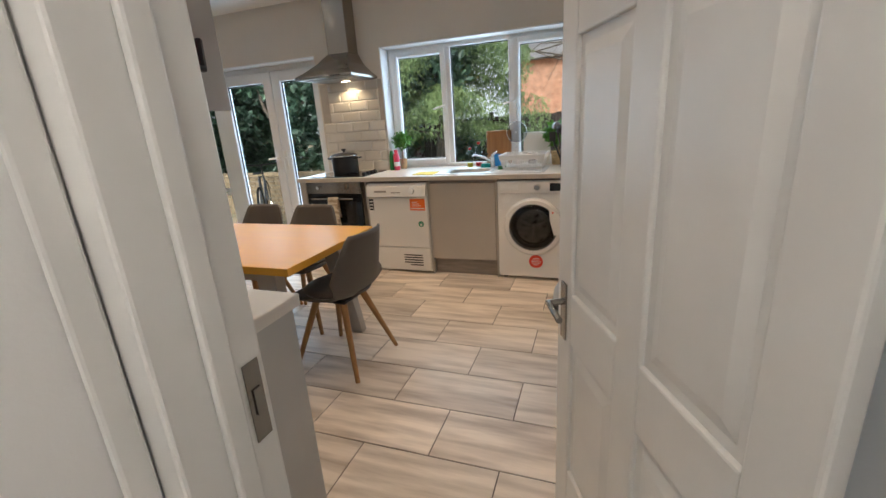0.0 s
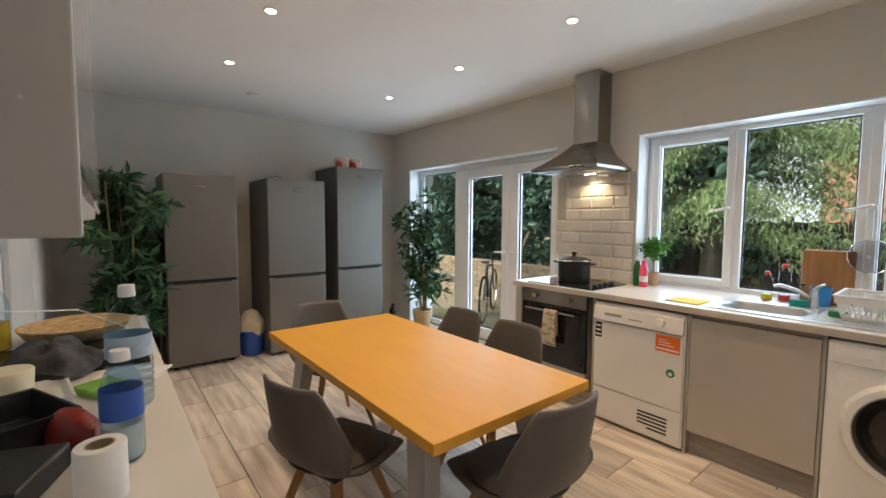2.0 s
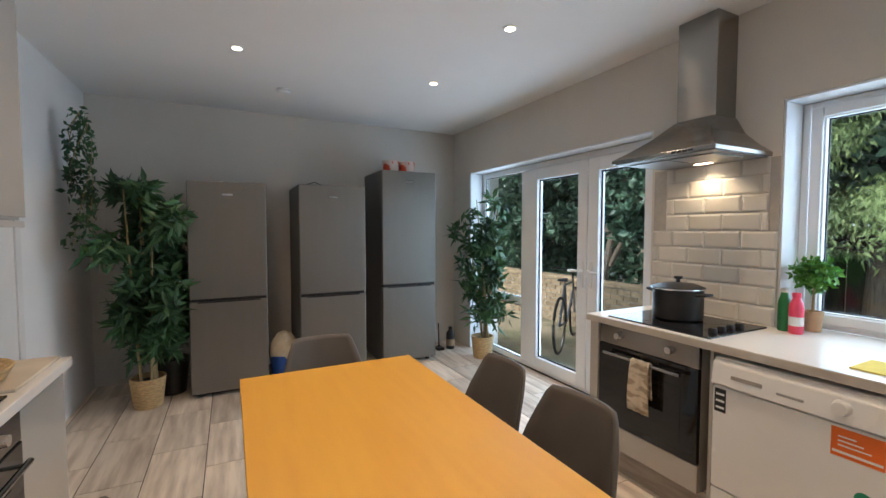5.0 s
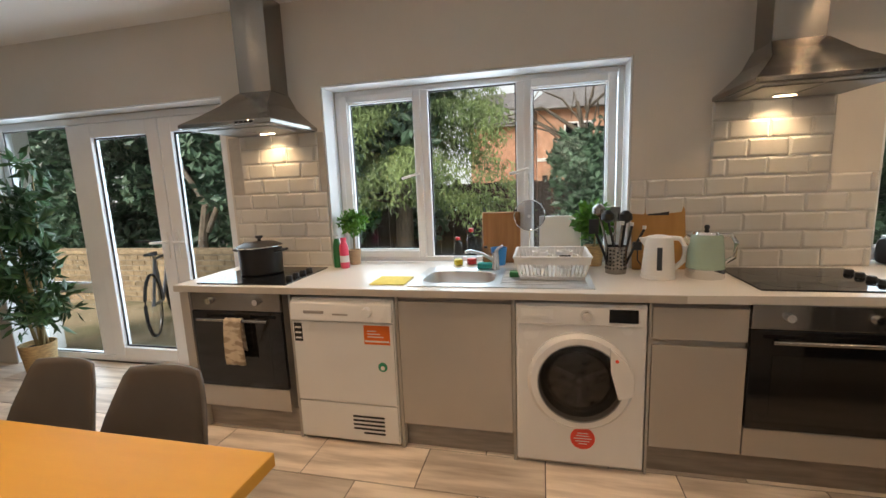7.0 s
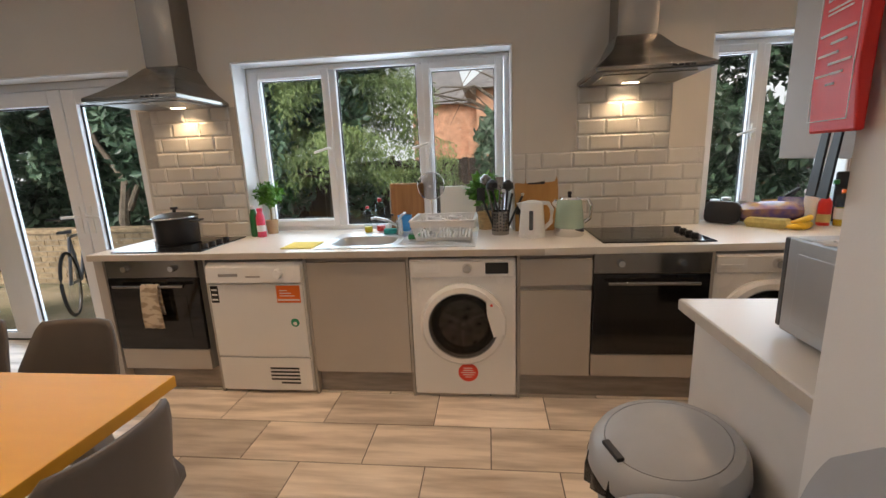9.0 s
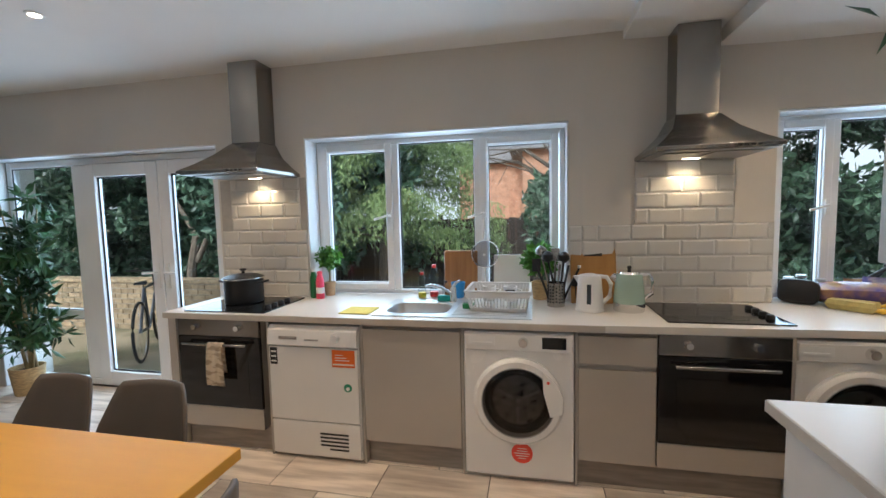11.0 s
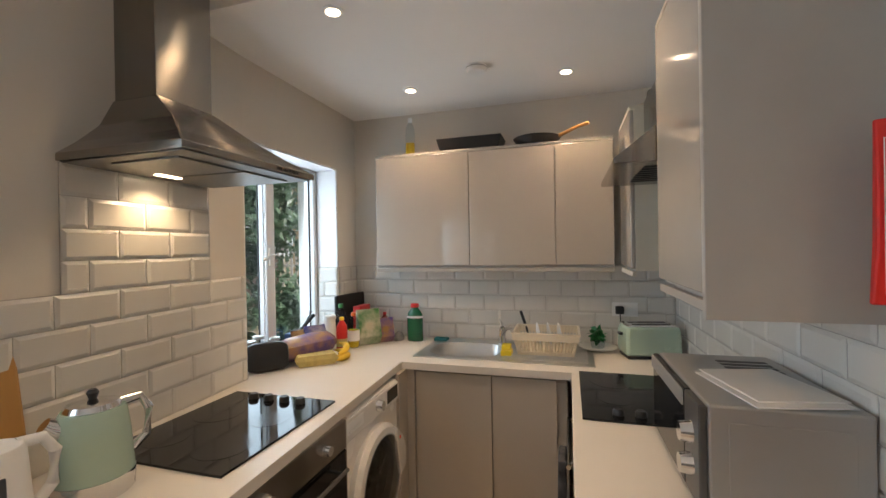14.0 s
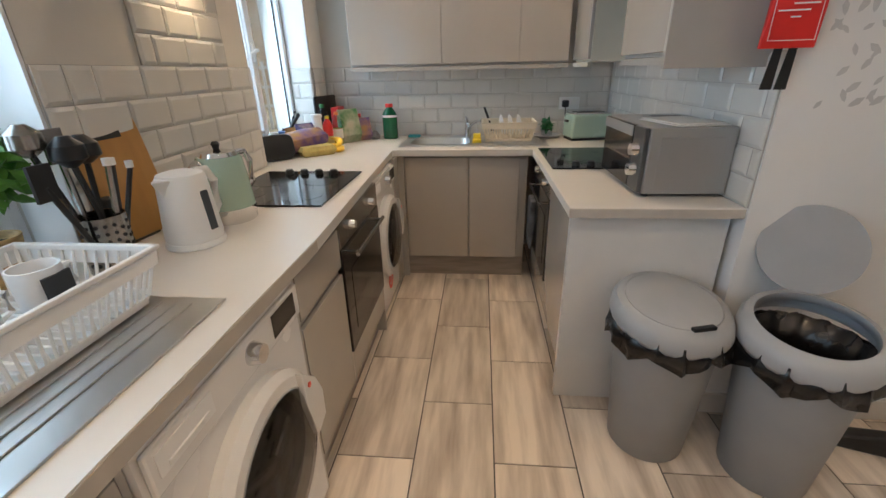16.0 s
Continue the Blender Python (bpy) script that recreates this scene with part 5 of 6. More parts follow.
socket(pose(0.935, 4.789, 1.04))
tw = solid("tea_towel", TOWELM, [loft([[(-1.375 + u * 0.115 + 0.006 * math.sin(u * 9 + k * 0.6), YF - y - 0.004 * math.sin(u * 14 + k), z) for u in [i / 10 for i in range(11)]] for k, (y, z) in enumerate(((0.030, 0.53), (0.034, 0.60), (0.034, 0.68), (0.036, 0.718), (0.046, 0.725), (0.058, 0.716), (0.062, 0.66), (0.064, 0.58), (0.066, 0.50), (0.066, 0.455)))], cap=False, closed=False)], "checked beige tea towel over the oven handle", "towel", thick=0.006, smooth=True)


# ---- corner clutter in the U ----
def tray_box(x0, y0, z0, w, d, h, m, name, label, rz=0, lean=0):
    e = solid(name, m, [loft([[(-w / 2 * k, -d / 2 * k, z), (w / 2 * k, -d / 2 * k, z), (w / 2 * k, d / 2 * k, z), (-w / 2 * k, d / 2 * k, z)] for k, z in ((0.9, 0), (1.0, h), (0.93, h), (0.84, 0.008))])], label, "tray", bevel=0.008)
    e.matrix_basis = pose(x0, y0, z0, lean, 0, rz)
    return e


black_dish = solid("black_dish", BLACKP, [loft([[(x * k, y, z * k + 0.075) for x, z in [(0.105 * math.copysign(abs(math.cos(q)) ** 0.45, math.cos(q)), 0.074 * math.copysign(abs(math.sin(q)) ** 0.45, math.sin(q))) for q in [2 * math.pi * i / 24 for i in range(24)]]] for y, k in ((-0.004, 0.84), (0.0, 0.95), (0.012, 1.0), (0.05, 0.92), (0.056, 0.86))])], "black plastic dish standing on its edge", "dish", smooth=True)
black_dish.matrix_basis = pose(2.20, 4.86, ZW + 0.004, -10, 0, -46)
bread = solid("bread_bag", PURPLE, [loft([[(0.05 + x, 0.075 * k * math.cos(a), 0.06 + 0.055 * k * math.sin(a) + 0.004 * math.sin(a * 5)) for a in [2 * math.pi * i / 16 for i in range(16)]] for x, k in ((-0.17, 0.25), (-0.14, 0.75), (-0.08, 1.0), (0.04, 1.05), (0.12, 0.9), (0.16, 0.3))])], "sliced bread in purple printed bag", "bread", smooth=True)
bread.matrix_basis = pose(2.41, 4.85, ZW + 0.004, 0, -4, -35) @ Matrix.Diagonal((1.15, 1.2, 1.15, 1))
solid("egg_box", CARTON, [loft([[(sx * 0.145 * k, sy * 0.05 * k, z) for sx, sy in ((-1, -1), (1, -1), (1, 1), (-1, 1))] for k, z in ((0.85, 0), (1.0, 0.03), (1.02, 0.035), (0.9, 0.062), (0.86, 0.064))])], "yellow card egg box on the worktop", "egg box", bevel=0.008).matrix_basis = pose(2.40, 4.71, ZW, 0, 0, -48) @ Matrix.Diagonal((0.75, 1.0, 0.9, 1))


def banana(k, m):
    pts = [(0.10 * math.cos(a), 0.10 * math.sin(a), 0.0) for a in [0.2 + i * 0.24 for i in range(9)]]
    rr = [0.006, 0.012, 0.017, 0.019, 0.019, 0.018, 0.015, 0.009, 0.005]
    rings = []
    for p, r, i in zip(pts, rr, range(9)):
        a = 0.2 + i * 0.24
        rings.append([(p[0] + r * math.cos(t) * math.cos(a), p[1] + r * math.cos(t) * math.sin(a), r * math.sin(t)) for t in [2 * math.pi * q / 8 for q in range(8)]])
    o = solid("banana", BANANA, [loft(rings)], "ripe yellow banana on the worktop", "banana", smooth=True, group="bananas")
    o.matrix_basis = m


banana(0, pose(2.50, 4.69, ZW + 0.020, 0, 0, 215))
banana(2, pose(2.535, 4.735, ZW + 0.020, 0, 0, 240))
banana(1, pose(2.51, 4.70, ZW + 0.050, 10, 5, 232))
bottle("salt_tub", 2.69, 4.80, ZW, 0.215, 0.036, WHITEP, WHITEP, "white tub with round lid on worktop", 0.9)
bottle("ketchup_bottle", 2.735, 4.745, ZW, 0.20, 0.034, REDL, YELLOW, "red sauce bottle with yellow cap", 0.4, band=(mat("sauce_label", (0.62, 0.50, 0.20), 0.5), 0.1, 0.35))
bottle("oil_bottle", 2.80, 4.70, ZW, 0.22, 0.037, CLEAR, ORANGE, "cooking oil bottle with orange cap", 0.35, (OIL, 0.5), (PAPER, 0.2, 0.5))
bottle("mineral_bottle", 2.82, 4.80, ZW, 0.27, 0.04, CLEAR, GREENB, "clear drinks bottle with green cap", 0.35)
for i, (x, y, z, r) in enumerate(((2.89, 4.635, 0, -43), (2.985, 4.565, 0, -50))):
    o = solid("crisp_bag", GBAG if i == 0 else PURPLE, [loft([[(-0.07, -0.004, 0), (0.07, -0.004, 0), (0.07, 0.004, 0), (-0.07, 0.004, 0)], [(-0.078, -0.03, 0.05), (0.078, -0.034, 0.05), (0.078, 0.03, 0.05), (-0.078, 0.03, 0.05)], [(-0.074, -0.03, 0.15), (0.074, -0.026, 0.15), (0.074, 0.026, 0.15), (-0.074, 0.03, 0.15)], [(-0.08, -0.003, 0.23), (0.08, -0.003, 0.23), (0.08, 0.003, 0.23), (-0.08, 0.003, 0.23)]])], "green printed food bag standing upright" if i == 0 else "printed food bag standing by the wall", "food bag", bevel=0.006)
    o.matrix_basis = pose(x, y, ZW, -6, 0, r)
    if i:
        o.scale = (0.75, 1, 0.7)
def food_packet(x, y, z, w, h, rz, lean, m, label):
    """a soft pillow packet with flat crimped ends"""
    ring = lambda k, d, zz: [(w / 2 * k * u, d * v + 0.004 * math.sin(7 * u + 40 * zz), zz) for u, v in ((-1, -0.3), (-0.5, -1), (0.5, -1), (1, -0.3), (1, 0.3), (0.5, 1), (-0.5, 1), (-1, 0.3))]
    o = solid("food_packet", m, [loft([ring(1.0, 0.003, 0), ring(0.97, 0.02, h * 0.15), ring(0.93, 0.034, h * 0.45), ring(0.95, 0.026, h * 0.78), ring(1.0, 0.004, h * 0.94), ring(1.0, 0.003, h)])], label, "food packet", smooth=True, group="food packets in the corner")
    o.matrix_basis = pose(x, y, z, lean, 0, rz)


food_packet(2.60, 4.83, ZW, 0.15, 0.17, -38, -12, mat("blue_foil", (0.03, 0.05, 0.30), 0.25, color2=(0.45, 0.40, 0.42), scale=12, bump=0.4, bscale=30), "blue foil food packet standing in the corner")
food_packet(2.56, 4.89, ZW, 0.17, 0.15, -20, -8, mat("brown_foil", (0.20, 0.09, 0.03), 0.3, color2=(0.55, 0.36, 0.16), scale=10, bump=0.4, bscale=30), "brown printed food packet under the window")
food_packet(2.965, 4.655, ZW, 0.13, 0.19, -44, -6, mat("white_blue_pouch", (0.62, 0.62, 0.64), 0.35, color2=(0.06, 0.16, 0.42), scale=9, bump=0.3, bscale=30, lo=0.48, hi=0.54), "white and blue food pouch standing upright")
solid("red_box", REDL, [box(2.96, 4.735, ZW, 3.11, 4.79, ZW + 0.235)], "red cardboard food box by the tiles", "box", bevel=0.004)
bl = solid("baking_tray", BLACKP, [box(-0.16, 0, 0, 0.16, 0.02, 0.315)], "black baking tray leaning on the tiles", "tray", bevel=0.03)
bl.matrix_basis = pose(3.02, 4.835, ZW, 0, 0, -8)
solid("blue_box", mat("blue_card", (0.05, 0.12, 0.30), 0.6), [box(2.50, 4.90, 0.9045, 2.78, 5.02, 0.985), box(2.53, 4.91, 0.9855, 2.76, 5.01, 1.03)], "blue and grey food boxes in the window", "box", bevel=0.003)
solid("black_utensils", BLACKP, [tube([(2.60, 4.95, 1.035), (2.64, 4.94, 1.07), (2.70, 4.92, 1.12)], 0.012, 8), tube([(2.66, 4.97, 1.035), (2.70, 4.96, 1.09), (2.71, 4.95, 1.14)], 0.011, 8), box(2.56, 4.93, 1.0305, 2.70, 4.99, 1.045)], "black kitchen utensils lying on food boxes", "utensils", bevel=0.003, smooth=True)
for x, y, h in ((2.22, 4.98, 0.15), (2.30, 5.0, 0.16), (2.38, 4.96, 0.14)):
    bottle("glass_jar", x, y, ZW, h, 0.033, CLEAR, mat("steel_lid", (0.5, 0.5, 0.48), 0.3, 0.8), "clear glass storage jar on windowsill", 0.75)
bottle("sauce_bottle", 3.10, 4.62, ZW, 0.18, 0.03, mat("brown_sauce", (0.20, 0.03, 0.02), 0.2), REDL, "brown sauce bottle with red cap", 0.35)
bottle("dish_soap", 3.06, 4.38, ZW, 0.25, 0.055, DGREEN, REDL, "dark green washing up liquid bottle", 0.45, band=(WHITEP, 0.62, 0.68), sx=0.65)
solid("grey_cloth", mat("grey_rag", (0.22, 0.23, 0.25), 0.9, var=0.2, scale=20, bump=0.4), [lathe([(0.05, 0), (0.055, 0.02), (0.03, 0.05), (0.01, 0.06)], n=9, sy=0.7)], "crumpled grey cloth on the worktop", "cloth", smooth=True).location = (3.06, 4.50, ZW)
# east sink: local x runs towards -y
sink(-4.25, -3.26, 0.085, 0.58, (-4.20, -3.77), "stainless steel sink with drainer under wall cabinets", pose(XF, 0, ZW, 0, 0, -90))
tap(3.10, 3.80, -90 + 25, 0.20)
dish_rack(pose(2.925, 3.515, ZW + 0.009, 0, 0, 90), 0.36, 0.28, "cream plastic dish rack on the east drainer", CREAM)
for i in range(3):
    o = solid("saucer", WHITEP, [lathe([(0.02, 0), (0.05, 0.006), (0.07, 0.014), (0.068, 0.016)], n=20)], "white saucer standing in the rack", "plate", smooth=True, group="saucers in the rack")
    o.matrix_basis = pose(2.925, 3.45 + i * 0.06, ZW + 0.105, 80, 0, 10)
solid("yellow_sponge", YELLOW, [box(2.765, 3.70, ZW + 0.0055, 2.845, 3.76, ZW + 0.035), box(2.775, 3.705, ZW + 0.0355, 2.835, 3.755, ZW + 0.065)], "stacked yellow sponges beside the tap", "sponge", bevel=0.005)
solid("brush", BLACKP, [tube([(3.05, 3.62, ZW + 0.05), (3.08, 3.66, ZW + 0.16), (3.10, 3.68, ZW + 0.21)], 0.009, 8)], "black brush handle standing in the rack", "brush", smooth=True)
solid("teal_scourer", mat("teal_scourer", (0.02, 0.16, 0.17), 0.9), [box(3.06, 4.16, ZW + 0.0055, 3.12, 4.25, ZW + 0.022)], "teal scourer on the sink rim", "sponge", bevel=0.004)
solid("plate", WHITEP, [lathe([(0.04, 0), (0.08, 0.008), (0.11, 0.02), (0.107, 0.023), (0.05, 0.01)], n=28)], "white plate beside the toaster", "plate", smooth=True).location = (3.06, 3.225, ZW)
potted("cactus", 3.065, 3.225, ZW + 0.012, "small green plant on a plate", CLEAR, 0.045, 0.05, GREENB, (0, 0, 0.08, 0.035), 60, 0.03)


def toaster():
    e = thing("toaster", "mint green two slot toaster with chrome top", "toaster", 2.965, 2.965, ZW, -79)
    part("body", MINT, [loft([[(sx * 0.145 * k, sy * 0.085 * k, z) for sx, sy in ((-1, -1), (1, -1), (1, 1), (-1, 1))] for k, z in ((0.98, 0.015), (1.0, 0.03), (0.98, 0.14), (0.93, 0.175))])], e, bevel=0.02, smooth=True)
    part("top", CHROME, [box(-0.13, -0.072, 0.1705, 0.13, 0.072, 0.182)], e, bevel=0.004)
    part("slot", BLACKP, [box(-0.10, s * 0.035 - 0.012, 0.1822, 0.10, s * 0.035 + 0.012, 0.1835) for s in (-1, 1)], e)
    part("base", BLACKP, [box(-0.135, -0.078, 0, 0.135, 0.078, 0.0148)], e, bevel=0.004)
    part("lever", BLACKP, [box(-0.162, -0.02, 0.12, -0.143, 0.02, 0.135)], e, bevel=0.003)


toaster()
socket(pose(XE - 0.014, 3.06, 1.13, 0, 0, -90))


def microwave():
    e = thing("microwave", "silver microwave oven with two round dials", "microwave", 1.71, 2.957, ZW, 181)
    sv = mat("silver_paint", (0.42, 0.42, 0.415), 0.35, 0.6, var=0.03)
    part("body", sv, [box(-0.235, -0.14, 0.015, 0.245, 0.165, 0.262)], e, bevel=0.006)
    part("side_panel", sv, [box(0.2451, -0.10, 0.05, 0.2475, 0.13, 0.225)], e, bevel=0.002)
    part("door", BLACKG, [box(-0.235, -0.158, 0.02, 0.125, -0.1405, 0.258)], e, bevel=0.004)
    part("door_trim", sv, [box(-0.235, -0.163, 0.215, 0.125, -0.1585, 0.255)], e, bevel=0.003)
    part("control_panel", mat("dark_panel", (0.10, 0.10, 0.10), 0.35, 0.5), [box(0.128, -0.158, 0.02, 0.243, -0.1405, 0.258)], e, bevel=0.004)
    for z in (0.10, 0.175):
        part("dial", CHROME, [disc_y(0.185, -0.185, -0.1585, z, 0.022, 20, 0.027)], e, smooth=True)
    part("vents", BLACKP, [box(-0.16 + i * 0.035, 0.0, 0.2622, -0.14 + i * 0.035, 0.13, 0.2632) for i in range(5)], e)
    for sx in (-0.19, 0.2):
        part("foot", BLACKP, [lathe([(0.014, 0), (0.014, 0.016)], sx, -0.11, n=10)], e)


microwave()
pp = solid("paper_sheets", PAPER, [box(-0.13, -0.10, 0, 0.13, 0.10, 0.003), box(-0.10, -0.11, 0.0032, 0.15, 0.08, 0.006)], "loose printed papers on the microwave", "paper")
pp.matrix_basis = pose(1.60, 2.93, ZW + 0.264, 0, 0, 12)


def small_hood():
    e = thing("canopy_hood", "steel cooker hood between wall cabinets", "cooker hood", 2.24, YP, 1.80)
    part("canopy", STEEL, [loft([[(-0.30, 0.003, 0), (0.30, 0.003, 0), (0.30, 0.46, 0), (-0.30, 0.46, 0)], [(-0.30, 0.003, 0.02), (0.30, 0.003, 0.02), (0.30, 0.46, 0.02), (-0.30, 0.46, 0.02)], [(-0.30, 0.003, 0.16), (0.30, 0.003, 0.16), (0.30, 0.28, 0.16), (-0.30, 0.28, 0.16)]])], e, bevel=0.003)
    part("chimney", STEEL, [box(-0.298, 0.003, 0.161, 0.298, 0.27, 0.38)], e, bevel=0.003)
    part("vent", BLACKP, [box(-0.2 + i * 0.05, 0.10, -0.004, -0.18 + i * 0.05, 0.35, -0.0005) for i in range(8)], e)


small_hood()
# on top of the cabinets
ZTOP = 2.1445
bottle("cordial_bottle", 3.08, 4.40, ZTOP, 0.26, 0.032, CLEAR, WHITEP, "clear bottle with yellow liquid on cabinet", 0.4, (OIL, 0.35))
for y, lab in ((3.98, "black roasting tin on the wall cabinet"),):
    t = tray_box(3.09, y, ZTOP + 0.005, 0.20, 0.42, 0.075, BLACKP, "roasting_tin", lab, 0, 0)


def pan(x, y, z):
    e = thing("frying_pan", "black frying pan with wooden handle on cabinet", "pan", x, y, z, -110)
    part("body", BLACKP, [lathe([(0.11, 0), (0.145, 0.045), (0.14, 0.045), (0.105, 0.006)], n=28)], e, smooth=True)
    part("handle", BAMB, [tube([(0.14, 0, 0.04), (0.25, 0, 0.075), (0.32, 0, 0.085)], 0.011, 8)], e, smooth=True)


pan(3.07, 3.56, ZTOP)
jar("steel_pot", 2.75, 2.93, 2.179, 0.12, 0.06, 0.06, STEEL, "small steel pan on the wall cabinet", "pot")
jar("paper_cup", 2.90, 2.98, 2.179, 0.10, 0.03, 0.036, mat("beige_cup", (0.6, 0.5, 0.38), 0.7), "beige paper cup on the wall cabinet", "cup", False)
solid("green_packet", mat("lime_packet", (0.22, 0.50, 0.05), 0.4, var=0.2, scale=20), [box(-0.05, -0.06, 0, 0.05, 0.06, 0.055)], "lime green packet on the wall cabinet", "packet", bevel=0.005).matrix_basis = pose(1.62, 3.06, 2.2395, 0, 0, 20)
solid("dark_tin", FRSIDE, [box(1.50, 2.80, 2.2395, 1.85, 2.98, 2.41)], "dark tin box on the wall cabinet", "box", bevel=0.006)


def detector(x, y, z, label="round white ceiling smoke detector"):
    e = thing("smoke_detector", label, "smoke detector", x, y, z, 0, "smoke detectors")
    part("body", WHITEP, [lathe([(0.055, -0.001), (0.056, -0.018), (0.045, -0.032), (0.015, -0.036)], n=28)], e, smooth=True)
    part("slots", GREYP, [lathe([(0.0565, -0.010), (0.0565, -0.014)], n=28, cap=False)], e)


detector(-3.69, 2.70, ZC)
detector(2.57, 3.83, ZE)
hs = thing("oven_gloves", "dark oven gloves hanging on the oven handle", "oven glove", 2.10, 3.415, 0.44)
part("cloth", ROPE, [loft([[(-0.07, -0.012, 0.28), (0.07, -0.012, 0.28), (0.07, 0.018, 0.28), (-0.07, 0.018, 0.28)], [(-0.08, -0.01, 0.12), (0.075, -0.012, 0.12), (0.08, 0.02, 0.12), (-0.07, 0.022, 0.12)], [(-0.06, 0, 0), (0.08, 0, 0.02), (0.07, 0.02, 0.02), (-0.06, 0.015, 0)]])], hs, bevel=0.008)


# ---- fire blanket, straps, leaf decals ----
def flat_text(txt, size, m, parent, mat_):
    cu = bpy.data.curves.new("lettering", "FONT")
    cu.body, cu.size, cu.align_x, cu.extrude = txt, size, "CENTER", 0.0006
    tmp = bpy.data.objects.new("lettering_tmp", cu)
    scene.collection.objects.link(tmp)
    me = bpy.data.meshes.new_from_object(tmp.evaluated_get(bpy.context.evaluated_depsgraph_get()))
    bpy.data.objects.remove(tmp)
    me.materials.clear()
    me.materials.append(mat_)
    o = new("lettering", me)
    o.parent = parent
    o.matrix_basis = m
    return o


def fire_blanket():
    e = thing("fire_blanket", "red fire blanket pouch hanging on the wall", "fire blanket", 1.318, 2.80, 1.41, -100)
    part("pouch", mat("red_pouch", (0.70, 0.025, 0.02), 0.4, var=0.05, scale=14, bump=0.15, bscale=18), [loft([[(-0.075, -0.006, 0), (0.07, -0.008, 0), (0.07, 0.006, 0), (-0.075, 0.006, 0)], [(-0.07, -0.014, 0.1), (0.07, -0.016, 0.1), (0.07, 0.006, 0.1), (-0.07, 0.006, 0.1)], [(-0.068, -0.012, 0.25), (0.072, -0.012, 0.25), (0.072, 0.006, 0.25), (-0.068, 0.006, 0.25)], [(-0.068, -0.004, 0.325), (0.074, -0.004, 0.335), (0.074, 0.004, 0.335), (-0.068, 0.004, 0.325)]])], e, bevel=0.004)
    up = Matrix.Rotation(radians(90), 4, "X")
    flat_text("FIRE", 0.042, Matrix.Translation((0, -0.0145, 0.255)) @ up, e, PAPER)
    flat_text("Blanket", 0.030, Matrix.Translation((0, -0.0155, 0.222)) @ up, e, PAPER)
    part("print", PAPER, [box(-0.035, -0.0175, 0.205 - i * 0.007, 0.035, -0.0163, 0.208 - i * 0.007) for i in range(2)] + [box(-0.05 + 0.035 * (i % 2), -0.0175, 0.165 - i * 0.017, 0.05 - 0.02 * (i % 3), -0.0163, 0.169 - i * 0.017) for i in range(6)], e)
    part("outline", PAPER, bars(-0.06, 0.06, 0.02, 0.29, -0.0172, -0.0163, 0.0018), e)
    for x in (-0.02, 0.018):
        part("strap", BLACKP, [loft([[(x - 0.011, -0.004, 0.0), (x + 0.011, -0.004, 0.0), (x + 0.011, 0.0, 0.0), (x - 0.011, 0.0, 0.0)], [(x - 0.016 - 0.01, -0.010, -0.115), (x + 0.006, -0.010, -0.115), (x + 0.006, -0.006, -0.115), (x - 0.026, -0.006, -0.115)]])], e)


fire_blanket()


def decal():
    rg = random.Random(4)
    sh = []
    for k in range(80):
        z, y = 1.25 + rg.random() * 0.95, 2.46 + rg.random() * 0.22
        a, L = rg.uniform(-2.6, -0.5), rg.uniform(0.03, 0.055)
        c, s = math.cos(a), math.sin(a)
        pts = [(0, 0), (0.4, 0.22), (0.8, 0.14), (1.0, 0), (0.8, -0.14), (0.4, -0.22)]
        sh.append(loft([[(x, y + L * (p * c - q * s), z + L * (p * s + q * c)) for p, q in pts] for x in (XP - 0.0006 - 0.00001 * k, XP - 0.0012 - 0.00001 * k)]))
    solid("wall_decal", DECAL, sh, "grey leaf decal sticker on white wall", kind="structure")


decal()


def vine(name, label, x, y, z, length, spread, count, m, size):
    e = thing(name, label, "plant", x, y, z)
    pts = []
    for k in range(5):
        a = k * 1.3
        path = [(0, 0, 0)]
        L = length * (0.6 + 0.1 * k)
        for i in range(1, 7):
            path.append((spread * math.sin(a + i * 0.7), spread * math.cos(a + i * 0.6), -L * i / 6))
        part("stem", CANE, [tube(path, 0.003, 5)], e)
        n = count // 5
        u = rng.random(n) * 5.99
        i = u.astype(int)
        pa = np.array(path)
        pts.append(pa[i] + (pa[i + 1] - pa[i]) * (u - i)[:, None] + rng.normal(size=(n, 3)) * 0.02)
    leaf_mesh("leaves", np.concatenate(pts), size, m, 0.5, 1.5, parent=e)
    return e


vine("hanging_ivy", "trailing green artificial ivy beside fire blanket", 1.175, 2.72, 2.545, 0.85, 0.05, 170, BAMBOO, 0.034)
vine("trailing_ivy", "dark trailing ivy hanging in the corner", -3.75, 1.32, 2.25, 0.95, 0.07, 420, BAMBOO, 0.035)


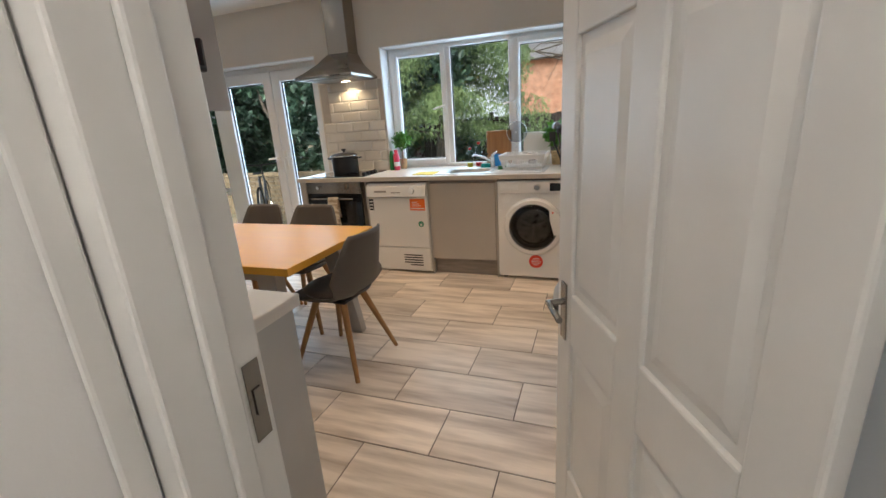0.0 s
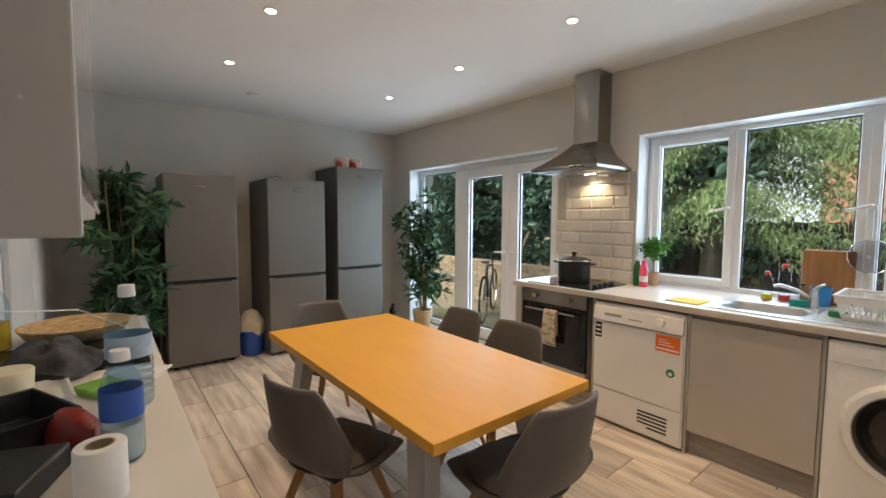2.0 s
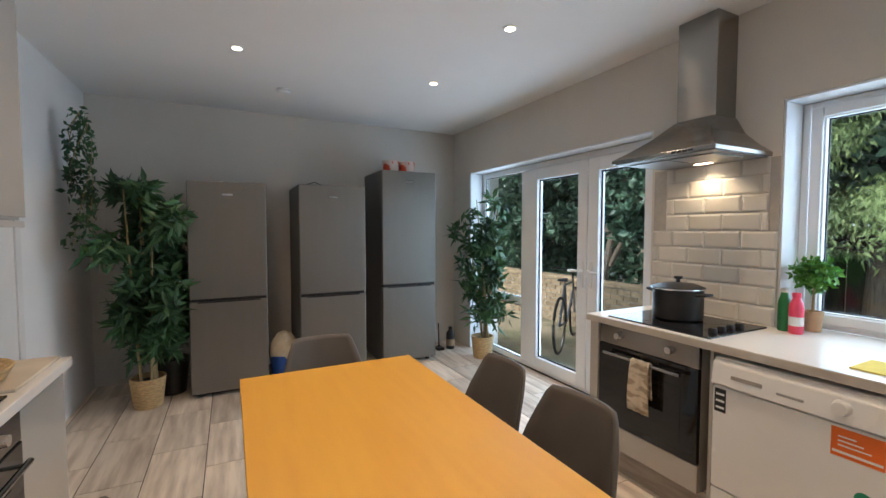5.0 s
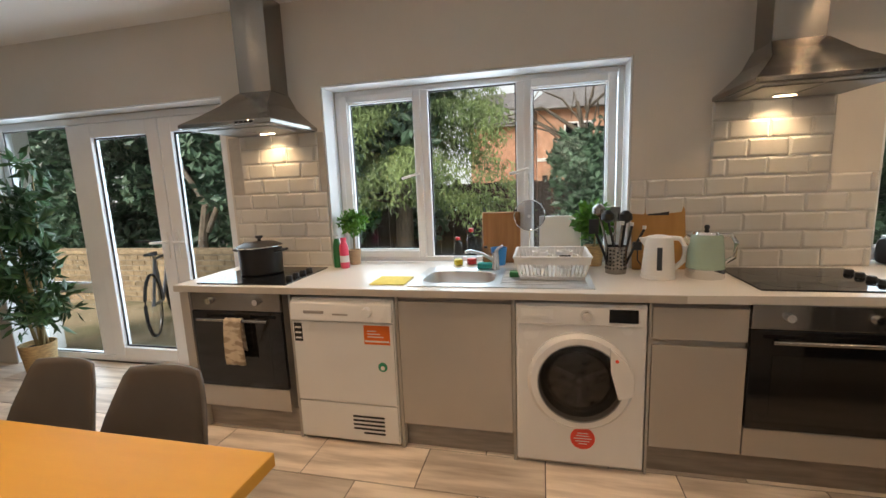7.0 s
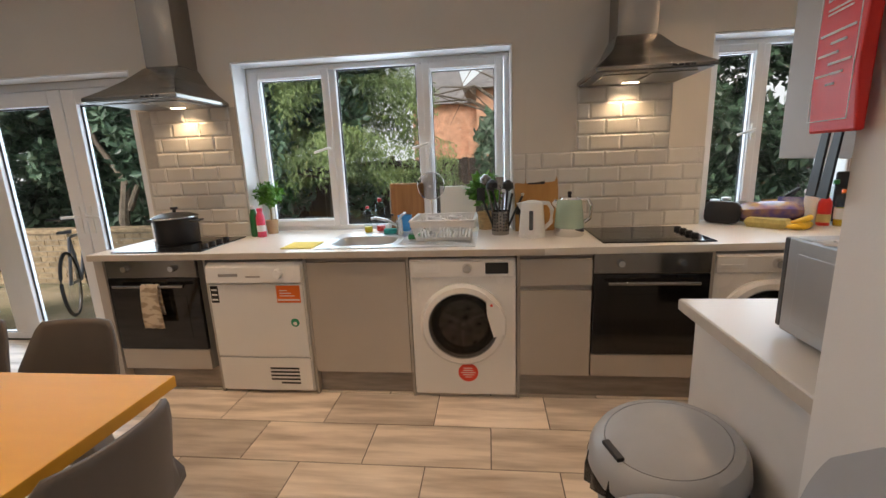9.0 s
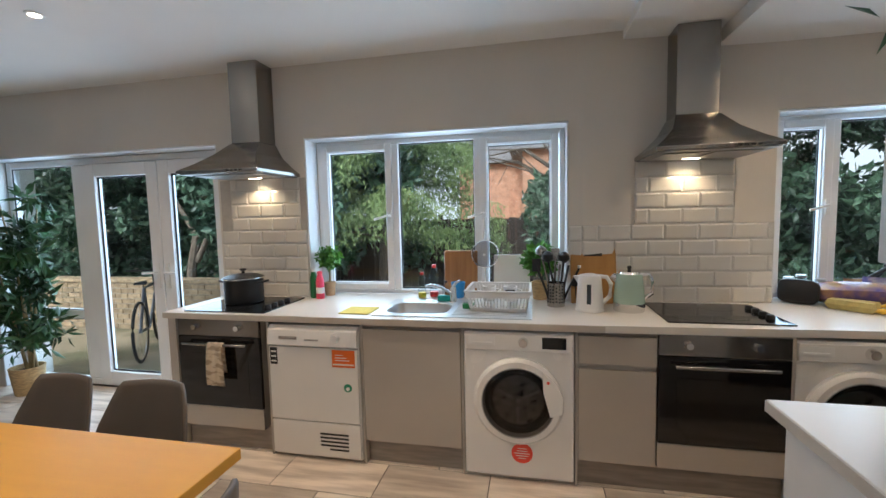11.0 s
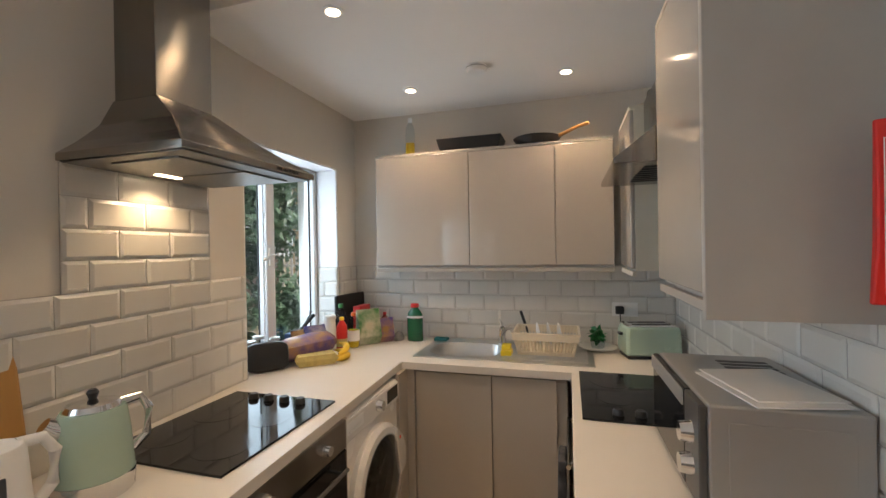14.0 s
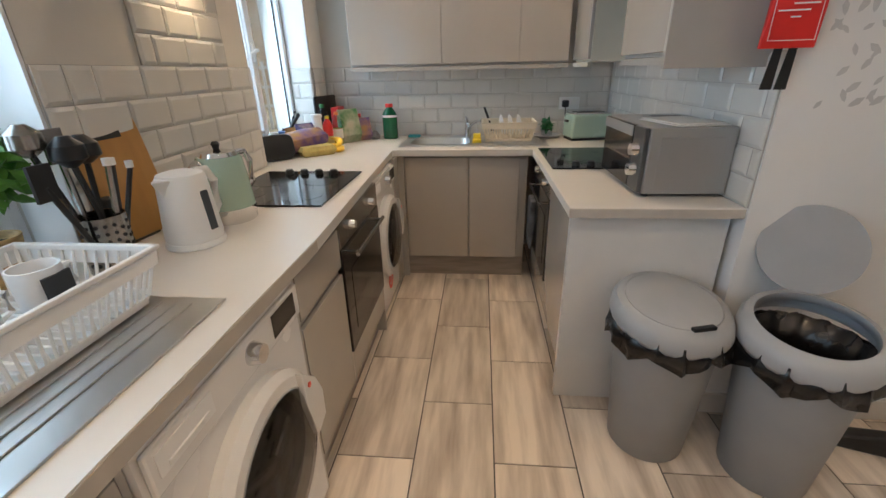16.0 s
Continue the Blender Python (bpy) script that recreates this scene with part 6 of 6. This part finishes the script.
# ---- bins ----
def waste_bin(x, y, rz, is_open):
    e = thing("waste_bin", "grey plastic bin with black liner, lid open" if is_open else "grey plastic bin with black liner, lid shut", "bin", x, y, 0, rz, "kitchen waste bins")
    e.scale = (1.12, 1.12, 1.09)
    part("body", GREYP, [lathe([(0.118, 0), (0.122, 0.006), (0.158, 0.50), (0.15, 0.50), (0.115, 0.01)], n=36)], e, smooth=True)
    n = 48
    part("liner", BINBAG, [loft([[((r + 0.009 * math.sin(i * 1.9 + q)) * math.cos(2 * math.pi * i / n), (r + 0.009 * math.cos(i * 2.3)) * math.sin(2 * math.pi * i / n), z + 0.016 * math.sin(i * 0.9 + q) * (q < 1)) for i in range(n)] for q, (r, z) in enumerate(((0.178, 0.435), (0.176, 0.47), (0.168, 0.51)))], cap=False), loft([[(r * math.cos(2 * math.pi * i / n), r * math.sin(2 * math.pi * i / n), z + 0.008 * math.sin(i * 1.7)) for i in range(n)] for r, z in ((0.146, 0.52), (0.13, 0.42), (0.11, 0.30), (0.01, 0.27))], cap=False)], e, smooth=True, thick=0.002)
    tilt = lambda r, z: [(r * math.cos(2 * math.pi * i / n), r * math.sin(2 * math.pi * i / n), z + 0.16 * r * math.sin(2 * math.pi * i / n)) for i in range(n)]
    part("rim", LGREYP, [loft([tilt(0.17, 0.50), tilt(0.176, 0.515), tilt(0.172, 0.545), tilt(0.160, 0.565), tilt(0.140, 0.572), tilt(0.138, 0.55)], cap=False)], e, smooth=True, thick=0.004)
    lid = part("lid", LGREYP, [loft([tilt(0.137, 0), tilt(0.137, 0.008), tilt(0.10, 0.016), tilt(0.02, 0.019)])], e, smooth=True, label="hinged round lid")
    lid.matrix_basis = Matrix.Translation((0, 0, 0.566)) if not is_open else Matrix.Translation((0, 0.137, 0.60)) @ Matrix.Rotation(radians(-119), 4, "X") @ Matrix.Translation((0, -0.137, 0))
    if not is_open:
        part("notch", BLACKP, [box(-0.035, -0.146, 0.551, 0.035, -0.128, 0.562)], e, bevel=0.002)


waste_bin(1.178, 3.035, -75, False)
waste_bin(1.05, 2.665, -112, True)
solid("skirting_south", WTILE, [box(XP - 0.012, 1.5, 0.001, XP - 0.001, 2.76, 0.10)], "white skirting along the partition wall", kind="structure", bevel=0.003)
solid("shoe", BLACKP, [loft([[(-0.13, -0.035, 0), (0.13, -0.045, 0), (0.13, 0.045, 0), (-0.13, 0.035, 0)], [(-0.13, -0.035, 0.04), (0.13, -0.04, 0.03), (0.13, 0.04, 0.03), (-0.13, 0.035, 0.04)], [(-0.12, -0.025, 0.09), (0.02, -0.025, 0.06), (0.02, 0.025, 0.06), (-0.12, 0.025, 0.09)]])], "black shoe on the floor by the bins", "shoe", bevel=0.012).matrix_basis = pose(1.19, 2.27, 0, 0, 0, 70)

# ---- south worktop ----
def fire_extinguisher():
    e = thing("fire_extinguisher", "red fire extinguisher on the cabinet end panel", "extinguisher", 0.342, 1.295, 1.46)
    part("cylinder", mat("red_enamel", (0.55, 0.015, 0.012), 0.22, var=0.02, coat=0.5), [lathe([(0.045, 0), (0.06, 0.012), (0.065, 0.04), (0.065, 0.38), (0.045, 0.44), (0.022, 0.455)], n=28)], e, smooth=True)
    part("wall_plate", BLACKP, [box(-0.0665, -0.03, 0.12, -0.05, 0.03, 0.32)], e)
    part("valve", BLACKP, [lathe([(0.02, 0.455), (0.022, 0.50)], n=12), box(-0.015, -0.06, 0.50, 0.015, 0.05, 0.515)], e)
    part("bracket", BLACKP, [tube([(-0.085, -0.03, -0.004), (0.06, -0.05, -0.012), (0.075, 0.0, -0.012), (0.06, 0.07, -0.012), (0.045, 0.085, 0.035)], 0.006, 7)], e, smooth=True)


fire_extinguisher()


def toilet_roll(x, y):
    e = thing("kitchen_roll", "white paper roll standing on the worktop", "paper roll", x, y, ZW)
    part("paper", PAPER, [lathe([(0.037, 0), (0.039, 0.003), (0.039, 0.099), (0.037, 0.102), (0.0225, 0.102), (0.022, 0.05)], n=28)], e, smooth=True)
    part("core", mat("card_core", (0.36, 0.27, 0.18), 0.9), [lathe([(0.0215, 0.02), (0.0215, 0.1015), (0.019, 0.1015), (0.019, 0.02)], n=20, cap=False)], e, smooth=True)


toilet_roll(-0.30, 1.525)
big = bottle("water_bottle", -0.745, 1.585, ZW, 0.325, 0.052, WATER, WHITEP, "large clear plastic water bottle half full", 0.32, band=(mat("pale_label", (0.34, 0.45, 0.56), 0.5, var=0.15, scale=30), 0.42, 0.60))
part("ribs", WATER, [lathe([(0.0525, 0.03 + i * 0.02), (0.0545, 0.036 + i * 0.02), (0.0525, 0.042 + i * 0.02)], n=24, cap=False) for i in range(5)], big, smooth=True)
small = bottle("sports_bottle", -0.44, 1.56, ZW, 0.23, 0.038, WATER, WHITEP, "small clear bottle with blue label", 0.42, (mat("cloudy_drink", (0.60, 0.62, 0.60), 0.3), 0.33), (DBLUE, 0.40, 0.66))
solid("red_purse", mat("dark_red_leather", (0.22, 0.02, 0.015), 0.35, var=0.1), [lathe([(0.05, 0), (0.065, 0.02), (0.06, 0.055), (0.03, 0.08)], n=16, sx=1.25, sy=0.6)], "dark red leather pouch on the worktop", "pouch", smooth=True).matrix_basis = pose(-0.56, 1.475, ZW, 0, 0, 30)
tray_box(-0.665, 1.36, ZW, 0.24, 0.18, 0.075, BLACKP, "black_tray", "black plastic food tray on the worktop", 25)
o = solid("dark_packet", BLACKP, [box(-0.09, -0.06, 0, 0.09, 0.06, 0.05)], "black packet with yellow label on worktop", "packet", bevel=0.006)
o.matrix_basis = pose(-0.41, 1.39, ZW, 0, 0, -20)
part("label", YELLOW, [box(-0.03, -0.062, 0.01, 0.05, -0.0602, 0.04)], o)
bk = solid("black_cloth", ROPE, [loft([[(r * math.cos(a) * (1 + 0.2 * math.sin(3 * a)), r * 0.7 * math.sin(a) * (1 + 0.15 * math.sin(5 * a + 1)), z + 0.012 * math.sin(4 * a + z * 60)) for a in [2 * math.pi * i / 28 for i in range(28)]] for r, z in ((0.17, 0.008), (0.18, 0.03), (0.14, 0.06), (0.09, 0.085), (0.02, 0.09))])], "crumpled black and grey cloth on worktop", "cloth", smooth=True)
bk.location = (-1.19, 1.39, ZW + 0.008)
tray_box(-0.905, 1.33, ZW, 0.20, 0.26, 0.03, WHITEP, "white_tray", "white shallow tray on the worktop", 8)
jar("cream_tub", -0.92, 1.33, ZW + 0.009, 0.09, 0.05, 0.055, mat("cream_plastic", (0.70, 0.64, 0.46), 0.5), "cream plastic tub on the worktop", "tub", False)
solid("green_packet_south", mat("green_wrap", (0.20, 0.42, 0.06), 0.5, var=0.2, scale=20), [box(-0.07, -0.05, 0, 0.07, 0.05, 0.02)], "green food packet on the worktop", "packet", bevel=0.006).matrix_basis = pose(-0.90, 1.53, ZW, 0, 0, 30)
pn = solid("south_hob", BLACKG, [box(-1.56, 1.22, ZW, -1.12, 1.655, ZW + 0.008)], "black glass hob on the south worktop", "hob", bevel=0.002)
pz = solid("notepaper", PAPER, [box(-0.06, -0.09, 0, 0.06, 0.09, 0.006)], "loose white leaflet at the worktop edge", "paper")
pz.matrix_basis = pose(-1.02, 1.60, ZW, 0, 0, -30)
o = solid("wicker_tray", WICKER, [lathe([(0.13, 0), (0.16, 0.01), (0.185, 0.05), (0.178, 0.052), (0.12, 0.012)], n=32)], "round brown wicker tray on the worktop", "tray", smooth=True)
o.matrix_basis = pose(-1.68, 1.44, ZW + 0.012)
solid("pale_box", mat("pale_card", (0.55, 0.48, 0.38), 0.8), [box(-1.99, 1.35, ZW, -1.60, 1.66, ZW + 0.012)], "pale chopping board at the worktop end", "board", bevel=0.004)
bottle("yellow_bottle", -1.62, 1.215, ZW, 0.26, 0.04, CLEAR, YELLOW, "clear bottle of yellow cooking oil", 0.4, (OIL, 0.42))
solid("white_cable", WHITEP, [tube([(-1.30, 1.20, 1.12), (-1.40, 1.30, 1.08), (-1.62, 1.45, 1.03), (-1.55, 1.60, 0.95), (-1.38, 1.62, 0.93), (-1.30, 1.50, 0.92)], 0.003, 6)], "loose white charging cable over the worktop", "cable", smooth=True)
socket(pose(-1.30, YS + 0.001, 1.12, 0, 0, 180), False)
structure("inner_door", GLOSSW, [box(-3.05, YS + 0.001, 0, -2.28, YS + 0.02, 2.03)], "white painted side door in the south wall", bevel=0.004)
structure("inner_door_trim", GLOSSW, [box(-3.12, YS + 0.001, 0, -3.053, YS + 0.028, 2.1), box(-2.277, YS + 0.001, 0, -2.21, YS + 0.028, 2.1), box(-3.05, YS + 0.001, 2.033, -2.28, YS + 0.028, 2.1)], "white painted door trim", bevel=0.004)


# ---- plants and corner things ----
def bamboo(x, y, h, label, count, r, seed):
    rg = random.Random(seed)
    stems, cl = [], []
    for k in range(5):
        a, b = rg.uniform(-0.06, 0.06), rg.uniform(-0.06, 0.06)
        tx, ty = a + rg.uniform(-0.12, 0.12), b + rg.uniform(-0.12, 0.12)
        hh = h * rg.uniform(0.75, 1.0)
        stems.append([(a, b, 0.2), ((a + tx) / 2 + 0.02, (b + ty) / 2, hh * 0.55), (tx, ty, hh)])
        for j in range(9):
            u = 0.22 + 0.78 * j / 8
            cl.append((a + (tx - a) * u + rg.uniform(-r, r) * 0.8, b + (ty - b) * u + rg.uniform(-r, r) * 0.6, 0.2 + (hh - 0.2) * u, rg.uniform(0.07, 0.14)))
    return potted("bamboo_plant", x, y, 0, label, WICKER, 0.125, 0.24, BAMBOO, None, count, 0.045, stems, cl, 0.15, 2.9)


bamboo(-3.86, 1.66, 1.75, "tall artificial bamboo plant in wicker pot", 70, 0.30, 2)
bamboo(-3.76, 4.74, 1.74, "tall bamboo plant in wicker pot by doors", 30, 0.22, 5)


def orchid():
    e = thing("orchid", "dark potted orchid with white flowers", "plant", -4.12, 1.80, 0)
    part("pot", BLACKP, [lathe([(0.10, 0), (0.13, 0.3), (0.12, 0.3), (0.09, 0.02)], n=18)], e, smooth=True)
    leaf_mesh("leaves", cloud([(0.0, 0.0, 0.75, 0.22), (0.05, 0.05, 1.0, 0.18)], 260, 0.7), 0.07, BAMBOO, 0.2, 2.0, parent=e)
    part("stem", CANE, [tube([(0, 0, 0.28), (0.1, 0.06, 0.8), (0.22, 0.10, 1.02)], 0.006, 6)], e, smooth=True)
    leaf_mesh("flowers", cloud([(0.22, 0.08, 1.0, 0.05), (0.25, 0.12, 0.95, 0.04), (0.2, -0.04, 0.75, 0.04)], 16, 0.6), 0.03, PAPER, 0, 1.2, parent=e)


orchid()
bu = thing("blue_bucket", "blue bucket with cream cloth between the fridges", "bucket", -3.98, 2.70, 0)
part("bucket", DBLUE, [lathe([(0.10, 0), (0.105, 0.005), (0.13, 0.26), (0.125, 0.26), (0.10, 0.01)], n=24)], bu, smooth=True)
part("cloth", mat("cream_cloth", (0.55, 0.48, 0.36), 0.9, var=0.15, scale=16, bump=0.5, bscale=40), [loft([[(r * math.cos(a) * (1 + 0.15 * math.sin(3 * a)), r * math.sin(a), z) for a in [2 * math.pi * i / 16 for i in range(16)]] for r, z in ((0.11, 0.20), (0.14, 0.27), (0.12, 0.36), (0.06, 0.45), (0.01, 0.47))])], bu, smooth=True)
bottle("dark_bottle", -4.22, 4.58, 0, 0.26, 0.05, BLACKP, BLACKP, "dark bottle on the floor by the wall", 0.4, band=(mat("brown_label", (0.30, 0.20, 0.12), 0.6), 0.15, 0.45))
solid("floor_brush", BLACKP, [box(-4.30, 4.40, 0, -4.18, 4.48, 0.03), tube([(-4.24, 4.44, 0.03), (-4.30, 4.46, 0.30)], 0.008)], "small black brush standing on the floor", "brush")
for k, y in ((0, 3.80), (1, 3.98)):
    jar("orange_tub", -4.10, y, 2.0105, 0.12, 0.075, 0.09, TUB, "red and white plastic tub on fridge", "tub", False)
jar("door_stop", -1.80, 4.72, 0, 0.05, 0.05, 0.045, GREYP, "round grey door stop on the floor", "door stop", False)
wire = solid("fridge_cable", BLACKP, [tube([(-4.2, 2.85, 1.815), (-4.1, 2.92, 1.84), (-4.0, 3.0, 1.86), (-3.95, 3.1, 1.815)], 0.004, 6)], "thin cable lying on the fridge top", "cable", smooth=True)


# ---- bicycle ----
def bicycle():
    e = thing("bicycle", "parked bicycle with thin wheels in the garden", "bicycle", -4.05, 6.25, -0.10, 126)
    R = 0.335
    for x in (-0.5, 0.52):
        n = 32
        w = part("wheel", TYRE, [tube([(x + R * math.cos(2 * math.pi * i / n), 0, R + R * math.sin(2 * math.pi * i / n)) for i in range(n + 1)], 0.017, 7)], e, smooth=True)
        part("rim", CHROME, [tube([(x + 0.315 * math.cos(2 * math.pi * i / n), 0, R + 0.315 * math.sin(2 * math.pi * i / n)) for i in range(n + 1)], 0.008, 5)] + [tube([(x, 0.02 * (-1) ** i, R), (x + 0.31 * math.cos(i * math.pi / 8), 0, R + 0.31 * math.sin(i * math.pi / 8))], 0.0015, 4) for i in range(16)], e, kind="stuff")
    P = dict(bb=(-0.06, 0, 0.29), seat=(-0.2, 0, 0.80), head=(0.36, 0, 0.78), low=(0.38, 0, 0.66), rear=(-0.5, 0, R), front=(0.52, 0, R))
    fr = mat("bike_frame", (0.16, 0.17, 0.20), 0.3, 0.4)
    for a, b in (("bb", "seat"), ("seat", "head"), ("bb", "low"), ("bb", "rear"), ("seat", "rear"), ("head", "front")):
        part("tube", fr, [tube([P[a], P[b]], 0.016, 8)], e, smooth=True)
    part("saddle", BLACKP, [loft([[(-0.36, -0.07, 0.86), (-0.36, 0.07, 0.86), (-0.36, 0.06, 0.89), (-0.36, -0.06, 0.89)], [(-0.1, -0.02, 0.86), (-0.1, 0.02, 0.86), (-0.1, 0.015, 0.88), (-0.1, -0.015, 0.88)]])], e, bevel=0.008)
    part("seat_post", CHROME, [tube([(-0.2, 0, 0.8), (-0.22, 0, 0.87)], 0.012)], e)
    part("handlebar", BLACKP, [tube([(0.36, 0, 0.78), (0.34, 0, 0.95)], 0.013), tube([(0.30, -0.28, 0.97), (0.35, 0, 0.95), (0.30, 0.28, 0.97)], 0.012)], e, smooth=True)


bicycle()

# ---- tiles ----
def tile_mesh(w, h, d, b, name):
    rings = [[(0, 0, 0), (w, 0, 0), (w, h, 0), (0, h, 0)], [(0, 0, d * 0.45), (w, 0, d * 0.45), (w, h, d * 0.45), (0, h, d * 0.45)], [(b, b, d), (w - b, b, d), (w - b, h - b, d), (b, h - b, d)]]
    return mesh_of(name, [loft(rings)])


def tiled(parent, m, cols, x_end, rows, pw, ph, d, b, name, phase=0.0, gap=0.002):
    """tiles in running bond over local x from 0 to x_end, rows (first, last) upwards; m maps local x, y, z to the wall"""
    cache = {}
    for r in range(rows[0], rows[1]):
        x = -((phase + (r % 2) * pw / 2) % pw)
        while x < x_end - 0.01:
            a, c = max(x, 0), min(x + pw, x_end)
            if c - a > 0.015:
                w = round(c - a - gap, 3)
                if w not in cache:
                    cache[w] = tile_mesh(w, ph - gap, d, min(b, w / 3), name)
                    cache[w].materials.append(cols)
                o = new(name, cache[w])
                o.parent = parent
                o.matrix_basis = m @ Matrix.Translation((a, r * ph, 0))
            x += pw


def tile_bed(name, m, w, h, label):
    o = structure(name, WGROUT, [box(0, 0, 0, w, h, 0.004)], label)
    o.matrix_basis = m
    return o


def upright(x, y, z, ang):
    """local x runs along the wall, local y up, local z out of the wall into the room"""
    return Matrix.Translation((x, y, z)) @ Matrix.Rotation(radians(ang), 4, "Z") @ Matrix.Rotation(radians(90), 4, "X")


ZT, PW, PH = 0.906, 0.2, 0.1
up = Matrix.Translation((0, 0, 0.0035))
hob_bed = tile_bed("tiling_hob_west", upright(FD1 + 0.02, 4.799, ZT, 0), W0 - FD1 - 0.022, 0.885, "white bevelled metro tiles behind the hob")
tiled(hob_bed, up, WTILE, W0 - FD1 - 0.022, (0, 5), PW, PH, 0.008, 0.012, "tile", 0.06)
tiled(hob_bed, up @ Matrix.Translation((0.09, 0, 0)), WTILE, 0.585, (5, 9), PW, PH, 0.008, 0.012, "tile", 0.15)
sl = math.degrees(math.atan2(0.085, 1.13))
bed2 = tile_bed("tiling_hob_east", upright(0.95, 4.799, ZT, sl), 1.133, 0.5, "white bevelled metro tiles behind the kettles")
tiled(bed2, up, WTILE, 1.133, (0, 5), PW, PH, 0.008, 0.012, "tile", 0.1)
bed2b = tile_bed("tiling_under_hood", upright(1.27, 4.823, ZT + 0.501, sl), 0.585, 0.39, "white bevelled metro tiles under the hood")
tiled(bed2b, up, WTILE, 0.585, (0, 4), PW, 0.098, 0.008, 0.012, "tile", 0.12)
bed2c = tile_bed("tiling_window_edge", upright(W1, 4.799, ZT, 0), 0.083, 0.5, "white metro tile strip beside window")
tiled(bed2c, up, WTILE, 0.083, (0, 5), PW, PH, 0.008, 0.012, "tile", 0.1)
bed3 = tile_bed("tiling_east", upright(XE - 0.001, 4.88, ZT, -90), 2.10, 0.5, "white metro tiles above the east sink")
tiled(bed3, up, WTILE, 2.10, (0, 5), PW, PH, 0.008, 0.012, "tile", 0.05)
bed4 = tile_bed("tiling_peninsula", upright(XE - 0.015, YP + 0.001, ZT, 180), XE - 0.02 - XP, 0.5, "white metro tiles behind the microwave")
tiled(bed4, up, WTILE, XE - 0.02 - XP, (0, 5), PW, PH, 0.008, 0.012, "tile", 0.1)
bed5 = tile_bed("tiling_reveal", upright(V1 - 0.0125, 5.035, ZT, -90), 0.15, 0.5, "white tiles on the window reveal")
tiled(bed5, up, WTILE, 0.15, (0, 5), PW, PH, 0.008, 0.012, "tile", 0.05)
bed6 = tile_bed("tiling_corner", upright(V1, 4.884, ZT, 0), XE - V1 - 0.015, 0.5, "white tiles beside the window")
tiled(bed6, up, WTILE, XE - V1 - 0.015, (0, 5), PW, PH, 0.008, 0.012, "tile", 0.05)

# floor tiles
TW, TH, g = 0.611, 0.3055, 0.005
cache = {}
for k in range(-5, 12):
    y1 = 3.942 + 0.3055 * 5 - (k + 5) * TH
    y0 = y1 - TH
    off = 1.31 if (k % 2 == 0) else 1.31 + TW / 2
    lo, hi = max(y0, -0.5), min(y1, 4.96)
    if hi - lo < 0.03:
        continue
    i0 = math.floor((XW - off) / TW)
    for i in range(i0, 14):
        a, b = off + i * TW, off + (i + 1) * TW
        a, b = max(a, XW), min(b, XE)
        if b - a < 0.03 or (hi < YS - 0.2 and (b < 0.3 or a > 1.4)):
            continue
        key = (round(b - a - g, 3), round(hi - lo - g, 3))
        if key not in cache:
            cache[key] = mesh_of("tile", [loft([[(s, s, z), (key[0] - s, s, z), (key[0] - s, key[1] - s, z), (s, key[1] - s, z)] for s, z in ((0, -0.0035), (0, -0.001), (0.0015, 0.0))])])
            cache[key].materials.append(FLOORT)
        o = new("tile", cache[key])
        o.parent = floor
        o.matrix_basis = pose(a + g / 2, lo + g / 2, 0)
